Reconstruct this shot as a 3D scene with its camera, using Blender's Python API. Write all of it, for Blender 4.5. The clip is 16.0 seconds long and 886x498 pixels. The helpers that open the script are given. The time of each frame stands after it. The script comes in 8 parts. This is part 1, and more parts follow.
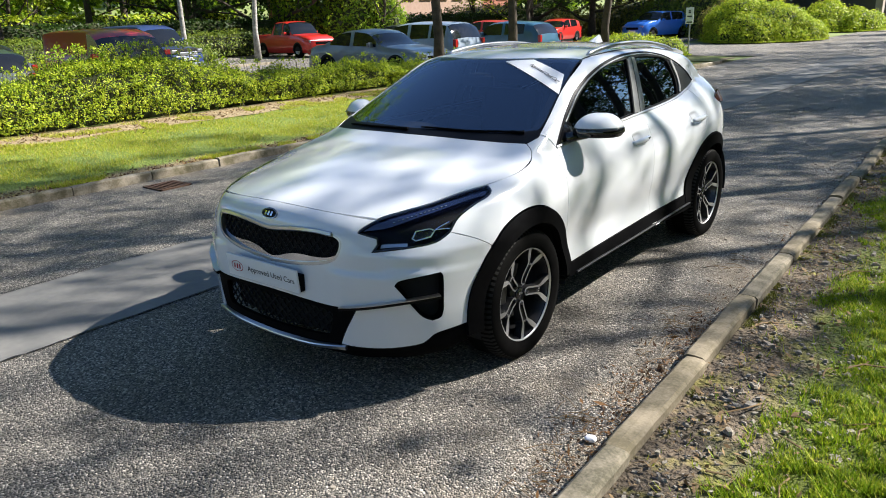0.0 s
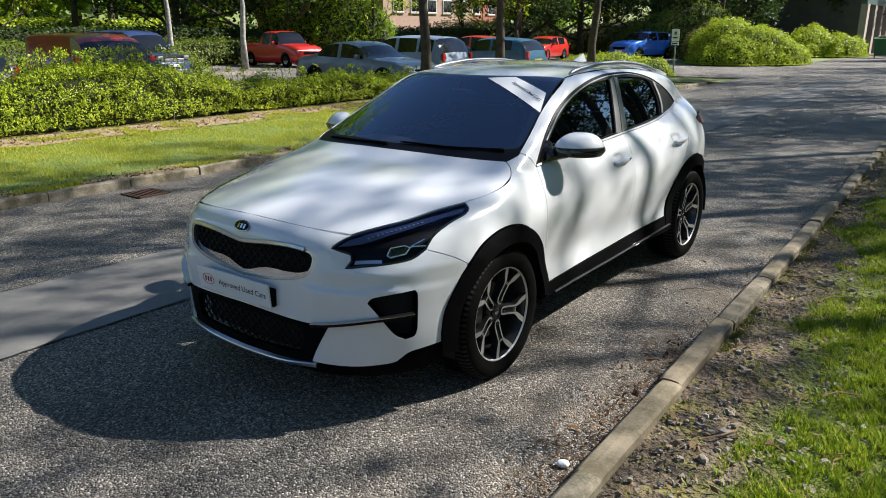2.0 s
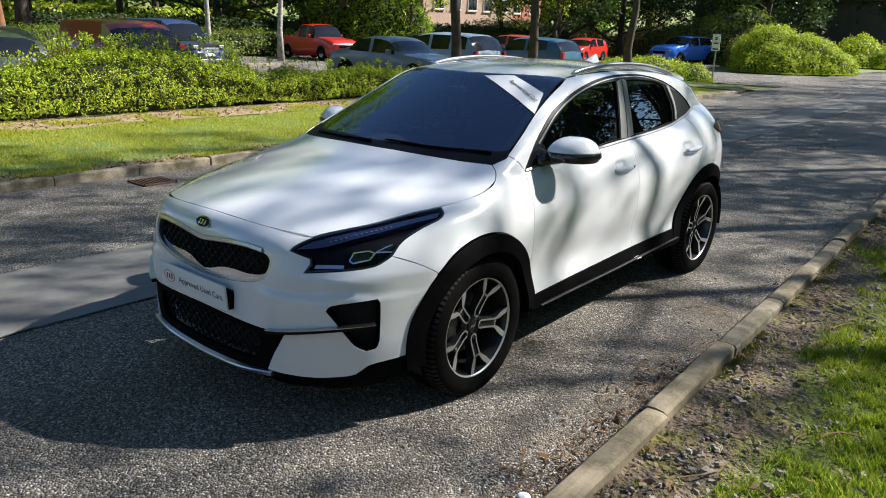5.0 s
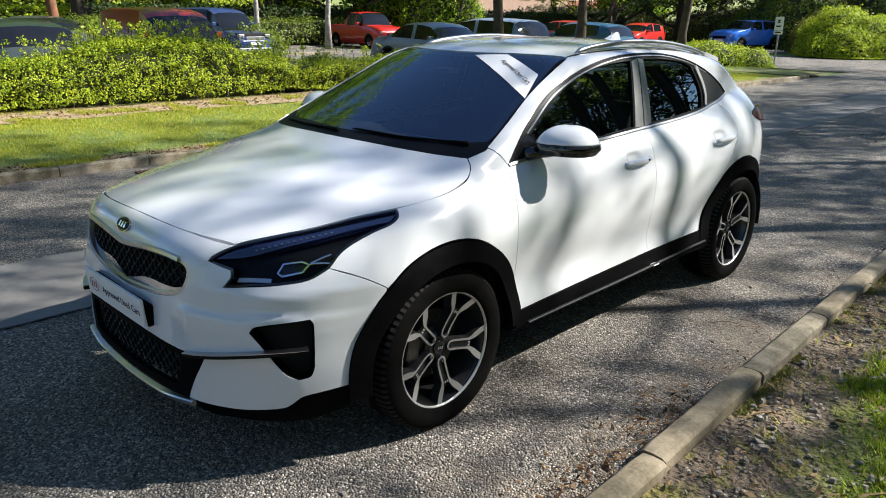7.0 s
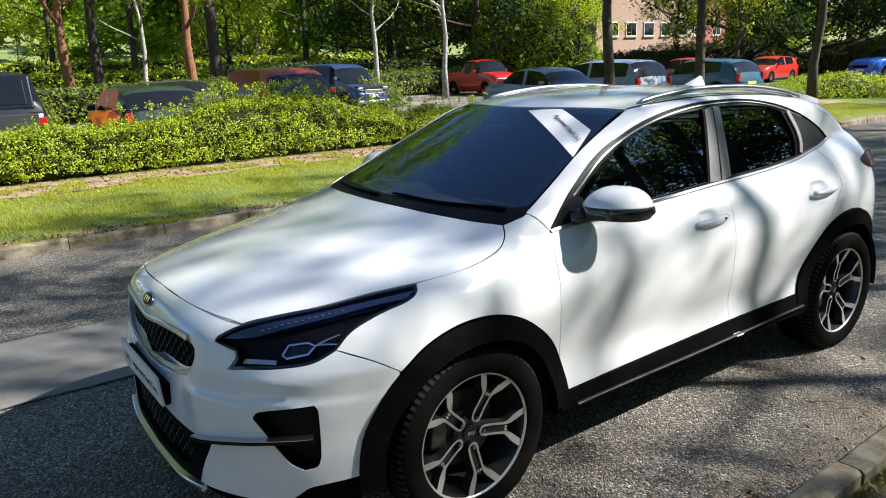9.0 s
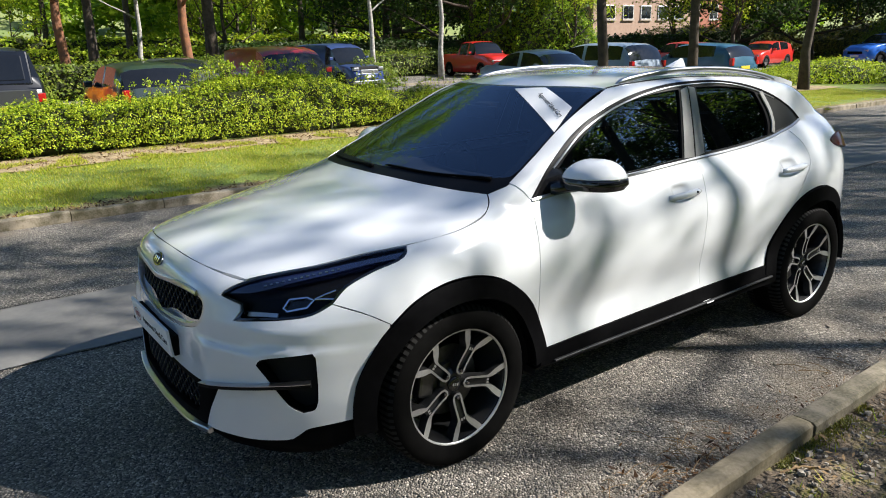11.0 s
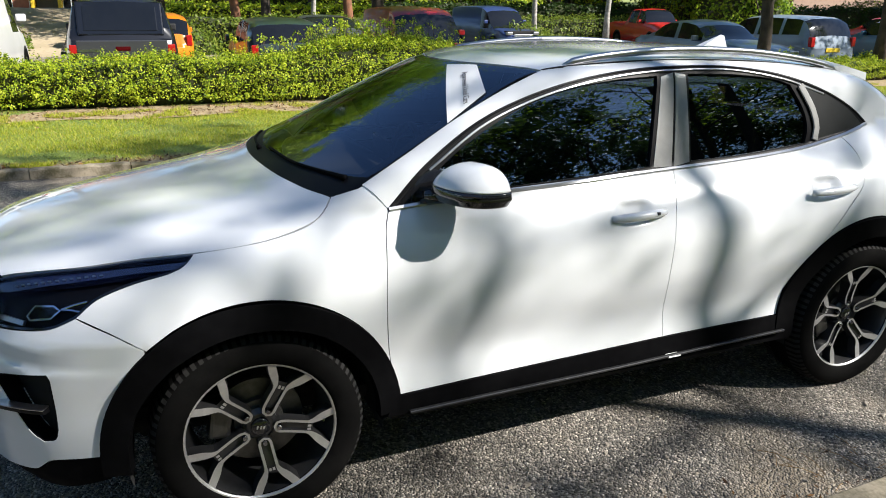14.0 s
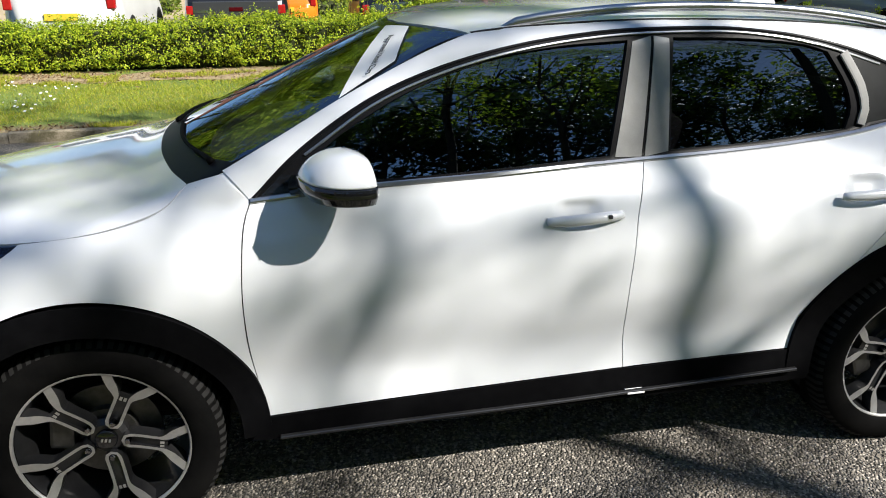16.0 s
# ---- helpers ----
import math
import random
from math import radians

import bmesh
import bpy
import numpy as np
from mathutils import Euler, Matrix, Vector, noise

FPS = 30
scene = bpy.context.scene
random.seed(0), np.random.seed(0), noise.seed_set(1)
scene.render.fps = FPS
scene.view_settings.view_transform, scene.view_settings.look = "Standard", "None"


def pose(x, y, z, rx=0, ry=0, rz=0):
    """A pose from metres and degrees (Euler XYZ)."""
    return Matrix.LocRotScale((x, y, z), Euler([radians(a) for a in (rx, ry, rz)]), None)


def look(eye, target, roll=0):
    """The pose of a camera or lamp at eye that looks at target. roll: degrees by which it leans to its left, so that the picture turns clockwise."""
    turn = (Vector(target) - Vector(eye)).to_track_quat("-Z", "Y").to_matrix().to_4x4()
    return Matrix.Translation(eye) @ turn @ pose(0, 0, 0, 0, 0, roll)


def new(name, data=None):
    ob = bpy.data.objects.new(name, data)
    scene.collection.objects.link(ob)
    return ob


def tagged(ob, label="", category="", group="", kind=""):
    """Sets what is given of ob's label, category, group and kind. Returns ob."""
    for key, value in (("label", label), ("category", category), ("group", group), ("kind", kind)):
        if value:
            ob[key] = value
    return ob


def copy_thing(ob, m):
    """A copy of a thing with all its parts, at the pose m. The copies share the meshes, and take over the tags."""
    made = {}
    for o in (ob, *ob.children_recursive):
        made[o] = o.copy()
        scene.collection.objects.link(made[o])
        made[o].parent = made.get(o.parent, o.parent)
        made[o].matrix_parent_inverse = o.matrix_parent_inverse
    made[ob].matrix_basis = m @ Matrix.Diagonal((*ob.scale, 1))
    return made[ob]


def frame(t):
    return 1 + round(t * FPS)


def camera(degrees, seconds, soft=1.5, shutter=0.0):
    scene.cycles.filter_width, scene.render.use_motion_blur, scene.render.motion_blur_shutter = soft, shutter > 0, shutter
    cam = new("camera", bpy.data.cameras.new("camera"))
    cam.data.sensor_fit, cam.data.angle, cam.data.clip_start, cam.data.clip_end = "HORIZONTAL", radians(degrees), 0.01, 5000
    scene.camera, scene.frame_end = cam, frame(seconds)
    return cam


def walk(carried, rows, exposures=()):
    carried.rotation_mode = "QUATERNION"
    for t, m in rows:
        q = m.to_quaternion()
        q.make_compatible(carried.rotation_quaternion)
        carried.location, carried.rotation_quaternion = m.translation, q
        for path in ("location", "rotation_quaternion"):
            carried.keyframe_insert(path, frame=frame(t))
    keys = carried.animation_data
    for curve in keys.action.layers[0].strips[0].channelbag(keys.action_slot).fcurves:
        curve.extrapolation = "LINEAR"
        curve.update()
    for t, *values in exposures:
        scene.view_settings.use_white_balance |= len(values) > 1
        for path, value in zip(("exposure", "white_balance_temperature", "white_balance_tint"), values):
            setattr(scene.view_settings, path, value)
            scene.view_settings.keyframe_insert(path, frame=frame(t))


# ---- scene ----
cam = camera(62.2, 16.0, 0.95)
PATH = [
    (0, (2.778, -3.009, 1.706), (1.584, -1.522, 1.104), -1.8),
    (0.5, (2.775, -2.986, 1.707), (1.578, -1.496, 1.118), -1.4),
    (1, (2.773, -2.953, 1.707), (1.568, -1.47, 1.118), -1.3),
    (1.5, (2.771, -2.929, 1.713), (1.58, -1.431, 1.135), -1.3),
    (2, (2.775, -2.941, 1.711), (1.609, -1.419, 1.142), -0.1),
    (2.5, (2.778, -2.998, 1.715), (1.616, -1.471, 1.151), -0.0),
    (3, (2.787, -3.072, 1.705), (1.637, -1.531, 1.154), -0.2),
    (3.5, (2.824, -3.059, 1.705), (1.691, -1.517, 1.124), -1.3),
    (4, (2.905, -2.909, 1.704), (1.698, -1.402, 1.185), -0.5),
    (4.5, (2.931, -2.787, 1.684), (1.679, -1.332, 1.125), -0.7),
    (5, (2.841, -2.586, 1.688), (1.607, -1.12, 1.113), 1.7),
    (5.2, (2.806, -2.514, 1.698), (1.556, -1.052, 1.149), 1.3),
    (7.3, (2.765, -1.837, 1.617), (1.407, -0.497, 1.017), 0.4),
    (7.5, (2.729, -1.767, 1.629), (1.359, -0.413, 1.091), -1.1),
    (8, (2.713, -1.593, 1.631), (1.33, -0.257, 1.082), -2.5),
    (8.5, (2.749, -1.482, 1.646), (1.207, -0.317, 1.13), -1.0),
    (8.7, (2.78, -1.483, 1.667), (1.201, -0.356, 1.18), -2.0),
    (10.8, (3.048, -1.684, 1.676), (1.481, -0.566, 1.131), -1.0),
    (11, (3.039, -1.617, 1.662), (1.478, -0.489, 1.123), -1.3),
    (11.5, (3.081, -1.419, 1.643), (1.479, -0.367, 1.071), -0.6),
    (12, (3.078, -1.209, 1.629), (1.474, -0.208, 0.977), -0.8),
    (12.5, (3.02, -1.008, 1.637), (1.354, -0.093, 1.015), -0.5),
    (13, (3.026, -0.767, 1.641), (1.343, 0.116, 1.018), -2.2),
    (13.5, (3.091, -0.508, 1.657), (1.347, 0.268, 1.059), 1.3),
    (14, (3.042, -0.256, 1.651), (1.285, 0.468, 1.028), 0.6),
    (14.5, (2.939, -0.012, 1.669), (1.135, 0.64, 1.104), 0.2),
    (15, (2.896, 0.194, 1.657), (1.061, 0.667, 1.018), -1.2),
    (15.5, (2.911, 0.406, 1.65), (1.057, 0.715, 0.966), 1.7),
    (16, (2.824, 0.637, 1.625), (0.99, 0.984, 0.905), -0.4),
]
walk(cam, [(t, look(eye, target, roll)) for t, eye, target, roll in PATH], [(0.0, 1.36), (2.0, 1.04), (5.0, 1.10), (8.0, 1.26), (11.0, 1.15), (13.0, 1.18), (16.0, 0.99)])

# sun and sky
SUN = Vector((0.73, 0.93, 1.0)).normalized()
world = bpy.data.worlds.new("sky")
scene.world = world
world.use_nodes = True
sky = world.node_tree.nodes.new("ShaderNodeTexSky")
sky.sky_type, sky.sun_disc = "NISHITA", False
sky.sun_elevation, sky.sun_rotation = math.asin(SUN.z), math.atan2(SUN.x, SUN.y)
sky.dust_density, sky.ozone_density = 0.3, 6.0
background = world.node_tree.nodes["Background"]
background.inputs["Strength"].default_value = 0.07
world.node_tree.links.new(sky.outputs[0], background.inputs["Color"])
lamp = bpy.data.lights.new("sun", "SUN")
lamp.energy, lamp.angle, lamp.color = 5.0, radians(0.53), (1.0, 0.96, 0.90)
new("sun", lamp).matrix_world = look(SUN * 60, (0, 0, 0))


# ---- materials ----
def mat(name, a, b=None, scale=8.0, rough=0.6, metal=0.0, bump=0.0, fine=0.0, spread=0.5, coat=0.0, rough_vary=0.0, spec=0.5):
    """Two colours mixed by noise at two scales, with relief; sizes in world metres."""
    m = bpy.data.materials.new(name)
    m.use_nodes = True
    n, ln = m.node_tree.nodes, m.node_tree.links
    p = n["Principled BSDF"]
    p.inputs["Roughness"].default_value, p.inputs["Metallic"].default_value = rough, metal
    p.inputs["Coat Weight"].default_value, p.inputs["Coat Roughness"].default_value = coat, 0.04
    p.inputs["Specular IOR Level"].default_value = spec
    p.inputs["Base Color"].default_value = (*a, 1)
    if b is None:
        return m
    at = n.new("ShaderNodeNewGeometry")
    big, small = n.new("ShaderNodeTexNoise"), n.new("ShaderNodeTexNoise")
    big.inputs["Scale"].default_value, big.inputs["Detail"].default_value = scale, 5
    small.inputs["Scale"].default_value, small.inputs["Detail"].default_value = scale * 9, 3
    mix = n.new("ShaderNodeMix")
    mix.data_type = "RGBA"
    mix.inputs[6].default_value, mix.inputs[7].default_value = (*a, 1), (*b, 1)
    add = n.new("ShaderNodeMath")
    add.operation = "MULTIPLY_ADD"
    add.inputs[1].default_value = 0.45
    ramp = n.new("ShaderNodeMapRange")
    ramp.inputs[1].default_value, ramp.inputs[2].default_value = 0.725 - spread / 2, 0.725 + spread / 2
    for t in (big, small):
        ln.new(at.outputs["Position"], t.inputs["Vector"])
    ln.new(small.outputs[0], add.inputs[0])
    ln.new(big.outputs[0], add.inputs[2])
    ln.new(add.outputs[0], ramp.inputs[0])
    ln.new(ramp.outputs[0], mix.inputs[0])
    ln.new(mix.outputs[2], p.inputs["Base Color"])
    if rough_vary:
        r = n.new("ShaderNodeMapRange")
        r.inputs[3].default_value, r.inputs[4].default_value = rough - rough_vary, rough + rough_vary
        ln.new(big.outputs[0], r.inputs[0])
        ln.new(r.outputs[0], p.inputs["Roughness"])
    if bump or fine:
        grain = n.new("ShaderNodeTexNoise")
        grain.inputs["Scale"].default_value, grain.inputs["Detail"].default_value = fine or scale * 9, 4
        ln.new(at.outputs["Position"], grain.inputs["Vector"])
        bm = n.new("ShaderNodeBump")
        bm.inputs["Strength"].default_value, bm.inputs["Distance"].default_value = min(1, bump * 40), bump
        ln.new(grain.outputs[0], bm.inputs["Height"])
        ln.new(bm.outputs[0], p.inputs["Normal"])
    return m


def leafy(name, colours, glow=0.45):
    """Leaves: each one its own shade, lit through from behind."""
    m = bpy.data.materials.new(name)
    m.use_nodes = True
    n, ln = m.node_tree.nodes, m.node_tree.links
    p = n["Principled BSDF"]
    p.inputs["Roughness"].default_value = 0.45
    p.inputs["Specular IOR Level"].default_value = 0.2
    geo, ramp = n.new("ShaderNodeNewGeometry"), n.new("ShaderNodeValToRGB")
    while len(ramp.color_ramp.elements) < len(colours):
        ramp.color_ramp.elements.new(0.5)
    for i, (e, c) in enumerate(zip(ramp.color_ramp.elements, colours)):
        e.position, e.color = i / max(1, len(colours) - 1), (*c, 1)
    thin, mix = n.new("ShaderNodeBsdfTranslucent"), n.new("ShaderNodeMixShader")
    mix.inputs[0].default_value = glow
    ln.new(geo.outputs["Random Per Island"], ramp.inputs[0])
    ln.new(ramp.outputs[0], p.inputs["Base Color"])
    ln.new(ramp.outputs[0], thin.inputs[0])
    ln.new(p.outputs[0], mix.inputs[1])
    ln.new(thin.outputs[0], mix.inputs[2])
    ln.new(mix.outputs[0], n["Material Output"].inputs[0])
    return m


def glazing(name, tint, ior=1.5, sheen=(1, 1, 1)):
    m = bpy.data.materials.new(name)
    m.use_nodes = True
    n, ln = m.node_tree.nodes, m.node_tree.links
    clear, gloss, fres, mix = (n.new("ShaderNode" + k) for k in ("BsdfTransparent", "BsdfGlossy", "Fresnel", "MixShader"))
    clear.inputs[0].default_value, gloss.inputs["Roughness"].default_value, gloss.inputs[0].default_value = (*tint, 1), 0.0, (*sheen, 1)
    fres.inputs["IOR"].default_value = ior
    ln.new(fres.outputs[0], mix.inputs[0])
    ln.new(clear.outputs[0], mix.inputs[1])
    ln.new(gloss.outputs[0], mix.inputs[2])
    ln.new(mix.outputs[0], n["Material Output"].inputs[0])
    return m


def asphalt_mat():
    m = bpy.data.materials.new("asphalt")
    m.use_nodes = True
    n, ln = m.node_tree.nodes, m.node_tree.links
    p = n["Principled BSDF"]
    p.inputs["Roughness"].default_value = 0.72
    at = n.new("ShaderNodeNewGeometry")
    chips, edges, stain, dust = n.new("ShaderNodeTexVoronoi"), n.new("ShaderNodeTexVoronoi"), n.new("ShaderNodeTexNoise"), n.new("ShaderNodeTexNoise")
    chips.inputs["Scale"].default_value = 112
    edges.inputs["Scale"].default_value, edges.feature = 112, "F1"
    stain.inputs["Scale"].default_value, stain.inputs["Detail"].default_value = 0.9, 6
    dust.inputs["Scale"].default_value, dust.inputs["Detail"].default_value = 34, 4
    for t in (chips, edges, stain, dust):
        ln.new(at.outputs["Position"], t.inputs["Vector"])
    ramp = n.new("ShaderNodeValToRGB")
    el = ramp.color_ramp.elements
    el[0].color, el[1].color = (0.022, 0.021, 0.019, 1), (0.46, 0.415, 0.355, 1)
    el.new(0.45).color = (0.104, 0.094, 0.080, 1)
    el.new(0.85).color = (0.222, 0.199, 0.167, 1)
    sep = n.new("ShaderNodeSeparateColor")
    ln.new(chips.outputs["Color"], sep.inputs[0])
    ln.new(sep.outputs[0], ramp.inputs[0])
    hue = n.new("ShaderNodeMix")
    hue.data_type, hue.blend_type = "RGBA", "MULTIPLY"
    hue.inputs[0].default_value = 1
    tone = n.new("ShaderNodeMapRange")
    tone.inputs[1].default_value, tone.inputs[2].default_value, tone.inputs[3].default_value, tone.inputs[4].default_value = 0.3, 0.7, 0.85, 1.6
    ln.new(stain.outputs[0], tone.inputs[0])
    ln.new(ramp.outputs[0], hue.inputs[6])
    ln.new(tone.outputs[0], hue.inputs[7])
    # tan dust and fines gathered along both gutters
    reach = []
    for slope, at_x, wide in ((0.035, 1.63, 0.9), (0.012, -5.08, 0.55)):
        dot, off, gap = n.new("ShaderNodeVectorMath"), n.new("ShaderNodeMath"), n.new("ShaderNodeMapRange")
        dot.operation, off.operation = "DOT_PRODUCT", "SUBTRACT"
        dot.inputs[1].default_value, off.inputs[1].default_value = (1, slope, 0), at_x
        ln.new(at.outputs["Position"], dot.inputs[0])
        ln.new(dot.outputs["Value"], off.inputs[0])
        size = n.new("ShaderNodeMath")
        size.operation = "ABSOLUTE"
        ln.new(off.outputs[0], size.inputs[0])
        gap.inputs[1].default_value, gap.inputs[2].default_value, gap.inputs[3].default_value, gap.inputs[4].default_value = 0.0, wide, 1.0, 0.0
        ln.new(size.outputs[0], gap.inputs[0])
        reach.append(gap)
    both, drift, cover = n.new("ShaderNodeMath"), n.new("ShaderNodeTexNoise"), n.new("ShaderNodeMath")
    both.operation, cover.operation = "MAXIMUM", "MULTIPLY"
    ln.new(reach[0].outputs[0], both.inputs[0])
    ln.new(reach[1].outputs[0], both.inputs[1])
    drift.inputs["Scale"].default_value, drift.inputs["Detail"].default_value = 2.4, 7
    ln.new(at.outputs["Position"], drift.inputs["Vector"])
    thick = n.new("ShaderNodeMapRange")
    thick.inputs[1].default_value, thick.inputs[2].default_value, thick.inputs[4].default_value = 0.42, 0.68, 0.75
    ln.new(drift.outputs[0], thick.inputs[0])
    ln.new(both.outputs[0], cover.inputs[0])
    ln.new(thick.outputs[0], cover.inputs[1])
    dusty = n.new("ShaderNodeMix")
    dusty.data_type = "RGBA"
    dusty.inputs[7].default_value = (0.27, 0.215, 0.145, 1)
    ln.new(cover.outputs[0], dusty.inputs[0])
    ln.new(hue.outputs[2], dusty.inputs[6])
    ln.new(dusty.outputs[2], p.inputs["Base Color"])
    h = n.new("ShaderNodeMath")
    h.operation = "MULTIPLY_ADD"
    h.inputs[1].default_value = -1.0
    ln.new(edges.outputs["Distance"], h.inputs[0])
    ln.new(dust.outputs[0], h.inputs[2])
    bm = n.new("ShaderNodeBump")
    bm.inputs["Strength"].default_value, bm.inputs["Distance"].default_value = 1.0, 0.014
    ln.new(h.outputs[0], bm.inputs["Height"])
    ln.new(bm.outputs[0], p.inputs["Normal"])
    return m


def verge_mat(name, sx, sy, s0, soil_a, soil_b, green_a, green_b, ragged):
    """Bare soil by the kerb that gives way to turf along a ragged line, with mossy patches."""
    m = mat(name, soil_a, soil_b, 4.5, 0.95, bump=0.05, fine=30, spread=0.32)
    n, ln = m.node_tree.nodes, m.node_tree.links
    p = n["Principled BSDF"]
    old = p.inputs["Base Color"].links[0].from_socket
    at, xyz = n.new("ShaderNodeNewGeometry"), n.new("ShaderNodeSeparateXYZ")
    ln.new(at.outputs["Position"], xyz.inputs[0])
    dot = n.new("ShaderNodeVectorMath")
    dot.operation = "DOT_PRODUCT"
    dot.inputs[1].default_value = (sx, sy, 0)
    ln.new(at.outputs["Position"], dot.inputs[0])
    patch_, moss = n.new("ShaderNodeTexNoise"), n.new("ShaderNodeTexNoise")
    patch_.inputs["Scale"].default_value, patch_.inputs["Detail"].default_value = 2.2, 6
    moss.inputs["Scale"].default_value, moss.inputs["Detail"].default_value = 7.0, 5
    for t in (patch_, moss):
        ln.new(at.outputs["Position"], t.inputs["Vector"])
    add = n.new("ShaderNodeMath")
    add.operation = "MULTIPLY_ADD"
    add.inputs[1].default_value = ragged
    ln.new(patch_.outputs[0], add.inputs[0])
    ln.new(dot.outputs["Value"], add.inputs[2])
    ramp = n.new("ShaderNodeMapRange")
    ramp.inputs[1].default_value, ramp.inputs[2].default_value = s0 + ragged * 0.5 - 0.1, s0 + ragged * 0.5 + 0.12
    ln.new(add.outputs[0], ramp.inputs[0])
    green = n.new("ShaderNodeMix")
    green.data_type = "RGBA"
    green.inputs[6].default_value, green.inputs[7].default_value = (*green_a, 1), (*green_b, 1)
    ln.new(moss.outputs[0], green.inputs[0])
    mossy = n.new("ShaderNodeMapRange")
    mossy.inputs[1].default_value, mossy.inputs[2].default_value, mossy.inputs[4].default_value = 0.52, 0.66, 0.7
    ln.new(moss.outputs[0], mossy.inputs[0])
    low = n.new("ShaderNodeMix")
    low.data_type = "RGBA"
    low.inputs[7].default_value = (0.21, 0.185, 0.035, 1)
    ln.new(mossy.outputs[0], low.inputs[0])
    ln.new(old, low.inputs[6])
    mix = n.new("ShaderNodeMix")
    mix.data_type = "RGBA"
    ln.new(ramp.outputs[0], mix.inputs[0])
    ln.new(low.outputs[2], mix.inputs[6])
    ln.new(green.outputs[2], mix.inputs[7])
    ln.new(mix.outputs[2], p.inputs["Base Color"])
    return m


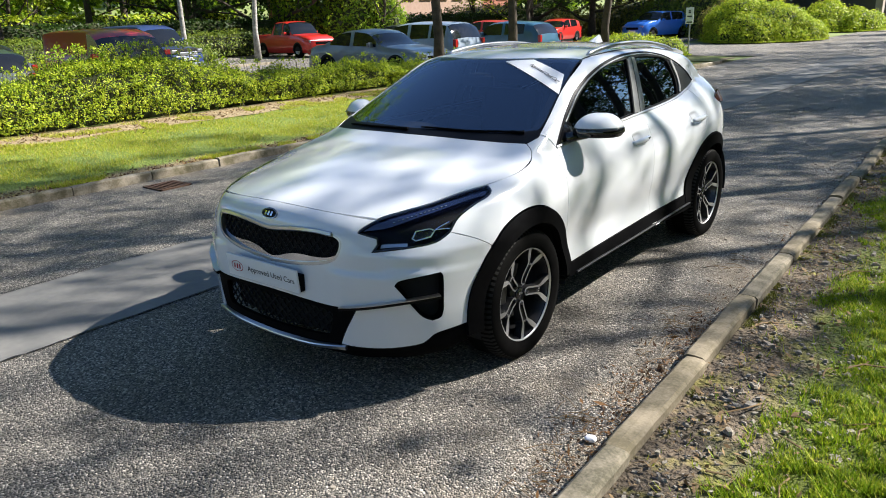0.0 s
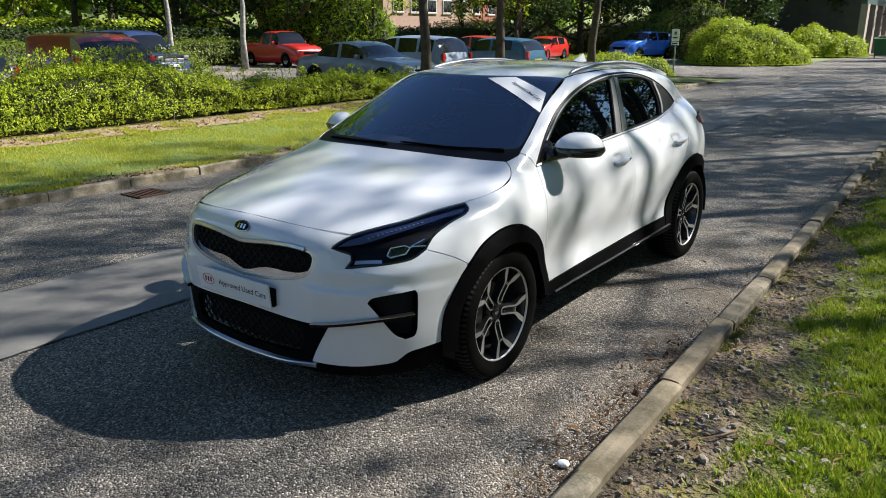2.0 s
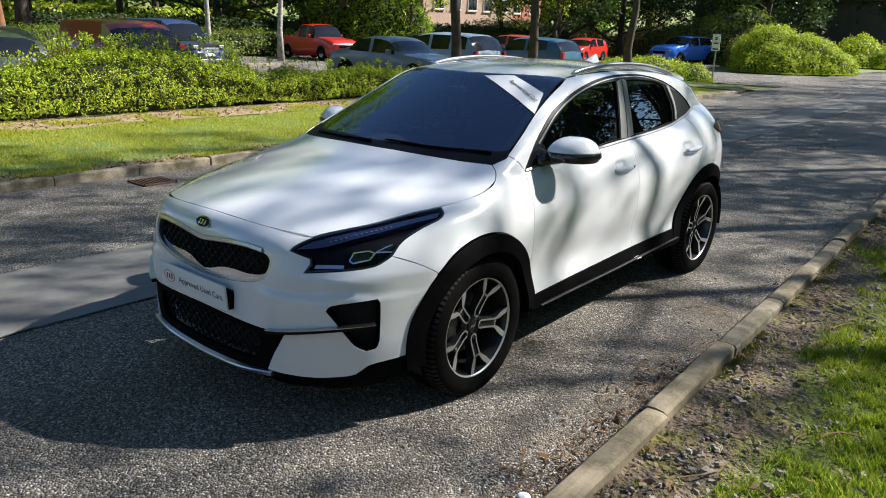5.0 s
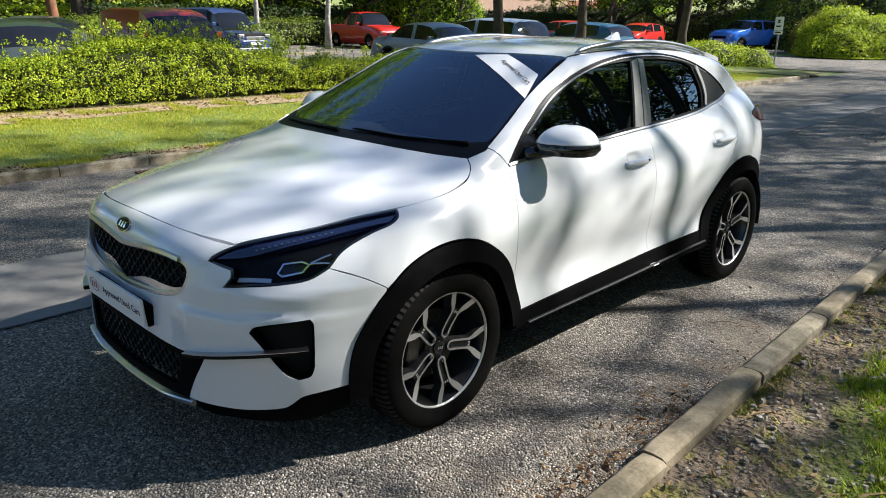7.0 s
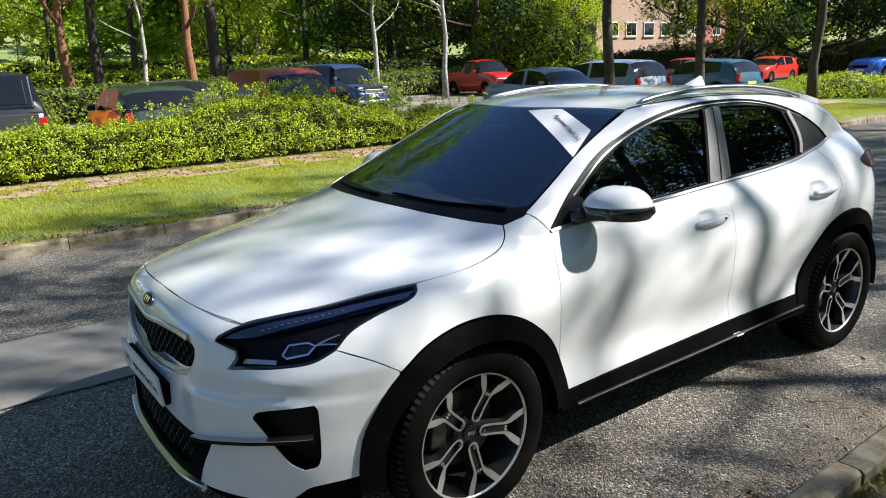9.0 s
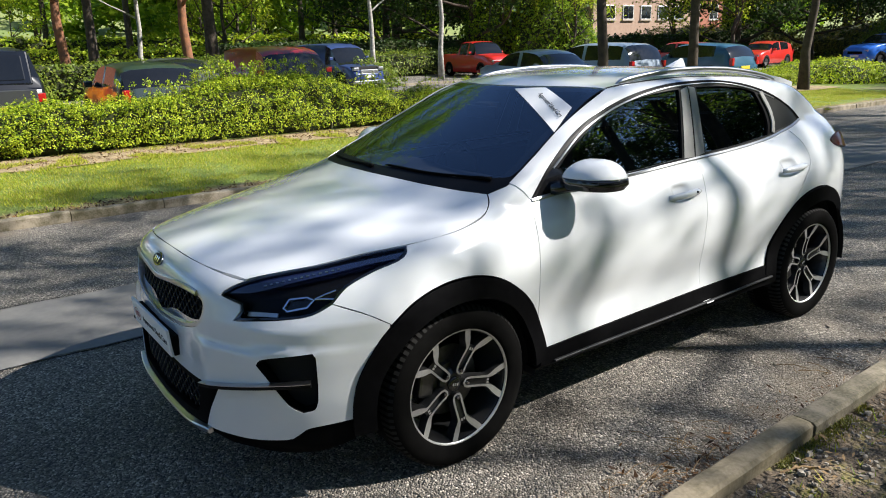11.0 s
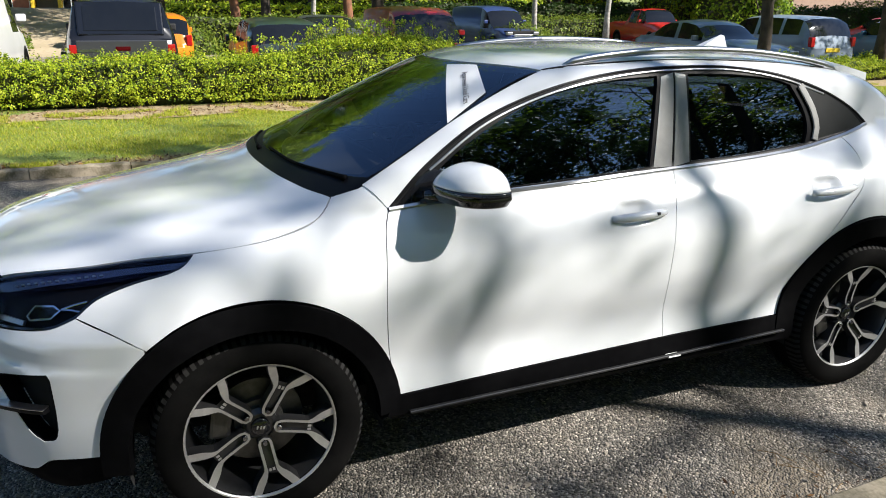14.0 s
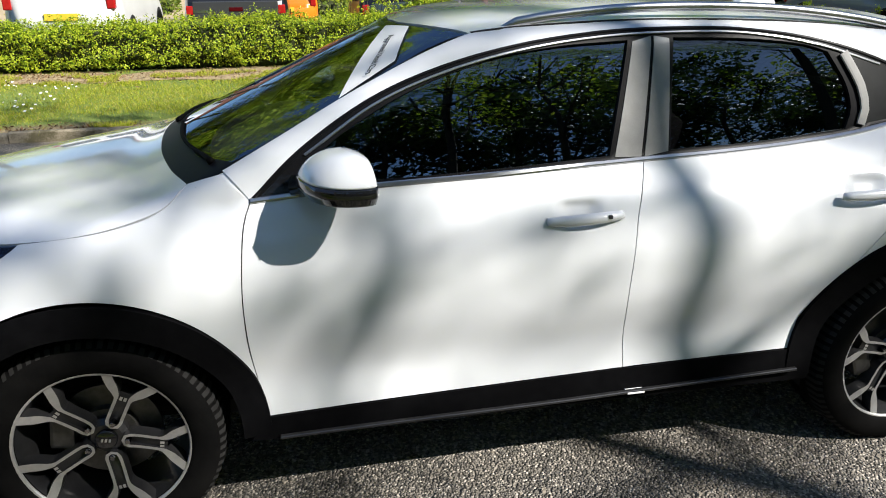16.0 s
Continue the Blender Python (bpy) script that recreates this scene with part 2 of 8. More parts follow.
M = {
    "verge_soil": verge_mat("verge_soil", 1.0, 0.035, 2.10, (0.175, 0.13, 0.085), (0.04, 0.03, 0.02), (0.05, 0.085, 0.008), (0.15, 0.16, 0.02), 0.6),
    "verge_turf": verge_mat("verge_turf", -1.0, -0.012, 5.56, (0.36, 0.28, 0.16), (0.17, 0.125, 0.07), (0.10, 0.17, 0.02), (0.20, 0.24, 0.045), 0.35),
    "asphalt": asphalt_mat(),
    "trench": mat("smooth_tarmac", (0.19, 0.183, 0.168), (0.115, 0.112, 0.106), 2.2, 0.8, bump=0.0025, fine=260, spread=0.55),
    "tar": mat("tar_seam", (0.012, 0.012, 0.012), (0.03, 0.028, 0.026), 20, 0.7, bump=0.002),
    "kerb": mat("kerb_concrete", (0.36, 0.31, 0.235), (0.15, 0.125, 0.08), 6.5, 0.92, bump=0.006, fine=90, spread=0.3),
    "kerb_old": mat("kerb_mossy", (0.255, 0.21, 0.145), (0.115, 0.095, 0.055), 7.0, 0.92, bump=0.006, fine=85, spread=0.34),
    "kerb_older": mat("kerb_stained", (0.235, 0.20, 0.145), (0.09, 0.08, 0.05), 9.0, 0.92, bump=0.007, fine=80, spread=0.3),
    "kerb_dark": mat("kerb_worn", (0.29, 0.245, 0.18), (0.11, 0.095, 0.05), 8.0, 0.92, bump=0.007, fine=80, spread=0.28),
    "soil": mat("soil", (0.27, 0.215, 0.145), (0.10, 0.078, 0.05), 2.6, 0.95, bump=0.02, fine=40),
    "turf": mat("turf", (0.085, 0.13, 0.025), (0.17, 0.15, 0.06), 1.6, 0.95, bump=0.02, fine=60),
    "grass": leafy("grass", [(0.06, 0.14, 0.008), (0.14, 0.25, 0.014), (0.26, 0.36, 0.025), (0.36, 0.32, 0.08)], 0.4),
    "lawn_deep": leafy("lush_grass", [(0.07, 0.14, 0.006), (0.18, 0.29, 0.012), (0.33, 0.42, 0.02), (0.45, 0.43, 0.06)], 0.4),
    "lawn": leafy("lawn", [(0.18, 0.26, 0.015), (0.35, 0.42, 0.025), (0.50, 0.50, 0.05), (0.58, 0.46, 0.15)], 0.45),
    "hedge": leafy("hedge_leaves", [(0.11, 0.20, 0.012), (0.26, 0.38, 0.02), (0.42, 0.51, 0.03), (0.56, 0.60, 0.05), (0.33, 0.43, 0.022)], 0.38),
    # dark green of older inner leaves, also painting shade into the gaps
    "hedge_old_shade": leafy("old_hedge_leaves", [(0.02, 0.05, 0.008), (0.045, 0.095, 0.012), (0.09, 0.15, 0.016)], 0.3),
    "ground_cover": leafy("ground_cover_leaves", [(0.07, 0.075, 0.02), (0.14, 0.15, 0.03), (0.22, 0.19, 0.05), (0.12, 0.16, 0.02)], 0.35),
    "hedge_dark": leafy("dark_hedge_leaves", [(0.07, 0.12, 0.015), (0.15, 0.21, 0.025), (0.22, 0.25, 0.04)], 0.4),
    "leaf": leafy("tree_leaves", [(0.09, 0.18, 0.014), (0.22, 0.35, 0.022), (0.36, 0.46, 0.035)], 0.55),
    "leaf_dark": leafy("dark_tree_leaves", [(0.018, 0.04, 0.008), (0.035, 0.07, 0.012), (0.06, 0.10, 0.018)], 0.35),
    # dark twig colour; on the cores it stands for shade between leaves
    "twig_and_shade": mat("hedge_twigs", (0.04, 0.05, 0.012), (0.02, 0.026, 0.007), 14, 0.95, bump=0.02),
    "bark": mat("bark", (0.09, 0.068, 0.05), (0.035, 0.027, 0.02), 7, 0.95, bump=0.02, fine=30),
    "bark_red": mat("orange_bark", (0.30, 0.12, 0.05), (0.12, 0.06, 0.035), 6, 0.9, bump=0.02, fine=26),
    "bark_pale": mat("pale_bark", (0.5, 0.48, 0.43), (0.16, 0.14, 0.12), 9, 0.85, bump=0.01),
    "straw": mat("dry_straw_soil", (0.42, 0.325, 0.18), (0.17, 0.12, 0.065), 9, 0.95, bump=0.02, fine=50),
    "rust": mat("rusty_iron", (0.14, 0.075, 0.045), (0.06, 0.035, 0.025), 30, 0.8, 0.3, bump=0.002),
    "litter": mat("dry_litter", (0.30, 0.20, 0.10), (0.11, 0.065, 0.03), 12, 0.95),
    "brown_litter": leafy("brown_litter", [(0.035, 0.02, 0.012), (0.09, 0.045, 0.02), (0.20, 0.10, 0.035), (0.06, 0.04, 0.025)], 0.1),
    "moss": leafy("kerb_moss", [(0.05, 0.06, 0.008), (0.12, 0.13, 0.014), (0.22, 0.19, 0.025), (0.10, 0.12, 0.012)], 0.2),
    "stone": mat("loose_stone", (0.33, 0.29, 0.235), (0.15, 0.128, 0.10), 25, 0.9, bump=0.004),
    "paint": mat("white_car_paint", (0.70, 0.713, 0.73), (0.685, 0.70, 0.72), 1.5, 0.22, coat=1.0, spec=0.5),
    "clad": mat("black_cladding", (0.0022, 0.0022, 0.0026), (0.004, 0.004, 0.0045), 30, 0.6, bump=0.0008, fine=900, spec=0.03),
    # blue base colour stands in for the sky the brow reflects
    "brow_sky_tint": mat("glossy_brow", (0.010, 0.014, 0.05), None, rough=0.12, coat=1.0, spec=0.8),
    "mesh_black": mat("grille_black", (0.004, 0.004, 0.0045), None, rough=0.4, spec=0.14),
    "lamp_black": mat("lamp_housing_black", (0.003, 0.003, 0.004), (0.005, 0.005, 0.006), 40, 0.45, spec=0.12),
    "gloss": mat("gloss_black", (0.008, 0.008, 0.009), None, rough=0.08, coat=0.6),
    # near-black for linings; behind openings it stands in for their unlit depth
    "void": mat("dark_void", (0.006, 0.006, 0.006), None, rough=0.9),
    "chrome": mat("chrome", (0.78, 0.78, 0.79), (0.70, 0.70, 0.72), 20, 0.08, 1.0),
    "satin": mat("satin_silver", (0.55, 0.55, 0.56), (0.48, 0.48, 0.5), 20, 0.28, 1.0),
    # grey base colour paints in what the gloss-black door pillars reflect
    "pillar": mat("pillar_film", (0.31, 0.305, 0.295), (0.26, 0.255, 0.248), 25, 0.3, 0.0, coat=0.2),
    "chrome_smoke": mat("smoked_chrome", (0.52, 0.52, 0.53), (0.46, 0.46, 0.48), 20, 0.10, 1.0),
    "dark_chrome": mat("dark_chrome", (0.30, 0.30, 0.31), (0.24, 0.24, 0.25), 20, 0.16, 1.0),
    "machined": mat("machined_alloy", (0.66, 0.655, 0.645), (0.56, 0.555, 0.55), 60, 0.33, 0.75),
    "anthracite": mat("anthracite_alloy", (0.05, 0.05, 0.052), (0.035, 0.035, 0.037), 30, 0.35, 0.6, coat=0.4),
    "rubber": mat("tyre_rubber", (0.004, 0.004, 0.004), (0.0075, 0.0073, 0.007), 18, 0.7, bump=0.001, fine=300, spec=0.02),
    "tread": mat("tread_rubber", (0.022, 0.0215, 0.021), (0.013, 0.0125, 0.012), 25, 0.8, bump=0.001, fine=300, spec=0.2),
    "tail_red": mat("red_lamp", (0.42, 0.015, 0.015), (0.34, 0.01, 0.01), 10, 0.2, coat=0.3),
    "fin_grey": mat("quarter_film", (0.03, 0.03, 0.03), (0.02, 0.02, 0.02), 6, 0.3, coat=0.12, spec=0.3),
    "steel": mat("brake_steel", (0.13, 0.125, 0.12), (0.08, 0.077, 0.073), 40, 0.4, 0.8),
    # blue sheen colours these reflections as if from a bluer sky
    "glass": glazing("windscreen_glass", (0.46, 0.54, 0.60), 2.1, (0.72, 0.83, 1.0)),
    "glass_dark": glazing("side_glass", (0.22, 0.25, 0.27), 2.2, (0.75, 0.88, 1.0)),
    "glass_privacy": glazing("privacy_glass", (0.05, 0.05, 0.055), 1.95, (0.75, 0.88, 1.0)),
    "lens": glazing("lamp_lens", (0.92, 0.93, 0.96), 1.17, (0.7, 0.8, 1.0)),
    "red_lens": mat("red_lens", (0.075, 0.003, 0.006), (0.04, 0.002, 0.003), 20, 0.2, spec=0.25),
    "trim": mat("interior_plastic", (0.008, 0.008, 0.009), (0.012, 0.012, 0.013), 20, 0.7, bump=0.0006, fine=400),
    "cloth": mat("seat_cloth", (0.014, 0.014, 0.016), (0.02, 0.02, 0.023), 30, 0.9, bump=0.001, fine=500),
    "plate_white": mat("plate_white", (0.80, 0.80, 0.80), (0.76, 0.76, 0.77), 8, 0.35),
    "plate_yellow": mat("plate_yellow", (0.75, 0.55, 0.05), (0.7, 0.5, 0.04), 8, 0.4),
    "ink": mat("ink", (0.02, 0.02, 0.024), None, rough=0.6),
    "red_ink": mat("red_ink", (0.35, 0.02, 0.03), None, rough=0.5),
    "brick_pale": mat("salmon_brick", (0.40, 0.28, 0.21), (0.32, 0.21, 0.155), 3, 0.9, bump=0.004, fine=30),
    "brick": mat("red_brick", (0.36, 0.13, 0.08), (0.24, 0.09, 0.06), 3, 0.9, bump=0.004, fine=30),
    "beige": mat("beige_render", (0.45, 0.38, 0.31), (0.36, 0.3, 0.25), 1.5, 0.9, bump=0.003),
    "door_and_wall_shade": mat("dark_door", (0.06, 0.055, 0.05), (0.09, 0.08, 0.07), 2, 0.7),
    "fascia": mat("green_fascia", (0.05, 0.09, 0.085), (0.07, 0.115, 0.105), 1.0, 0.5),
    "bin": mat("green_bin", (0.03, 0.17, 0.05), (0.025, 0.13, 0.04), 3, 0.5),
    "field": mat("far_meadow", (0.13, 0.19, 0.045), (0.24, 0.26, 0.09), 0.12, 0.95),
    "sand": mat("sandy_bank", (0.42, 0.34, 0.23), (0.28, 0.22, 0.13), 0.8, 0.95, bump=0.02),
    "white_paint": mat("white_paint", (0.78, 0.78, 0.77), (0.7, 0.7, 0.69), 3, 0.5),
    "yellow": mat("yellow_paint", (0.75, 0.48, 0.03), (0.68, 0.42, 0.03), 3, 0.5),
    "window_far": mat("far_window", (0.006, 0.007, 0.009), (0.010, 0.011, 0.013), 1, 0.06, spec=0.5),
    "grey_post": mat("galvanised_post", (0.35, 0.36, 0.36), (0.25, 0.26, 0.26), 10, 0.5, 0.6),
}


# ---- building blocks ----
def part(name, bm, material, parent=None, label="", smooth=False):
    """Links a bmesh, or (vertices, faces), as one mesh object under a thing or a part."""
    me = bpy.data.meshes.new(name)
    if isinstance(bm, tuple):
        me.from_pydata([tuple(v) for v in bm[0]], [], [tuple(f) for f in bm[1]])
    else:
        bmesh.ops.recalc_face_normals(bm, faces=bm.faces)
        bm.to_mesh(me)
        bm.free()
    me.materials.append(M[material] if isinstance(material, str) else material)
    if smooth:
        me.polygons.foreach_set("use_smooth", [True] * len(me.polygons))
    ob = new(name, me)
    ob.parent = parent
    if label:
        ob["label"] = label
    return ob


def thing(name, label, category, at=None, group="", kind=""):
    ob = new(name)
    ob.empty_display_size = 0.1
    if at is not None:
        ob.matrix_basis = at
    return tagged(ob, label, category, group, kind)


def box(bm, lo, hi, bevel=0.0, m=None):
    size = [b - a for a, b in zip(lo, hi)]
    made = bmesh.ops.create_cube(bm, size=1.0)["verts"]
    for v in made:
        v.co = Vector([(c + 0.5) * s + a for c, s, a in zip(v.co, size, lo)])
    if bevel:
        edges = list({e for v in made for e in v.link_edges})
        out = bmesh.ops.bevel(bm, geom=edges, offset=bevel, segments=2, profile=0.6, affect="EDGES")
        made = list({v for f in out["faces"] for v in f.verts} | {v for v in made if v.is_valid})
    if m is not None:
        bmesh.ops.transform(bm, matrix=m, verts=made)
    return made


def block(lo, hi, bevel=0.0, m=None):
    bm = bmesh.new()
    box(bm, lo, hi, bevel, m)
    return bm


def lathe(profile, n=48, axis="x", a0=0.0, a1=math.tau):
    """Turns (radius, along) pairs about an axis."""
    full = abs(a1 - a0 - math.tau) < 1e-6
    m = n if full else n + 1
    verts, faces = [], []
    for i in range(m):
        a = a0 + (a1 - a0) * i / n
        c, s = math.cos(a), math.sin(a)
        for r, d in profile:
            verts.append((d, r * c, r * s) if axis == "x" else (r * c, r * s, d))
    k = len(profile)
    for i in range(n):
        j = (i + 1) % m
        for q in range(k - 1):
            faces.append((i * k + q, j * k + q, j * k + q + 1, i * k + q + 1))
    return verts, faces


def tube(points, radii, sides=6, cap=True):
    """A round bar along points, with one radius or a radius each."""
    pts = [Vector(p) for p in points]
    radii = [radii] * len(pts) if isinstance(radii, (int, float)) else radii
    verts, faces, up = [], [], Vector((0.13, 0.27, 1)).normalized()
    for i, p in enumerate(pts):
        d = (pts[min(i + 1, len(pts) - 1)] - pts[max(i - 1, 0)]).normalized()
        if abs(d.dot(up)) > 0.95:
            up = Vector((1, 0.1, 0.05)).normalized()
        u = d.cross(up).normalized()
        w = u.cross(d)
        for k in range(sides):
            a = math.tau * k / sides
            verts.append(p + (u * math.cos(a) + w * math.sin(a)) * radii[i])
    for i in range(len(pts) - 1):
        for k in range(sides):
            faces.append((i * sides + k, i * sides + (k + 1) % sides, (i + 1) * sides + (k + 1) % sides, (i + 1) * sides + k))
    if cap:
        faces += [tuple(reversed(range(sides))), tuple(range((len(pts) - 1) * sides, len(pts) * sides))]
    return verts, faces


def merged(*pieces):
    verts, faces = [], []
    for v, f in pieces:
        k = len(verts)
        verts += list(v)
        faces += [tuple(i + k for i in q) for q in f]
    return verts, faces


def scatter_mesh(name, centres, normals, sizes, material, parent=None, aspect=0.6, rng=None, bend=0.25, kind=""):
    """Many small leaves: each a folded pair of quads, at its own turn."""
    n = len(centres)
    rng = rng or np.random.default_rng(1)
    c, nn = np.asarray(centres, float), np.asarray(normals, float)
    nn = nn / np.maximum(np.linalg.norm(nn, axis=1, keepdims=True), 1e-6)
    r = rng.normal(size=(n, 3))
    u = r - (r * nn).sum(1, keepdims=True) * nn
    u /= np.maximum(np.linalg.norm(u, axis=1, keepdims=True), 1e-6)
    w = np.cross(nn, u)
    s = np.asarray(sizes, float)[:, None]
    dip = nn * s * bend
    quad = np.stack([c - u * s, c + w * s * aspect - dip * 0.4, c + u * s - dip, c - w * s * aspect - dip * 0.4], 1)
    me = bpy.data.meshes.new(name)
    me.vertices.add(4 * n)
    me.vertices.foreach_set("co", quad.reshape(-1).astype(np.float32))
    me.loops.add(4 * n)
    me.loops.foreach_set("vertex_index", np.arange(4 * n, dtype=np.int32))
    me.polygons.add(n)
    me.polygons.foreach_set("loop_start", np.arange(0, 4 * n, 4, dtype=np.int32))
    me.update(calc_edges=True)
    me.validate()
    me.materials.append(M[material])
    ob = new(name, me)
    ob.parent = parent
    if kind:
        ob["kind"] = kind
    return ob



# ---- ground, road, kerbs and verges ----
KERB_R = lambda y: 1.63 - 0.035 * y     # road-side face of the kerb on the driver's verge
KERB_L = lambda y: -5.08 - 0.012 * y    # road-side face of the kerb across the road


def grid_sheet(name, xs, ys, height, material, smooth=True):
    """A sheet over columns xs (functions of y allowed through height) and rows ys."""
    verts, faces = [], []
    for y in ys:
        for x in xs:
            verts.append(height(x, y))
    k = len(xs)
    for j in range(len(ys) - 1):
        for i in range(k - 1):
            a = j * k + i
            faces.append((a, a + 1, a + k + 1, a + k))
    return part(name, (verts, faces), material, smooth=smooth)


def rough(x, y, f, a):
    return noise.noise((x * f, y * f, 3.1)) * a


def far_rise(x, y):
    """Flat near the road, rising to hills far beyond the car park."""
    d = max(0.0, -x - 55)
    return -0.03 + 34 * (1 - math.exp(-(d / 150) ** 1.9)) + rough(x, y, 0.02, 2.0) * min(1, d / 60)


ground = grid_sheet("ground", [-900, -600, -400, -300, -220, -160, -120, -100, -85, -70, -60, -55, -30, 0, 30, 80, 200, 500, 900],
                    [-900, -500, -250, -120, -80, -50, -30, 0, 30, 60, 90, 130, 200, 350, 600, 900],
                    lambda x, y: (x, y, far_rise(x, y)), "field")
tagged(ground, "grassy ground rising to green hills far off", "ground", kind="structure")

verts, faces = [], []


def patch(x0, x1, y0, y1, nx, ny):
    k = len(verts)
    for j in range(ny + 1):
        for i in range(nx + 1):
            y = y0 + (y1 - y0) * j / ny
            a, b = (x0(y) if callable(x0) else x0), (x1(y) if callable(x1) else x1)
            x = a + (b - a) * i / nx
            verts.append((x, y, rough(x, y, 0.5, 0.004)))
    for j in range(ny):
        for i in range(nx):
            q = k + j * (nx + 1) + i
            faces.append((q, q + 1, q + nx + 2, q + nx + 1))


patch(lambda y: KERB_L(y) - 0.03, lambda y: KERB_R(y) + 0.03, -40, 26, 16, 120)
patch(-13, lambda y: KERB_R(y) + 0.03, 26, 36.5, 20, 20)
patch(-6.6, lambda y: KERB_R(y) + 0.03, 36.5, 140, 12, 60)
patch(-60, -13, -40, 60, 30, 40)
patch(-13, -10.7, -40, 26, 3, 40)
tagged(part("road", (verts, faces), "asphalt", smooth=True), "worn grey tarmac road and car park", "road", kind="structure")

# a smooth reinstated trench along the middle of the road, its edges broken and sealed
TRENCH = (lambda y: -2.50 - 0.006 * y, lambda y: -1.37 - 0.006 * y)
verts, faces = [], []
for j in range(331):
    y = -40 + 0.2 * j
    for i in range(6):
        edge = 0.022 * noise.noise((y * 3.1, i * 0.3, 2.0)) + 0.012 * noise.noise((y * 13, i * 0.3, 5.0)) if i in (0, 5) else 0
        x = TRENCH[0](y) + (TRENCH[1](y) - TRENCH[0](y)) * i / 5 + edge
        verts.append((x, y, rough(x, y, 0.5, 0.004) + (0.006 if 0 < i < 5 else 0.0045)))
faces = [(6 * j + i, 6 * j + i + 1, 6 * j + i + 7, 6 * j + i + 6) for j in range(330) for i in range(5)]
tagged(part("road_patch", (verts, faces), "trench", smooth=True), "smooth grey trench repair along the tarmac road", "road", kind="structure")
strips = []
for line, w0 in ((TRENCH[0], 0.007), (TRENCH[1], 0.011)):
    vs = []
    for j in range(1300):
        y = -12 + 0.03 * j
        x = line(y) + 0.022 * noise.noise((y * 3.1, 0.0, 2.0)) + 0.010 * noise.noise((y * 17, 0.0, 7.0))
        w = w0 * max(0.0, 0.55 + 1.3 * noise.noise((y * 2.2, w0 * 100, 1.0)) + 0.7 * noise.noise((y * 15, w0 * 100, 4.0)))
        vs += [(x - w, y, rough(x, y, 0.5, 0.004) + 0.0095), (x + w, y, rough(x, y, 0.5, 0.004) + 0.0095)]
    strips.append((vs, [(2 * j, 2 * j + 1, 2 * j + 3, 2 * j + 2) for j in range(1299)]))
tagged(part("tar_seam", merged(*strips), "tar"), "broken dark seams along the trench edges", "seam", kind="structure")

# the verge across the road, with its grass strip
verge_far = grid_sheet("verge_far", [0, .02, .1, .25, .45, .7, .85, 1], [-40 + i for i in range(65)],
                       lambda u, y: ((KERB_L(y) - 0.11) * (1 - u) - 10.75 * u, y, 0.06 + 0.07 * min(1, u * 1.4) + rough(u * 6, y, 0.8, 0.02) * (0 < u < 1)), "verge_turf")
tagged(verge_far, "mown grass verge with a dry soil strip at its hedge", "verge", kind="structure")
soil_strip = grid_sheet("soil_strip", [0, .15, .4, .7, 1], [-14 + i * 0.4 for i in range(90)],
                        lambda u, y: ((-8.35 + 0.3 * noise.noise((y * 0.8, 1.7, 0))) * (1 - u) - 9.7 * u, y, 0.128 + 0.012 * math.sin(math.pi * u) + rough(u * 3, y, 2.0, 0.012)), "straw")
tagged(soil_strip, "dry soil and dead leaves along the hedge foot", "soil", kind="structure")
# the verge by the camera: trodden soil at the kerb, turf further in
verge_near = grid_sheet("verge_near", [0, .03, .07, .12, .17, .22, .28, .35, .42, .5, .6, .8, 1.2, 2.0, 4.0, 8.0, 30.0],
                        [-30, -20, -12, -8, -6] + [-4.5 + i * 0.15 for i in range(110)] + [13, 16, 20, 26, 34, 45, 60, 90, 140],
                        lambda u, y: (KERB_R(y) + 0.12 + u * 2.2, y, 0.028 + 0.035 * min(1, u) + rough(u * 2.2, y, 2.5, 0.022) * min(1, u * 6) + rough(u * 2.2, y, 9, 0.012) * min(1, u * 6) + 0.25 * max(0, u - 2) ** 1.1), "verge_soil")
tagged(verge_near, "trodden soil verge with loose stones beside the kerb", "verge", kind="structure")


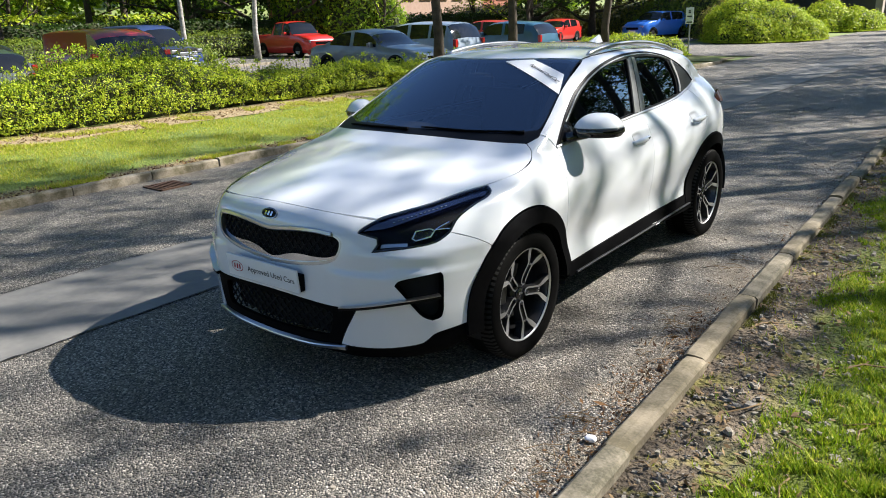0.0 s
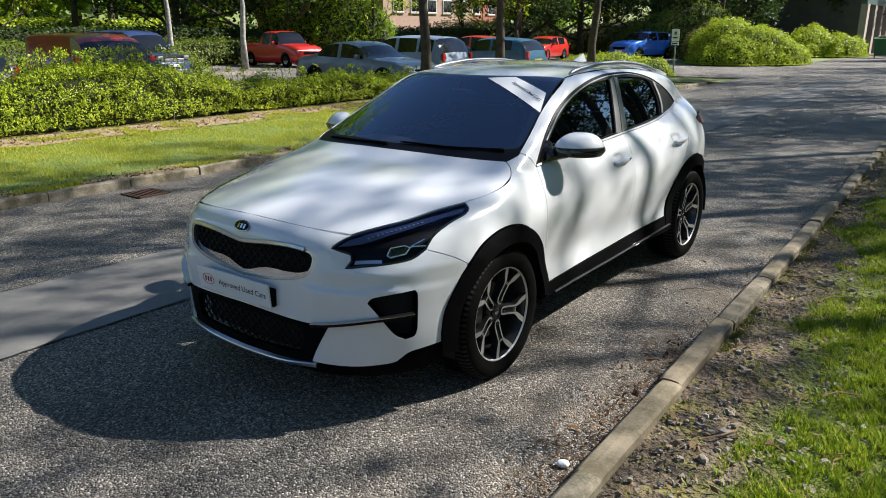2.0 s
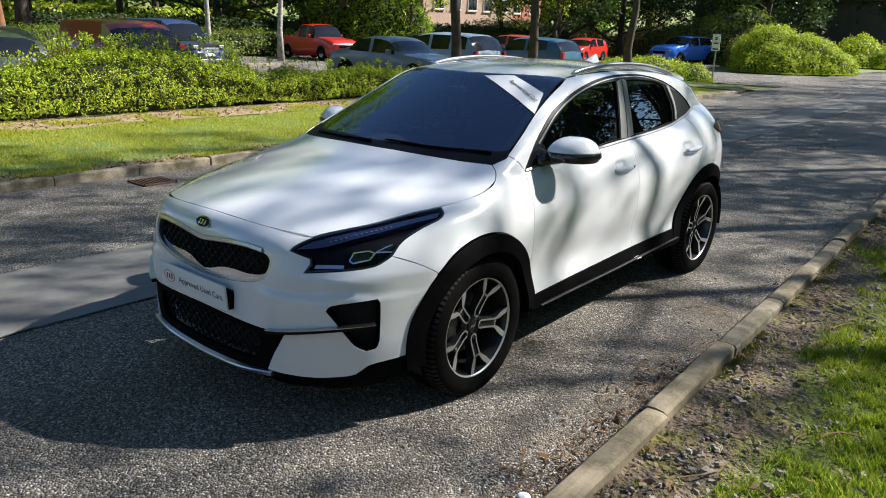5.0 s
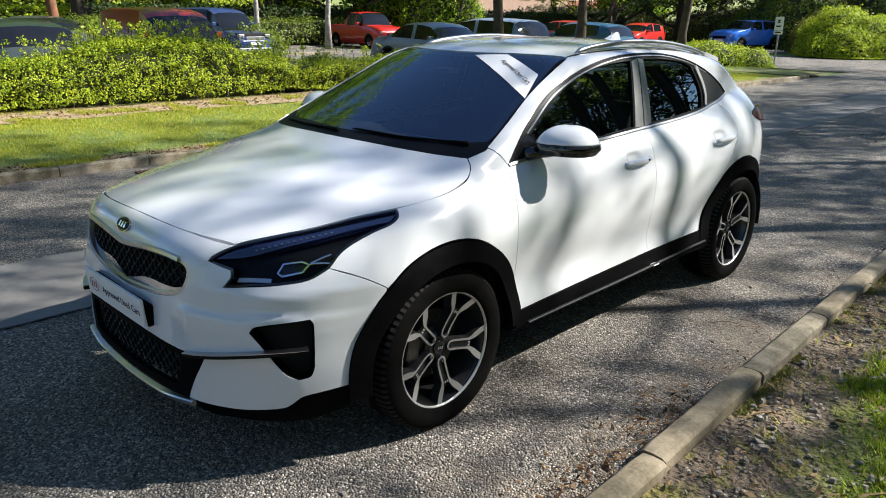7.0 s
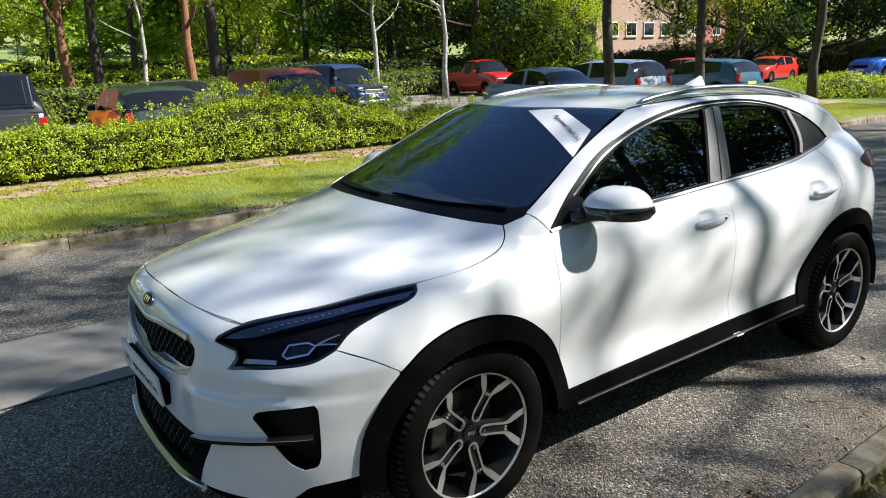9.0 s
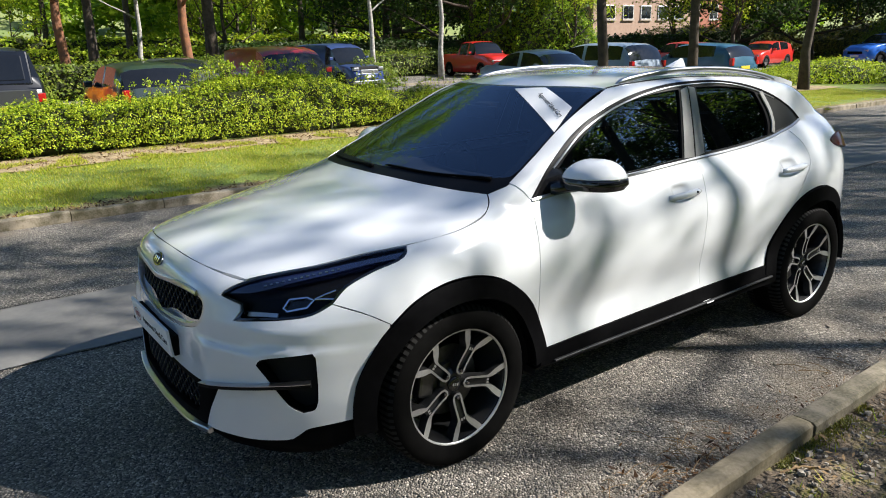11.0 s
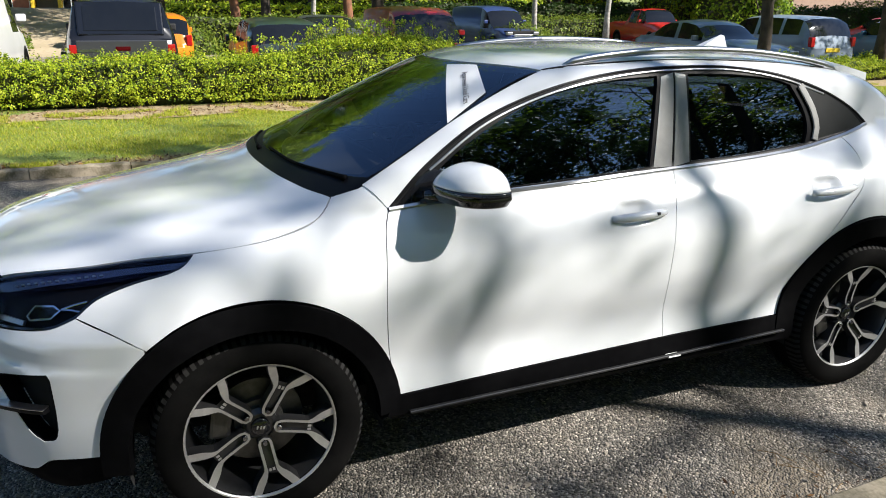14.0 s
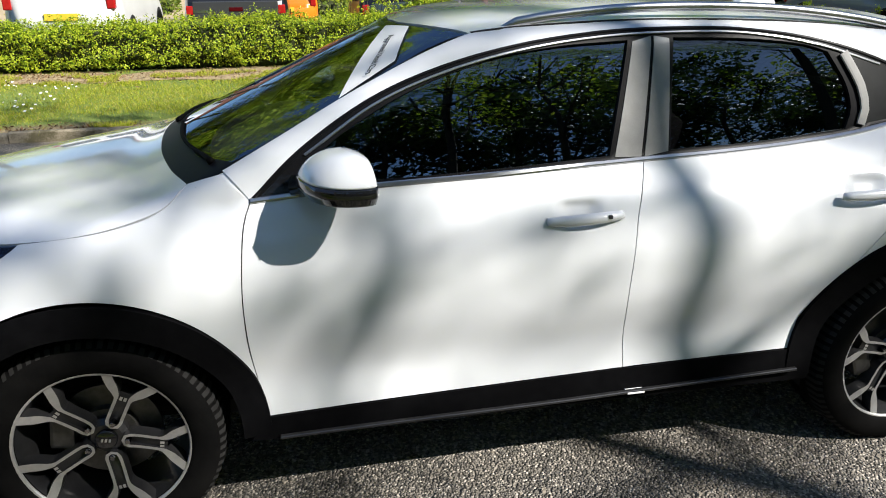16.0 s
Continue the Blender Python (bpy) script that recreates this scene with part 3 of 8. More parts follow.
def kerb_run(name, label, face, side, y0, y1, step, top, width, deep, looks):
    """Kerb stones end to end along a face line; each stone its own object."""
    run = thing(name, label, "kerb", kind="structure")
    shapes = []
    for k in range(5):
        prof = [(0, -deep), (0.002, top * .55), (0.008, top - .016), (0.022, top - .003), (width * .5, top), (width - .02, top - .003), (width - .004, top - .016), (width, -deep)]
        vs, fs, rows = [], [], 15
        for j in range(rows):
            w = j / (rows - 1)
            yy, end = 0.005 + (step - 0.010) * w, 0.004 * (j in (0, rows - 1))
            for q, (px, pz) in enumerate(prof):
                wob = noise.noise((px * 14, yy * 9 + k * 7, pz * 14))
                chip = max(0, noise.noise((k * 5 + 2.0, yy * 16, px * 9)) - .25) * .03 * (q in (2, 3, 5, 6))
                vs.append((px + (.5 - px / width) * end + .005 * wob, yy, pz - (end + chip) * (pz > 0) + .004 * wob * (pz > 0)))
        n = len(prof)
        for j in range(rows - 1):
            fs += [(j * n + q, (j + 1) * n + q, (j + 1) * n + q + 1, j * n + q + 1) for q in range(n - 1)]
        fs += [tuple(range(n)), tuple(reversed(range((rows - 1) * n, rows * n)))]
        bm = bmesh.new()
        bv = [bm.verts.new(v) for v in vs]
        for f in fs:
            bm.faces.new([bv[a] for a in f])
        ob = part("kerb_stone", bm, looks[k % 2], run)
        shapes.append(ob)
    rng, y, i = random.Random(4), y0, 0
    while y < y1:
        a = math.degrees(math.atan2(face(y) - face(y + step), step))
        m = pose(face(y) - (0 if side > 0 else width) + rng.uniform(-.008, .008), y, rng.uniform(-0.008, 0.006), rng.uniform(-0.4, 0.4), rng.uniform(-1.5, 1.5), a + rng.uniform(-0.6, 0.6))
        ob = shapes[i] if i < 5 else new("kerb_stone", shapes[rng.randrange(5)].data)
        ob.parent, ob.matrix_basis = run, m
        y, i = y + step, i + 1
    return run


kerb_run("kerb_near", "weathered concrete kerb stones with mossy backs", KERB_R, 1, -8.33, 60, 0.96, 0.085, 0.125, 0.2, ("kerb_old", "kerb_older"))
kerb_run("kerb_far", "weathered concrete kerb stones along the grass", KERB_L, -1, -14.35, 21, 0.93, 0.105, 0.125, 0.2, ("kerb_dark", "kerb"))
corner = [(-5.38 - 2.2 * (1 - math.cos(a)), 21.4 + 2.6 * math.sin(a)) for a in [i * math.pi / 10 for i in range(6)]]
bm = bmesh.new()
for (xa, ya), (xb, yb) in zip(corner, corner[1:]):
    d = Vector((xb - xa, yb - ya, 0))
    box(bm, (0, 0.005, -0.2), (0.125, d.length - 0.005, 0.09), 0.012, pose(xa - 0.12, ya, 0, 0, 0, math.degrees(math.atan2(-d.x, d.y))))
tagged(part("kerb_corner", bm, "kerb"), "curved concrete kerb at the car park entrance", "kerb", kind="structure")
tip = [(-5.4, 21.4)] + corner[1:] + [(-10.7, 24.4), (-10.7, 21.4)]
bm = bmesh.new()
bmesh.ops.extrude_face_region(bm, geom=[bm.faces.new([bm.verts.new((x, y, 0.05)) for x, y in tip])])
for v in list(bm.verts)[len(tip):]:
    v.co.z = 0.1
tagged(part("verge_tip", bm, "turf"), "rounded grass tip of the verge at the entrance", "verge", kind="structure")

# drain grate in the far gutter
grate = thing("drain_grate", "rusty iron drain grate in the gutter", "drain", pose(-4.64, 1.36, 0.004, 0, 0, 0) @ Matrix.Diagonal((0.9, 0.8, 1, 1)))
bm = bmesh.new()
for lo, hi in (((-.2, -.24, -.02), (-.17, .24, .012)), ((.17, -.24, -.02), (.2, .24, .012)), ((-.2, .21, -.02), (.2, .24, .012)), ((-.2, -.24, -.02), (.2, -.21, .012))):
    box(bm, lo, hi, 0.003)
part("grate_frame", bm, "rust", grate)
slat = part("slat", block((-.17, -.014, -.02), (.17, .014, .014), 0.003), "rust", grate)
slat.location.y = -0.18
for i in range(1, 7):
    ob = new("slat", slat.data)
    ob.parent, ob.location.y = grate, -0.18 + 0.06 * i
# black block between the slats in place of a shaded hollow
part("pit", block((-.17, -.21, -.03), (.17, .21, 0.0015)), "void", grate)


# ---- grass, litter and stones ----
def blades(name, place, n, height, material, seed, label, category, lean=0.5, width=0.12):
    """Grass as thin bent blades; place(rng, n) gives their feet."""
    rng = np.random.default_rng(seed)
    foot = place(rng, n)
    n = len(foot)
    h = height * rng.uniform(0.45, 1.25, (n, 1))
    a = rng.uniform(0, math.tau, n)
    out = np.stack([np.cos(a), np.sin(a), np.zeros(n)], 1)
    side = np.stack([-np.sin(a), np.cos(a), np.zeros(n)], 1) * h * width
    tip = foot + out * h * lean * rng.uniform(0.2, 1.6, (n, 1)) + np.array([0, 0, 1]) * h
    tri = np.stack([foot - side, foot + side, tip], 1)
    me = bpy.data.meshes.new(name)
    me.vertices.add(3 * n)
    me.vertices.foreach_set("co", tri.reshape(-1).astype(np.float32))
    me.loops.add(3 * n)
    me.loops.foreach_set("vertex_index", np.arange(3 * n, dtype=np.int32))
    me.polygons.add(n)
    me.polygons.foreach_set("loop_start", np.arange(0, 3 * n, 3, dtype=np.int32))
    me.update(calc_edges=True)
    me.materials.append(M[material])
    return tagged(new(name, me), label, category, kind="stuff")


def near_turf(rng, n):
    """Grass in tufts: thick further in, broken patches near the kerb."""
    k = int(3.2 * n)
    y, u = rng.uniform(-5.5, 13, k), rng.gamma(2.0, 0.45, k)
    v = np.array([noise.noise((b * 1.1 + 7, a * 1.1, 0.4)) + 0.45 * noise.noise((b * 4.3, a * 4.3, 2.0)) for a, b in zip(u, y)])
    ok = rng.uniform(0, 1, k) < np.clip((u - 0.30 + 0.55 * v) * 3.2, 0.012, 1.0) * np.clip((15 - y) / 5, 0, 1)
    clump = np.array([noise.noise((b * 11, a * 11, 6.0)) for a, b in zip(u, y)])
    ok &= rng.uniform(0, 1, k) < np.clip(0.42 + 1.7 * clump, 0.06, 1)
    y, u = y[ok][:n], u[ok][:n]
    x = KERB_R(y) + 0.12 + u
    z = np.array([0.028 + 0.035 * min(1, a / 2.2) + rough(a, b, 2.5, 0.022) * min(1, a * 2.7) + rough(a, b, 9, 0.012) * min(1, a * 2.7) + 0.25 * max(0, a / 2.2 - 2) ** 1.1 for a, b in zip(u, y)])
    return np.stack([x, y, z], 1)


def far_turf(rng, n):
    y, u = rng.uniform(-9, 21, n), rng.uniform(0, 1, n)
    edge = -8.35 + 0.35 * np.array([noise.noise((b * 0.8, 1.7, 0)) for b in y])
    x = (KERB_L(y) - 0.15) * (1 - u) + edge * u
    keep = rng.uniform(0, 1, n) < np.clip((KERB_L(y) - x - 0.62 + 0.75 * np.array([noise.noise((a * 1.6, b * 1.6, 9)) for a, b in zip(x, y)])) * 3, 0.06, 1)
    keep &= rng.uniform(0, 1, n) < np.clip(0.8 + 1.3 * np.array([noise.noise((a * 0.9, b * 0.9, 4)) + .5 * noise.noise((a * 4, b * 4, 1)) for a, b in zip(x, y)]), 0.15, 1)
    x, y = x[keep], y[keep]
    return np.stack([x, y, 0.06 + 0.07 * np.minimum(1, (x + 5.2) / -5.6 * 1.4) + rng.normal(0, 0.004, len(x))], 1)


def tufts(rng, n):
    """Stray grass over the soil by the hedge and at the kerb edge."""
    y = rng.uniform(-9, 15, 3 * n)
    x = np.where(rng.uniform(0, 1, 3 * n) < 0.7, rng.normal(-8.65, 0.34, 3 * n), rng.normal(-5.35, 0.08, 3 * n))
    v = np.array([noise.noise((b * 2.1, a * 2.1, 5.0)) for a, b in zip(x, y)])
    x, y = x[v > 0.12][:n], y[v > 0.12][:n]
    return np.stack([x, y, np.where(x < -7, 0.13, 0.07)], 1)


def moss_line(rng, n):
    y = rng.uniform(-4, 10, n)
    y = y[np.array([noise.noise((b * 2.3, 0.5, 8.0)) + 0.5 * noise.noise((b * 9, 0.5, 3.0)) for b in y]) > 0.05]
    return np.stack([KERB_R(y) + 0.13 + np.abs(rng.normal(0, 0.035, len(y))), y, np.full(len(y), 0.03)], 1)


blades("grass_near", near_turf, 420000, 0.036, "lawn_deep", 5, "lush tufted green grass on the soil verge", "grass", 0.8, 0.085)
blades("grass_far", far_turf, 400000, 0.034, "lawn", 6, "mown green grass strip in sun and shade", "grass", 0.9, 0.09)
blades("stray_grass", tufts, 60000, 0.045, "lawn", 9, "stray grass tufts along the hedge foot and kerb", "grass", 0.8, 0.1)
blades("kerb_moss", moss_line, 26000, 0.015, "moss", 7, "moss and short grass along the kerb back", "grass", 0.9, 0.2)


def pebbles(name, feet, sizes, material, label, category, seed):
    rng = np.random.default_rng(seed)
    vs, fs = [], []
    for p, s in zip(feet, sizes):
        a = rng.uniform(0, math.tau)
        c, d = math.cos(a), math.sin(a)
        flat, tall = rng.uniform(0.45, 0.95), rng.uniform(0.08, 0.34)
        low = [(math.cos(q) * k, math.sin(q) * k * flat, -0.3) for q, k in zip(np.arange(6) * math.tau / 6 + rng.uniform(-.35, .35, 6), rng.uniform(0.75, 1.2, 6))]
        top = [(x * 0.7 + rng.uniform(-.16, .16), y * 0.7 + rng.uniform(-.1, .1), tall + rng.uniform(-.12, .16)) for x, y, _ in low]
        k = len(vs)
        vs += [(p[0] + s * (x * c - y * d), p[1] + s * (x * d + y * c), p[2] + s * z) for x, y, z in low + top]
        fs += [(k + i, k + (i + 1) % 6, k + 6 + (i + 1) % 6, k + 6 + i) for i in range(6)] + [(k + 6, k + 7, k + 8, k + 9), (k + 9, k + 10, k + 11, k + 6)]
    return tagged(part(name, (vs, fs), material), label, category, kind="stuff")


rng = np.random.default_rng(11)
y = rng.uniform(-4, 8, 5200)
u = np.abs(rng.normal(0.32, 0.30, 5200)) + 0.02
pebbles("verge_stones", np.stack([KERB_R(y) + 0.14 + u, y, 0.042 + rng.normal(0, 0.008, 5200)], 1), rng.gamma(1.3, 0.0036, 5200) + 0.0025, "stone", "loose grey stones on the trodden soil", "stones", 1)
y = rng.uniform(-3, 7, 520)
u = rng.gamma(2.2, 0.13, 520) + 0.03
pebbles("verge_rocks", np.stack([KERB_R(y) + 0.14 + u, y, 0.040 + rng.normal(0, 0.006, 520)], 1), rng.gamma(1.5, 0.007, 520) + 0.006, "stone", "flat broken stones lying on the verge soil", "stones", 3)
y = rng.uniform(-5, 12, 2400)
u = np.abs(rng.normal(0, 0.55, 2400)) + 0.01
pebbles("road_grit", np.stack([KERB_R(y) - u, y, np.full(2400, 0.004)], 1), rng.gamma(1.6, 0.0025, 2400) + 0.0025, "stone", "loose grit and chippings on the tarmac", "stones", 2)
y = np.concatenate([rng.normal(-0.3, 0.4, 900), rng.normal(0.75, 0.3, 500), rng.uniform(-3, 9, 1600)])
u = np.abs(rng.normal(0.02, 0.11, 3000)) + 0.01
scatter_mesh("leaf_litter", np.stack([KERB_R(y) - u, y, rng.uniform(0.006, 0.02, 3000)], 1), rng.normal(0, 0.4, (3000, 3)) + (0, 0, 1), rng.gamma(2.0, 0.0035, 3000) + 0.003, "brown_litter", aspect=0.3, rng=rng)
q = np.stack([rng.normal(-0.28, 0.22, 260), rng.normal(10.4, 0.35, 260), rng.uniform(0.006, 0.03, 260)], 1)
scatter_mesh("road_debris", q, rng.normal(0, 0.5, (260, 3)) + (0, 0, 1), rng.uniform(0.006, 0.022, 260), "twig_and_shade", aspect=0.5, rng=rng)
tagged(bpy.data.objects["road_debris"], "dark leaves and twigs lying on the road", "leaf litter", kind="stuff")
tagged(bpy.data.objects["leaf_litter"], "dry brown leaf litter swept against the kerb", "leaf litter", kind="stuff")
bm = bmesh.new()
bmesh.ops.create_icosphere(bm, subdivisions=3, radius=1)
for v in bm.verts:
    v.co = Vector((v.co.x * .027, v.co.y * .021, v.co.z * .015 + .013)) * (1 + .12 * noise.noise(v.co * 1.7))
part_ = part("white_pebble", bm, "plate_white", smooth=True)
part_.matrix_basis = pose(1.565, -.557, 0.003, 5, 3, 30)
tagged(part_, "small white pebble lying against the kerb", "pebble")
strands = []
for cy, cx, n in ((0.72, -.16, 26), (0.2, -.10, 12), (-.45, -.18, 24), (-.9, -.1, 14), (1.9, -.10, 12)):
    for _ in range(n):
        b, a, l, w = rng.normal(cy, .14), rng.normal(cx, .08), rng.uniform(.04, .17), rng.uniform(0, 6.2)
        a = min(a, -.02)
        x, z = KERB_R(b) + a, rng.uniform(.005, .02)
        ex, ey = l * math.cos(w), l * math.sin(w)
        if x + ex < KERB_R(b + ey) - .01:
            strands.append(tube([(x, b, z), (x + .5 * ex, b + .5 * ey, z + .012), (x + ex, b + ey, z)], .0016, 4))
tagged(part("dry_stalks", merged(*strands), "litter"), "small heaps of dry stalks against the kerb", "stalks", kind="stuff")
twigs = merged(*[tube([(KERB_R(b) + a, b, 0.05), (KERB_R(b) + a + 0.5 * l * math.cos(w), b + 0.5 * l * math.sin(w), 0.06), (KERB_R(b) + a + l * math.cos(w + 0.2), b + l * math.sin(w + 0.2), 0.05)], 0.004, 4)
                 for a, b, l, w in zip(rng.uniform(0.2, 1.0, 46), rng.uniform(-2, 5, 46), rng.uniform(0.08, 0.24, 46), rng.uniform(0, 6, 46))])
y = rng.uniform(-4, 8, 4200)
u = rng.gamma(2.0, 0.16, 4200)
scatter_mesh("soil_litter", np.stack([KERB_R(y) + 0.13 + u, y, 0.045 + rng.uniform(0, 0.02, 4200)], 1), rng.normal(0, 0.5, (4200, 3)) + (0, 0, 1), rng.gamma(2.0, 0.004, 4200) + 0.003, "litter", aspect=0.4, rng=rng)
tagged(bpy.data.objects["soil_litter"], "dry leaf scraps and chips over the trodden soil", "leaf litter", kind="stuff")
tagged(part("fallen_twigs", twigs, "litter"), "thin dry twigs lying on the soil", "twigs", kind="stuff")
y = rng.uniform(-9, 14, 5000)
scatter_mesh("hedge_litter", np.stack([-8.85 + rng.normal(0, 0.33, 5000), y, 0.146 + rng.uniform(0, 0.012, 5000)], 1), rng.normal(0, 0.5, (5000, 3)) + (0, 0, 1), rng.uniform(0.012, 0.045, 5000), "litter", aspect=0.35, rng=rng)
tagged(bpy.data.objects["hedge_litter"], "dry brown litter along the hedge foot", "leaf litter", kind="stuff")
y = rng.uniform(-9, 14, 5200)
scatter_mesh("kerb_litter", np.stack([KERB_L(y) - 0.16 - np.abs(rng.normal(0, 0.22, 5200)), y, 0.075 + rng.uniform(0, 0.014, 5200)], 1), rng.normal(0, 0.5, (5200, 3)) + (0, 0, 1), rng.uniform(0.008, 0.028, 5200), "brown_litter", aspect=0.4, rng=rng)
tagged(bpy.data.objects["kerb_litter"], "brown leaf scraps on the soil behind the far kerb", "leaf litter", kind="stuff")
y, u = rng.uniform(-9, -2.2, 420), rng.beta(2, 2, 420)
scatter_mesh("daisies", np.stack([-5.5 - 3.2 * u, y, np.full(420, 0.175)], 1), rng.normal(0, 0.3, (420, 3)) + (0.3, 0, 1), rng.uniform(0.012, 0.022, 420), "white_paint", aspect=1.0, rng=rng)
tagged(bpy.data.objects["daisies"], "small white daisies in the grass strip", "flowers", kind="stuff")


# ---- hedges and trees ----
def hedge(name, label, path, depth, height, n, leaf, material="hedge", seed=1, z0=0.1, ragged=0.12, clumps=0, inner=""):
    """A clipped hedge along a line of points: dark core painted as the shade inside, and a skin of leaves. height may
    vary along it.
    """
    rng = np.random.default_rng(seed)
    h = height if callable(height) else (lambda s: height)
    top = thing(name, label, "hedge")
    pts = np.array(path, float)
    seg = np.linalg.norm(np.diff(pts, axis=0), axis=1)
    total = seg.sum()

    def along(s):
        d = s * total
        i = np.clip(np.searchsorted(np.cumsum(seg), d), 0, len(seg) - 1)
        d0 = np.concatenate([[0], np.cumsum(seg)])[i]
        w = (d - d0) / seg[i]
        p = pts[i] * (1 - w)[:, None] + pts[i + 1] * w[:, None]
        t = (pts[i + 1] - pts[i]) / seg[i][:, None]
        return p, t
    s = np.linspace(0, 1, max(8, int(total / 0.5)))
    p, t = along(s)
    nrm = np.stack([-t[:, 1], t[:, 0]], 1)
    vs, fs = [], []
    prof = [(-.14, 0.02), (-.36, .35), (-.40, .8), (-.28, .92), (.28, .92), (.40, .8), (.36, .35), (.14, 0.02)]
    for i in range(len(s)):
        hh = h(s[i] * total)
        for a, b in prof:
            w = 1 + 0.15 * noise.noise((s[i] * total * 1.3, a * 5, b * 5))
            vs.append((p[i, 0] + nrm[i, 0] * a * depth * w, p[i, 1] + nrm[i, 1] * a * depth * w, z0 + b * hh * w))
    k = len(prof)
    for i in range(len(s) - 1):
        for j in range(k - 1):
            fs.append((i * k + j, i * k + j + 1, (i + 1) * k + j + 1, (i + 1) * k + j))
    fs += [tuple(range(k)), tuple(range((len(s) - 1) * k, len(s) * k))]
    part("core", (vs, fs), "twig_and_shade", top)
    s = rng.uniform(0, 1, n)
    p, t = along(s)
    nrm = np.stack([-t[:, 1], t[:, 0]], 1)
    hh = np.array([h(v * total) for v in s])
    a = rng.uniform(0, 1, n) * (2 + depth / hh)
    sidez = np.where(a < 1, a, np.where(a < 2, a - 1, 1.0))
    off = np.where(a < 1, -0.5, np.where(a < 2, 0.5, rng.uniform(-0.5, 0.5, n)))
    round_off = 1 - 0.22 * np.clip((sidez - 0.75) / 0.25, 0, 1) * (a < 2) - 0.12 * (1 - sidez) * (a < 2)
    lump = np.array([noise.noise((x * 1.7, y * 1.7, z * 2.2)) for x, y, z in zip(p[:, 0] + off, p[:, 1], sidez * 2)])
    fine_ = np.array([noise.noise((x * 5.5, y * 5.5, z * 6)) for x, y, z in zip(p[:, 0] + off, p[:, 1], sidez * hh)])
    deep = rng.uniform(-0.9, 0.3, n) * ragged + lump * ragged + 0.8 * fine_ * ragged
    off_m = off * depth * round_off + np.sign(off) * deep * (a < 2)
    z = z0 + 0.08 + (hh - 0.08) * sidez + np.where(a >= 2, deep, 0) - 0.06 * hh * (2 * np.abs(off)) ** 3 * (a >= 2)
    keep = (a >= 2) | (z - z0 > 0.09 + 0.14 * lump + 0.10 * fine_)
    c = np.stack([p[:, 0] + nrm[:, 0] * off_m, p[:, 1] + nrm[:, 1] * off_m, z], 1)
    face = np.stack([nrm[:, 0] * np.sign(off) * (a < 2), nrm[:, 1] * np.sign(off) * (a < 2), np.where(a >= 2, 1.0, 0.45)], 1)
    c, face = c[keep], face[keep]
    n = len(c)
    if clumps:
        # shoots: leaves crowd round the ends of twigs and leave gaps between
        whole, facing = c.copy(), face.copy()
        pick = rng.integers(0, clumps, n)
        spot = rng.normal(0, 1, (n, 3))
        spot /= np.linalg.norm(spot, axis=1, keepdims=True)
        size = rng.uniform(0.6, 1.5, clumps)[pick, None] * leaf * 2.6
        tip = (face / np.linalg.norm(face, axis=1, keepdims=True))[pick]
        push = rng.normal(0, ragged * 0.30, clumps)[pick, None]
        c = c[pick] + tip * push + spot * size * rng.uniform(0.4, 1.0, (n, 1)) + tip * size * 0.3
        face = tip * 0.7 + spot * 0.9
        plain = rng.uniform(0, 1, (n, 1)) < 0.42
        c, face = np.where(plain, whole, c), np.where(plain, facing, face)
    scatter_mesh("leaves", c, face + rng.normal(0, 0.42, (n, 3)), rng.uniform(0.6, 1.3, n) * leaf, material, top, 0.62, rng)
    # darker leaves set back, putting the shade of the gaps into colour
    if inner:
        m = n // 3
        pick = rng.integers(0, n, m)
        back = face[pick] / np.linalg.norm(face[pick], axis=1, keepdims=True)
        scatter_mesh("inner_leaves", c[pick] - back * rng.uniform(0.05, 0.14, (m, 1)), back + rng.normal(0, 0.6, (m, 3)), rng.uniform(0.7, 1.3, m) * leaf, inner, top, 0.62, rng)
    return top


def near_hedge_height(s):
    y = s - 12
    base = float(np.interp(y, (-12, -3.5, -1.3, 0, 2, 5.5, 8, 11, 20), (.62, .65, .71, .76, .74, .68, .57, .48, .46)))
    return base + (0.31 + 0.12 * noise.noise((y * 2.6, 4.0, 0))) * math.exp(-((y - 3.9) / 1.5) ** 6) + 0.05 * noise.noise((y * 1.9, 0, 0)) + 0.16 * math.exp(-((y - 9.3) / .35) ** 2)


hedge("clipped_hedge", "clipped bright green hedge along the far verge", [(-9.82, -12), (-9.82, 5), (-9.88, 14), (-9.98, 21.5)], 0.95, near_hedge_height, 340000, 0.0165, "hedge", 21, ragged=0.15, clumps=26000, inner="hedge_old_shade")
rng = np.random.default_rng(8)
shoots = merged(*[tube([(x, y, 0.55), (x + dx * 0.5, y + dy * 0.5, near_hedge_height(y + 12) + .12), (x + dx, y + dy, near_hedge_height(y + 12) + .20 + .7 * l)], 0.004, 4) for x, y, dx, dy, l in
                  zip(rng.uniform(-10, -9.5, 150), np.where(rng.uniform(0, 1, 150) < .6, rng.normal(3.3, 1.1, 150), rng.uniform(1.4, 14, 150)), rng.normal(0, 0.05, 150), rng.normal(0, 0.06, 150), rng.uniform(0.05, 0.34, 150))])
sprigs = thing("hedge_shoots", "long uncut shoots standing out of the hedge top", "shoots", kind="stuff")
part("stem", shoots, "bark", sprigs)
tips = np.array(shoots[0])
tips = tips[rng.integers(0, len(tips), 6500)] + rng.normal(0, 0.03, (6500, 3))
scatter_mesh("leaves", tips, rng.normal(0, 1, (6500, 3)) + (0, 0, 0.6), rng.uniform(0.014, 0.03, 6500), "hedge", sprigs, 0.6, rng)
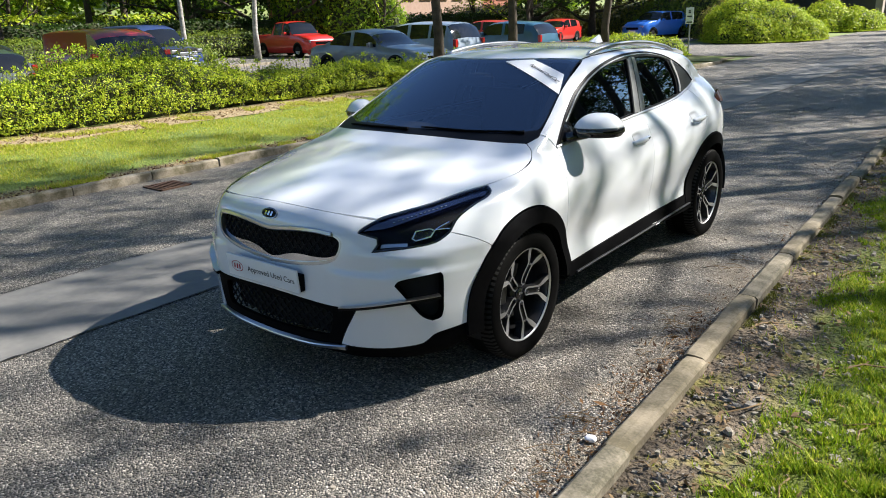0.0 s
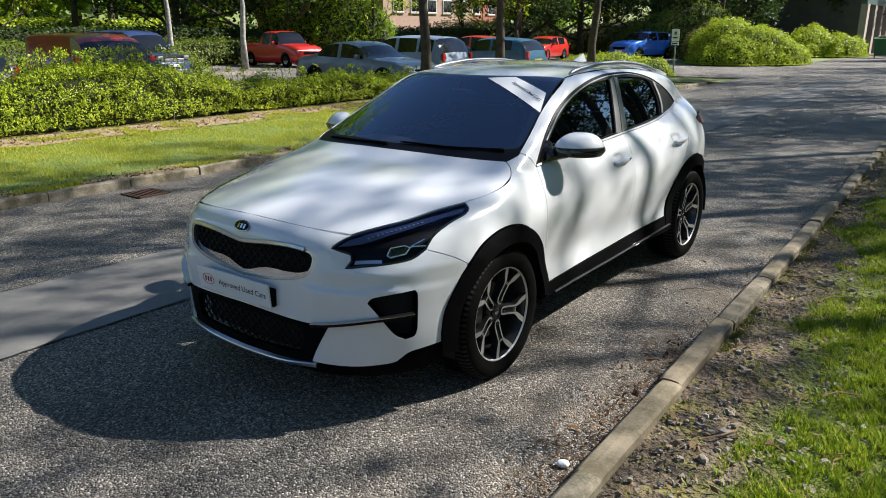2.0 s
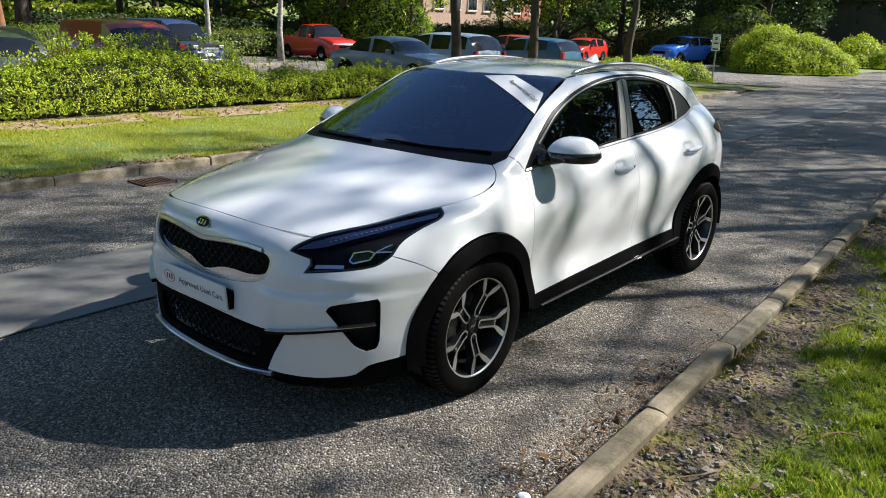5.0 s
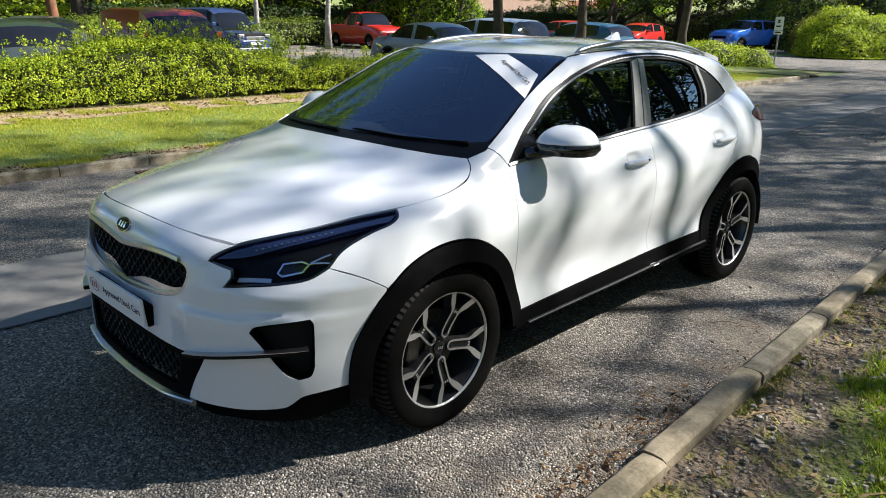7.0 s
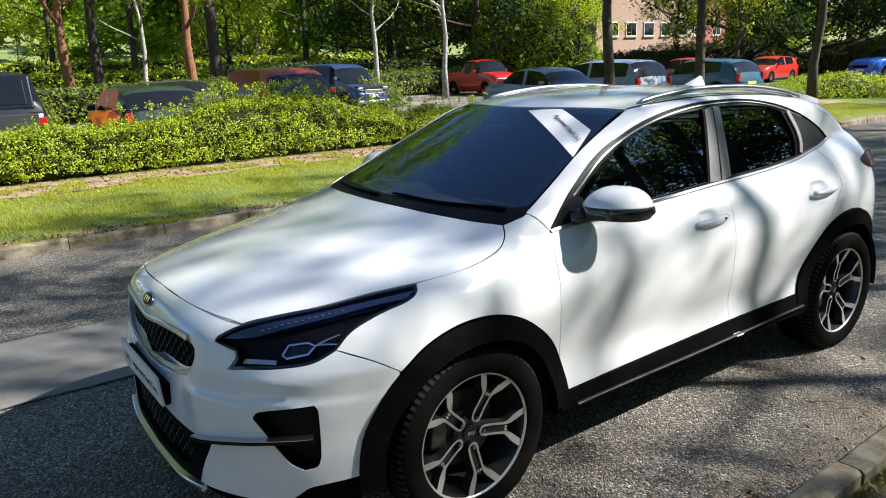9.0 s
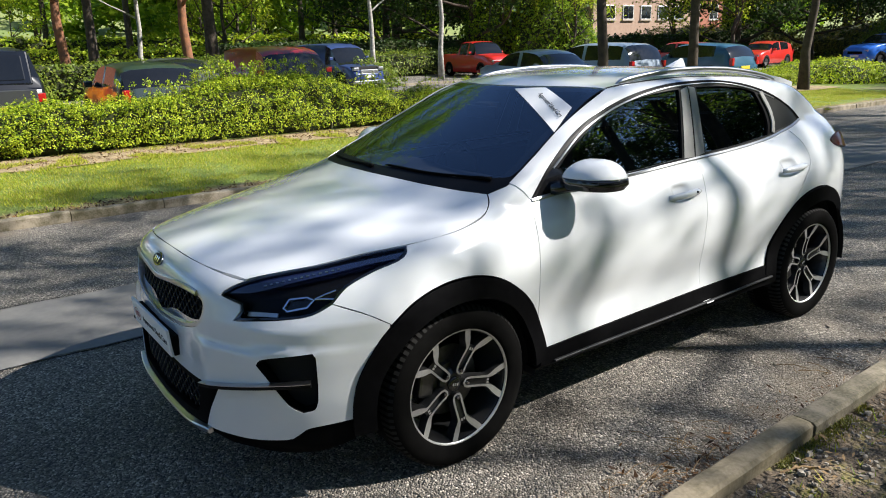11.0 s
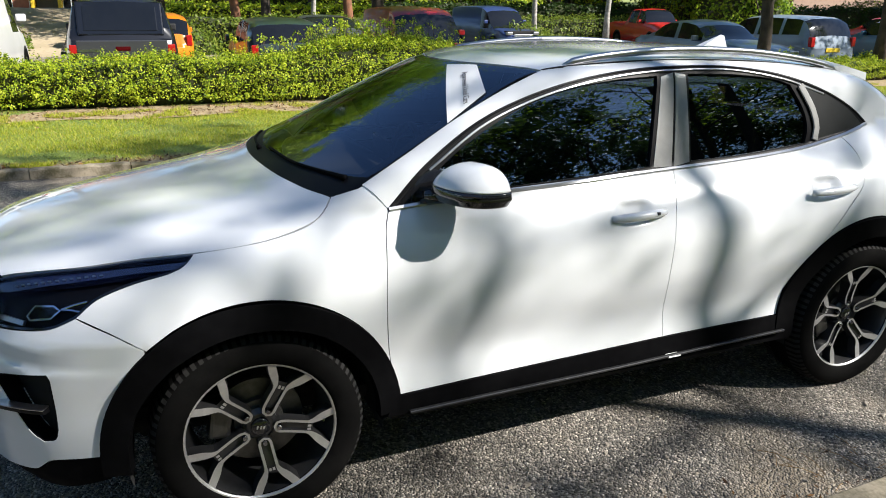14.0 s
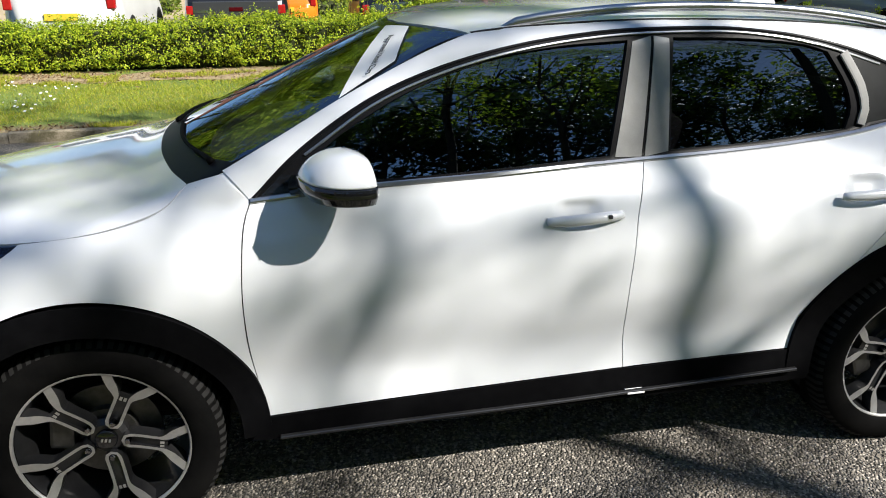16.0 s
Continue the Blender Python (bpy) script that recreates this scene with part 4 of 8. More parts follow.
foot = merged(*[tube([(x, y, 0.1), (x + dx, y + dy, 0.28), (x + 2 * dx, y + 2 * dy, 0.5)], [r, r * .9, r * .8], 5) for x, y, dx, dy, r in
                zip(rng.uniform(-9.78, -9.52, 80), rng.uniform(-10, 16, 80), rng.normal(0, 0.04, 80), rng.normal(0, 0.06, 80), rng.uniform(0.004, 0.010, 80))])
tagged(part("hedge_stems", foot, "bark_pale", smooth=True), "bare pale stems at the hedge foot", "stems", kind="stuff")
hedge("car_park_hedge", "rough green hedge at the back of the car park", [(-26.4, -2), (-26, 8), (-30.6, 13), (-31.5, 27)], 1.6, 1.25, 26000, 0.06, "hedge_dark", 22, 0.0, 0.22)
hedge("dark_hedge", "tall dark clipped hedge beyond the car park", [(-35, 12), (-34, 24), (-30, 38), (-27, 47)], 1.8, 1.9, 15000, 0.09, "leaf_dark", 23, 0.0, 0.2)
hedge("long_hedge", "long clipped hedge before the meadow", [(-45.5, 0), (-45, 8), (-44, 30)], 1.8, 1.3, 16000, 0.10, "hedge", 24, 0.4, 0.25)
hedge("meadow_hedge", "bright clipped hedge on the slope", [(-58, 2), (-57, 12), (-55, 40)], 2.0, 2.2, 12000, 0.14, "hedge", 25, 0.4, 0.3)


def shrub(name, label, centre, radii, n, leaf, material, seed, lobes=(), skirt=0.0):
    """A shrub of one or more rounded lobes: leaves in shoots over lumps, with a core painted dark as inner shade."""
    rng = np.random.default_rng(seed)
    top = thing(name, label, "shrub")
    parts_ = [(np.array(centre, float), np.array(radii, float))] + [(np.array(q[:3], float), np.array(q[3:], float)) for q in lobes]
    area = np.array([r[0] * r[1] + r[2] * (r[0] + r[1]) for _, r in parts_])
    bm = bmesh.new()
    for k, (c, r) in enumerate(parts_):
        m = int(n * area[k] / area.sum())
        d = rng.normal(size=(m, 3))
        d /= np.linalg.norm(d, axis=1, keepdims=True)
        d[:, 2] = np.abs(d[:, 2]) ** 0.8 - 0.12
        lump = np.array([noise.noise(v * 2.3 + c * 0.3) + 0.6 * noise.noise(v * 6) + 0.5 * noise.noise(v * 15) for v in d])
        p = c + d * r * (1 + 0.20 * lump + rng.uniform(-0.10, 0.04, m))[:, None]
        p += rng.normal(0, leaf * 0.8, p.shape)
        p[:, 2] = np.maximum(p[:, 2], 0.08 + skirt * rng.uniform(0, 1, m))
        clear = np.ones(m, bool)
        for j, (c2, r2) in enumerate(parts_):
            if j != k:
                clear &= (((p - c2) / r2) ** 2).sum(1) > 0.8
        p, d = p[clear], d[clear]
        scatter_mesh("leaves", p, d / r + rng.normal(0, 0.6, (len(p), 3)) * (1 / r.mean()), rng.uniform(0.6, 1.3, len(p)) * leaf, material, top, 0.6, rng)
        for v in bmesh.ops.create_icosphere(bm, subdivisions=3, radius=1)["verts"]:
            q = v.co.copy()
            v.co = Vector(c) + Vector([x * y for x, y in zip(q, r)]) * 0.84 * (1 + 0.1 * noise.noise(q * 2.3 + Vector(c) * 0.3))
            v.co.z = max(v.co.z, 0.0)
    part("core", bm, "twig_and_shade", top)
    return top


shrub("round_shrub", "big rounded bright green shrub at the entrance", (-9.9, 38.4, 0.1), (1.8, 2.4, 2.4), 70000, 0.046, "hedge", 31, [(-8.4, 39.0, 0.1, 1.9, 2.6, 1.95), (-7.3, 39.4, 0.0, 1.3, 2.2, 1.35), (-9.3, 36.8, 0.0, 1.8, 1.5, 1.5)])
shrub("low_shrub", "dull brown-green shrub behind the bright one", (-11.3, 40.8, 0.1), (1.3, 2.2, 2.45), 16000, 0.055, "ground_cover", 37, [(-12.2, 42.5, 0, 1.4, 2.0, 2.2)])
shrub("round_shrub", "low bright green shrub by the garages", (-8.9, 53.5, 0.1), (1.6, 3.0, 2.05), 26000, 0.06, "hedge", 32, [(-7.2, 54.5, 0, 1.6, 3.0, 1.6)])
shrub("low_shrub", "low bright green shrub by the sign", (-9.6, 24.0, 0.05), (1.3, 1.6, 0.95), 16000, 0.036, "hedge", 33, [(-8.7, 25.0, 0, .95, 1.2, .8), (-10.4, 23.0, 0, 1.1, 1.4, .9)])
shrub("bank_shrub", "brown-green ground cover over the bank", (-21, 55, 0), (9, 6, 3.0), 26000, 0.09, "ground_cover", 34, [(-16.5, 52.5, 0, 4, 4, 2.7)])
shrub("bank_shrub", "brown-green ground cover over the bank", (-33, 50, 0), (8, 6, 2.8), 18000, 0.10, "ground_cover", 35)
shrub("bank_shrub", "dull green shrub on the bank behind the blue car", (-14.5, 47.5, 0), (3.0, 3.2, 3.9), 16000, 0.075, "hedge_dark", 36, [(-17.5, 48.5, 0, 2.6, 3, 3.2)])
shrub("tall_bush", "tall leafy bush behind the red pickup", (-30.5, 30.0, 0.3), (2.4, 2.4, 5.2), 22000, 0.085, "leaf", 38, [(-29.2, 31.2, 0.2, 1.8, 2.0, 3.6), (-32.8, 28.6, 0.2, 2.2, 2.2, 6.0)])


def tree(name, label, height, crown, trunk_r, n, leaf, material, bark, seed, clear=0.35, limbs=9, spread=0.5):
    """Tapered trunk, limbs that fork twice, and leaves in clumps round the twigs."""
    rnd, rng = random.Random(seed), np.random.default_rng(seed)
    top = thing(name, label, "tree")
    pieces, ends = [], []

    def limb(p, d, length, r, level):
        pts, q = [p.copy()], p.copy()
        d = d.normalized()
        for i in range(4):
            d = (d + Vector((rnd.gauss(0, 0.16), rnd.gauss(0, 0.16), rnd.gauss(0.05, 0.1)))).normalized()
            q = q + d * length / 4
            pts.append(q.copy())
        pieces.append(tube(pts, [r * (1 - 0.17 * i) for i in range(5)], 6 if level < 2 else 4))
        if level >= 1:
            ends.extend((v, level) for v in pts[2:])
        if level < 3:
            for i in range(3 if level else 2):
                at = pts[rnd.choice((2, 3, 4))]
                e = Vector((rnd.gauss(0, 1), rnd.gauss(0, 1), rnd.gauss(0.25, 0.6))).normalized()
                limb(at, (d * 0.9 + e * 0.9), length * rnd.uniform(0.5, 0.72), r * 0.5, level + 1)
    pts = [Vector((rnd.gauss(0, 0.025) * i, rnd.gauss(0, 0.025) * i, height * 0.9 * i / 7 - (0.15 if i == 0 else 0))) for i in range(8)]
    pieces.append(tube(pts, [trunk_r * (1.35 if i == 0 else 1 - i * 0.115) for i in range(8)], 10))
    for i in range(limbs):
        f = clear + (1 - clear) * (i + 0.5) / limbs
        k = f * 7
        a, b = pts[int(k)], pts[min(7, int(k) + 1)]
        ang = i * 2.4 + rnd.uniform(-0.4, 0.4)
        out = crown * (1.0 - 0.55 * ((f - clear) / (1 - clear)) ** 1.5) * rnd.uniform(0.75, 1.1)
        limb(a.lerp(b, k - int(k)), Vector((math.cos(ang), math.sin(ang), spread + 0.5 * f)), out, trunk_r * 0.42 * (1.15 - 0.7 * f), 1)
    part("trunk", merged(*pieces), bark, top, smooth=True)
    if n:
        e = np.array([v for v, lv in ends])
        idx = rng.integers(0, len(e), n)
        c = e[idx] + rng.normal(0, crown * 0.075, (n, 3))
        scatter_mesh("crown", c, rng.normal(0, 0.8, (n, 3)) + (0, 0, 0.9), rng.uniform(0.6, 1.3, n) * leaf, material, top, 0.6, rng)
    return top


def plant(first, places, seed=0):
    """Copies of a tree, each turned and sized its own way."""
    rnd = random.Random(seed)
    for i, (x, y, s) in enumerate(places):
        m = pose(x, y, max(0, far_rise(x, y)), 0, 0, rnd.uniform(0, 360)) @ Matrix.Diagonal((s, s, s * rnd.uniform(0.92, 1.1), 1))
        if i == 0:
            first.matrix_basis = m
        else:
            copy_thing(first, m)


plant(tree("verge_tree", "slim dark-trunked tree standing in the hedge line", 9.0, 3.2, 0.14, 15000, 0.06, "leaf", "bark", 41, 0.34, 11, 0.15), [(-9.3, 12.1, 1.0), (-9.75, 16.2, 1.08), (-8.5, 19.9, 1.0)], 1)
plant(tree("orange_barked_tree", "tree with peeling orange bark at the car park edge", 9.5, 3.4, 0.2, 9000, 0.075, "leaf", "bark_red", 42, 0.32, 10, 0.3), [(-27.0, 3.5, 1.0), (-26.6, 7.8, 1.05)], 2)
plant(tree("birch_tree", "pale slim birch at the car park edge", 10, 2.6, 0.13, 4500, 0.08, "leaf", "bark_pale", 43, 0.3), [(-27.4, 16.6, 1.0), (-26.4, 19.8, 1.05), (-38, 9, 1.1)], 3)
plant(tree("broad_tree", "broad dark-trunked tree beyond the car park", 10, 4.8, 0.17, 13000, 0.085, "leaf", "bark", 44, 0.36, 11, 0.1), [
    (-31, 5.3, 1.35), (-33, 11, 1.4), (-52, 12, 1.2), (-70, 22, 1.3), (-50, 24, 1.2), (-90, 14, 1.3), (-38, 24, 1.2), (-56, 30, 1.3), (-72, 10, 1.3), (-66, 36, 1.4)], 4)
plant(tree("dark_tree", "dense dark green tree behind the parked cars", 11, 4.8, 0.3, 12000, 0.13, "leaf_dark", "bark", 45, 0.08, 12, 0.25), [
    (-33, 27, 1.0), (-36, 32, 1.1), (-40, 26, 1.1), (-44, 36, 1.2), (-27, 45, 1.0), (-22, 62, 1.2), (-14, 58, 1.1), (-30, 66, 1.3), (-13, 66, 1.2), (-52, 47, 1.3), (-20, 74, 1.3), (-14, 50, 0.8), (-24, 49, .9), (-30, 55, 1.1), (-42, 38, 1.0)], 5)
plant(tree("bright_tree", "light green young tree behind the parked cars", 9, 3.8, 0.18, 9000, 0.10, "hedge", "bark", 46, 0.12, 11, 0.3), [(-39, 34, 0.9), (-24, 40, 0.95), (-29.5, 41.5, 0.95), (-19, 51, 1.0), (-28, 30.5, 0.7), (-50, 18, 1.1), (-58, 22, 1.2), (-46, 30, 1.1), (-70, 4, 1.2), (-80, 24, 1.3)], 6)
rnd_ = random.Random(17)
plant(tree("field_bush", "scrubby bush on the far slope", 4.2, 2.6, 0.12, 5000, 0.16, "leaf", "bark", 50, 0.05, 9, 0.2), [
    (-rnd_.uniform(60, 150), rnd_.uniform(6, 130), rnd_.uniform(.7, 1.7)) for _ in range(70)], 14)
plant(tree("spreading_tree", "tall spreading tree in bright spring leaf by the car park", 17, 6.2, 0.24, 34000, 0.16, "hedge", "bark", 51, 0.38, 13, 0.3), [(-31.5, -5.0, 1.0), (-30, -13.5, 1.05), (-38, -10, 1.1), (-36, 1.2, .92)], 15)
# trees on the camera's side of the road, which shade it
plant(tree("roadside_tree", "tall tree in spring leaf shading the road", 13.5, 4.6, 0.15, 4600, 0.085, "leaf", "bark", 47, 0.42, 12), [
    (9.8, 16.6, 1.0), (8.6, 21.2, 1.05), (16.0, 8.4, 1.1), (7.0, 24.5, 1.0), (13.8, 16, 1.1), (6.0, 31, 1.05), (10.5, 1.0, 0.95), (14, 4.5, 1.1), (5.6, 38, 1.1), (11.5, -5.5, 1.0), (5.2, 46, 1.1), (9, 26, 1.1), (13, 22, 1.1)], 7)
plant(tree("wood_tree", "dark woodland tree beyond the roadside", 10, 4.8, 0.26, 7000, 0.14, "leaf_dark", "bark", 48, 0.05, 12, 0.25), [
    (21, -10, 1.0), (22, -3, 1.1), (21, 4, 1.0), (23, 11, 1.1), (22, 18, 1.0), (23, 26, 1.1), (20, 34, 1.0), (19, -18, 1.1), (9, -16, 0.9), (3, -24, 1.1), (-6, -26, 1.0), (-16, -28, 1.1),
    (24, 44, 1.6), (17, 50, 1.6), (11, 62, 1.6), (31, 34, 1.7), (34, 22, 1.7), (30, 12, 1.5), (18, 74, 1.8), (8, 84, 1.6), (30, 54, 1.8), (5, 70, 1.3), (28, 2, 1.4), (7, 104, 1.9), (26, 66, 1.8)], 9)
plant(tree("tall_bare_tree", "tall thin-leaved tree with high bare branches", 17, 3.0, 0.17, 2400, 0.085, "leaf", "bark", 49, 0.62, 14, 0.7), [(6.4, 15.8, .97), (4.7, 9.3, .9), (6.2, 19, 1.0), (9.6, 24, 1.05), (7.4, 28, 1.0), (3.2, 24.5, 1.15), (5.8, 36, 1.0), (11.5, 20, 1.1)], 12)
bare = tree("bare_tree", "tall slender tree with bare high branches", 17, 3.0, 0.17, 420, 0.085, "leaf", "bark", 49, 0.62, 14, 0.7)
bare.matrix_basis = pose(9.9, 11.3, 0, 0, 0, 239.9) @ Matrix.Diagonal((.98, .98, 0.927, 1))
copy_thing(bare, pose(7.5, 10.3, 0, 0, 0, 170.8) @ Matrix.Diagonal((.93, .93, 0.966, 1)))
hedge("roadside_thicket", "dark thicket behind the roadside trees", [(15, -14), (16, 8), (14.5, 40)], 3.0, 3.2, 16000, 0.11, "leaf_dark", 26, 0.4, 0.4)



# ---- the white car: its outer skin as one smooth solid ----
def curve(pts):
    """A smooth monotone curve through (a, b) pairs."""
    xs = np.array([p[0] for p in pts], float)
    ys = np.array([p[1] for p in pts], float)
    h, d = np.diff(xs), np.diff(ys) / np.diff(xs)
    m = np.zeros(len(xs))
    m[0], m[-1] = d[0], d[-1]
    for i in range(1, len(xs) - 1):
        if d[i - 1] * d[i] > 0:
            a, b = 2 * h[i] + h[i - 1], h[i] + 2 * h[i - 1]
            m[i] = (a + b) / (a / d[i - 1] + b / d[i])

    def at(v):
        v = np.asarray(v, float)
        i = np.clip(np.searchsorted(xs, v) - 1, 0, len(xs) - 2)
        u = (np.clip(v, xs[0], xs[-1]) - xs[i]) / h[i]
        return ((1 + 2 * u) * (1 - u) ** 2 * ys[i] + u * (1 - u) ** 2 * h[i] * m[i]
                + u * u * (3 - 2 * u) * ys[i + 1] + u * u * (u - 1) * h[i] * m[i + 1])
    return at


def smax(a, b, k):
    h = np.maximum(k - np.abs(a - b), 0) / k
    return np.maximum(a, b) + h * h * k / 4


def smin(a, b, k):
    return -smax(-a, -b, k)


BELT = curve([(-1, .965), (.3, 1.008), (.48, 1.018), (1.05, 1.036), (1.67, 1.062), (2.2, 1.085), (2.5, 1.112), (2.78, 1.165), (3.2, 1.22)])
BELT_X = curve([(-1, .80), (0, .80), (.48, .788), (1.1, .768), (1.67, .742), (2.41, .702), (2.78, .665), (3.3, .58)])
WIDE = curve([(-1, .86), (-.48, .90), (-.3, .92), (0, .928), (.47, .895), (1.0, .888), (1.6, .888), (2.2, .898), (2.65, .915), (3.0, .875), (3.3, .805), (3.55, .73)])
NOSE = curve([(.15, -.82), (.26, -.905), (.36, -.905), (.5, -.897), (.62, -.89), (.74, -.88), (.84, -.872), (.95, -.83)])
NOSE_X = curve([(0, 0), (.25, .008), (.46, .036), (.58, .10), (.673, .155), (.75, .22), (.825, .31), (.88, .42), (.93, .62)])
BONNET = curve([(-.95, .80), (-.85, .865), (-.75, .905), (-.6, .94), (-.3, .99), (0, 1.03), (.3, 1.07), (.6, 1.10), (3.6, 1.12)])
BONNET_DROP = curve([(-.9, .16), (-.5, .12), (-.1, .088), (.3, .045), (.6, .04), (3.6, .04)])
ROOF = curve([(.7, 1.40), (1.0, 1.47), (1.3, 1.502), (1.7, 1.512), (2.1, 1.502), (2.5, 1.472), (2.9, 1.415), (3.3, 1.33)])
TAIL = curve([(.2, 3.42), (.3, 3.48), (.5, 3.515), (.9, 3.47), (1.0, 3.42), (1.1, 3.35), (1.2, 3.235), (1.36, 2.97), (1.5, 2.8)])
TAIL_X = curve([(0, 0), (.4, .03), (.52, .055), (.6, .10), (.7, .20), (.8, .33), (.88, .47), (.95, .68)])


def side_width(y, z):
    zb, wide = BELT(y), WIDE(y)
    a = wide - BELT_X(y)
    h = (z - .36) / (zb - .36)
    low = a * np.clip((h - .55) / .45, 0, 1) ** 2.3 + .022 * np.exp(-((h - .2) / .16) ** 2) + .25 * np.clip(.36 - z, 0, 1) ** 1.5
    up = np.clip(z - zb, 0, 1)
    for hy, hz in ((1.43, .925), (2.40, .948)):
        low = low + .02 * np.exp(-((y - hy) / .062) ** 4 - ((z - hz) / .034) ** 4)
    return wide - low - .24 * up - .17 * up * up


def top_height(x, y):
    x = np.abs(x)
    bonnet = BONNET(y) - BONNET_DROP(y) * (x / .8) ** 2.2
    glass = 1.05 + .445 * (y - .08 - .42 * x * x)
    roof = ROOF(y) - .062 * (x / .62) ** 2.2
    return smax(bonnet, smin(glass, roof, .03), .02)


def body(x, y, z):
    """Below zero inside the car's outer skin."""
    ax = np.abs(x)
    front = NOSE(z) + NOSE_X(ax) + 1.2 * np.clip(z - .7, 0, .3) * np.clip(ax / .8, 0, 1.2) ** 4 - y
    front = front - .016 * np.clip((.632 - z) / .022, 0, 1) * np.clip((z - .40) / .16, 0, 1) * np.clip((ax - .36) / .1, 0, 1)
    back = y - TAIL(z) + TAIL_X(ax)
    f = smax(ax - side_width(y, z), front, .09)
    f = smax(f, back, .08)
    return smax(f, z - top_height(x, y), .06)


def shoot(origin, way, far=2.0, steps=60):
    """The skin's first point on the way in from far along each ray to its origin."""
    origin, way = np.asarray(origin, float), np.asarray(way, float)
    lo, hi = np.zeros(len(origin)), np.full(len(origin), far)
    for t in np.linspace(far, 0, steps):
        p = origin + way * t
        out = body(*p.T) > 0
        hi = np.where(out & (hi >= t - 1e-9) & (lo == 0), t, hi)
        lo = np.where(~out & (lo == 0), np.maximum(t, 1e-6), lo)
    hi = np.minimum(lo + far / (steps - 1), far)
    for _ in range(26):
        mid = (lo + hi) / 2
        out = body(*(origin + way * mid[:, None]).T) > 0
        hi, lo = np.where(out, mid, hi), np.where(out, lo, mid)
    return origin + way * ((lo + hi) / 2)[:, None]



class Flat:
    """Panels seen along one way: flat coordinates and the rays that carry them onto the skin."""

    def __init__(self, way, centre):
        self.d = Vector(way).normalized()
        self.c = Vector(centre)
        side = Vector((0, 0, 1)) if abs(self.d.z) < 0.9 else Vector((0, 1, 0))
        self.u = side.cross(self.d).normalized()
        self.v = self.d.cross(self.u)

    def flat(self, p):
        q = Vector(p) - self.c
        return (q.dot(self.u), q.dot(self.v))

    def rays(self, uv):
        uv = np.asarray(uv)
        return np.array(self.c) + uv[:, :1] * np.array(self.u) + uv[:, 1:] * np.array(self.v), np.tile(np.array(self.d), (len(uv), 1))


class Fan:
    """Panels that wrap round the nose: along the bumper, and up."""
    X, Y, TILT, R = 0.45, -0.30, 0.22, 0.5

    def flat(self, p):
        x, y, z = abs(p[0]), p[1], p[2]
        if x < self.X and y < self.Y:
            s, t = x, self.Y - y
        elif y > self.Y:
            s, t = self.X + 0.45 * math.pi / 2 + (y - self.Y), x - self.X
        else:
            s, t = self.X + 0.45 * math.atan2(x - self.X, self.Y - y), math.hypot(x - self.X, self.Y - y)
        return (math.copysign(s, p[0]) if p[0] else s, z - self.TILT * (t - self.R))

    def rays(self, uv):
        uv = np.asarray(uv)
        s, sign = np.abs(uv[:, 0]), np.where(uv[:, 0] < 0, -1, 1)
        a = np.clip((s - self.X) / 0.45, 0, math.pi / 2)
        past = np.maximum(0, s - self.X - 0.45 * math.pi / 2)
        origin = np.stack([np.minimum(s, self.X) * sign, self.Y + past, uv[:, 1] - self.TILT * self.R], 1)
        return origin, np.stack([np.sin(a) * sign, -np.cos(a), np.full(len(s), self.TILT)], 1)


FAN = Fan()
SIDE = Flat((1, 0, 0), (0.2, 1.2, 0.7))
HIGH_SIDE = Flat((0.92, 0, 0.39), (0.2, 1.2, 0.8))
WING = Flat((0.9, -0.15, 0.41), (0.3, 0.1, 0.7))
PLAN = Flat((0, 0, 1), (0, 1.0, 0.55))
SCREEN = Flat((0, -0.45, 0.89), (0, 0.9, 0.9))
LAMP = Flat((0.62, -0.52, 0.59), (0.5, -0.28, 0.6))


def skin_normal(p):
    e = 0.002
    g = np.stack([body(*(p + d * e).T) - body(*(p - d * e).T) for d in np.eye(3)], 1)
    return g / np.maximum(np.linalg.norm(g, axis=1, keepdims=True), 1e-9)


def spline(points, step):
    """A smooth line through flat points, sampled about every step."""
    if len(points) == 2:
        k = max(1, int((Vector(points[1]) - Vector(points[0])).length / step))
        return [tuple(Vector(points[0]).lerp(Vector(points[1]), i / k)) for i in range(k)] + [tuple(points[1])]
    p = [Vector(q) for q in points]
    p = [2 * p[0] - p[1]] + p + [2 * p[-1] - p[-2]]
    out = []
    for i in range(1, len(p) - 2):
        k = max(1, int((p[i + 1] - p[i]).length / step))
        for j in range(k):
            t = j / k
            out.append(tuple(0.5 * (2 * p[i] + (p[i + 1] - p[i - 1]) * t + (2 * p[i - 1] - 5 * p[i] + 4 * p[i + 1] - p[i + 2]) * t * t + (3 * p[i] - p[i - 1] - 3 * p[i + 1] + p[i + 2]) * t ** 3)))
    return out + [tuple(points[-1])]


def outline(chart, runs, step=0.02):
    """A closed loop from runs of points in space; each run is smooth, with corners between runs."""
    loop = []
    for run in runs:
        loop += spline([chart.flat(p) for p in run], step)
    tidy = []
    for q in loop:
        if not tidy or math.dist(q, tidy[-1]) > 0.002:
            tidy.append(q)
    if math.dist(tidy[0], tidy[-1]) < 0.002:
        tidy.pop()
    return tidy


def arch(cy, r, a0, a1, n=10, x=0.9, cz=0.335):
    """Points of a wheel arch, from angle a0 to a1 in degrees, 0 towards the tail and 90 up."""
    flat = 0.957 if abs(cy) < 0.1 else 1.0
    return [(x, cy + r * math.cos(radians(a0 + (a1 - a0) * i / n)), cz + flat * r * math.sin(radians(a0 + (a1 - a0) * i / n))) for i in range(n + 1)]


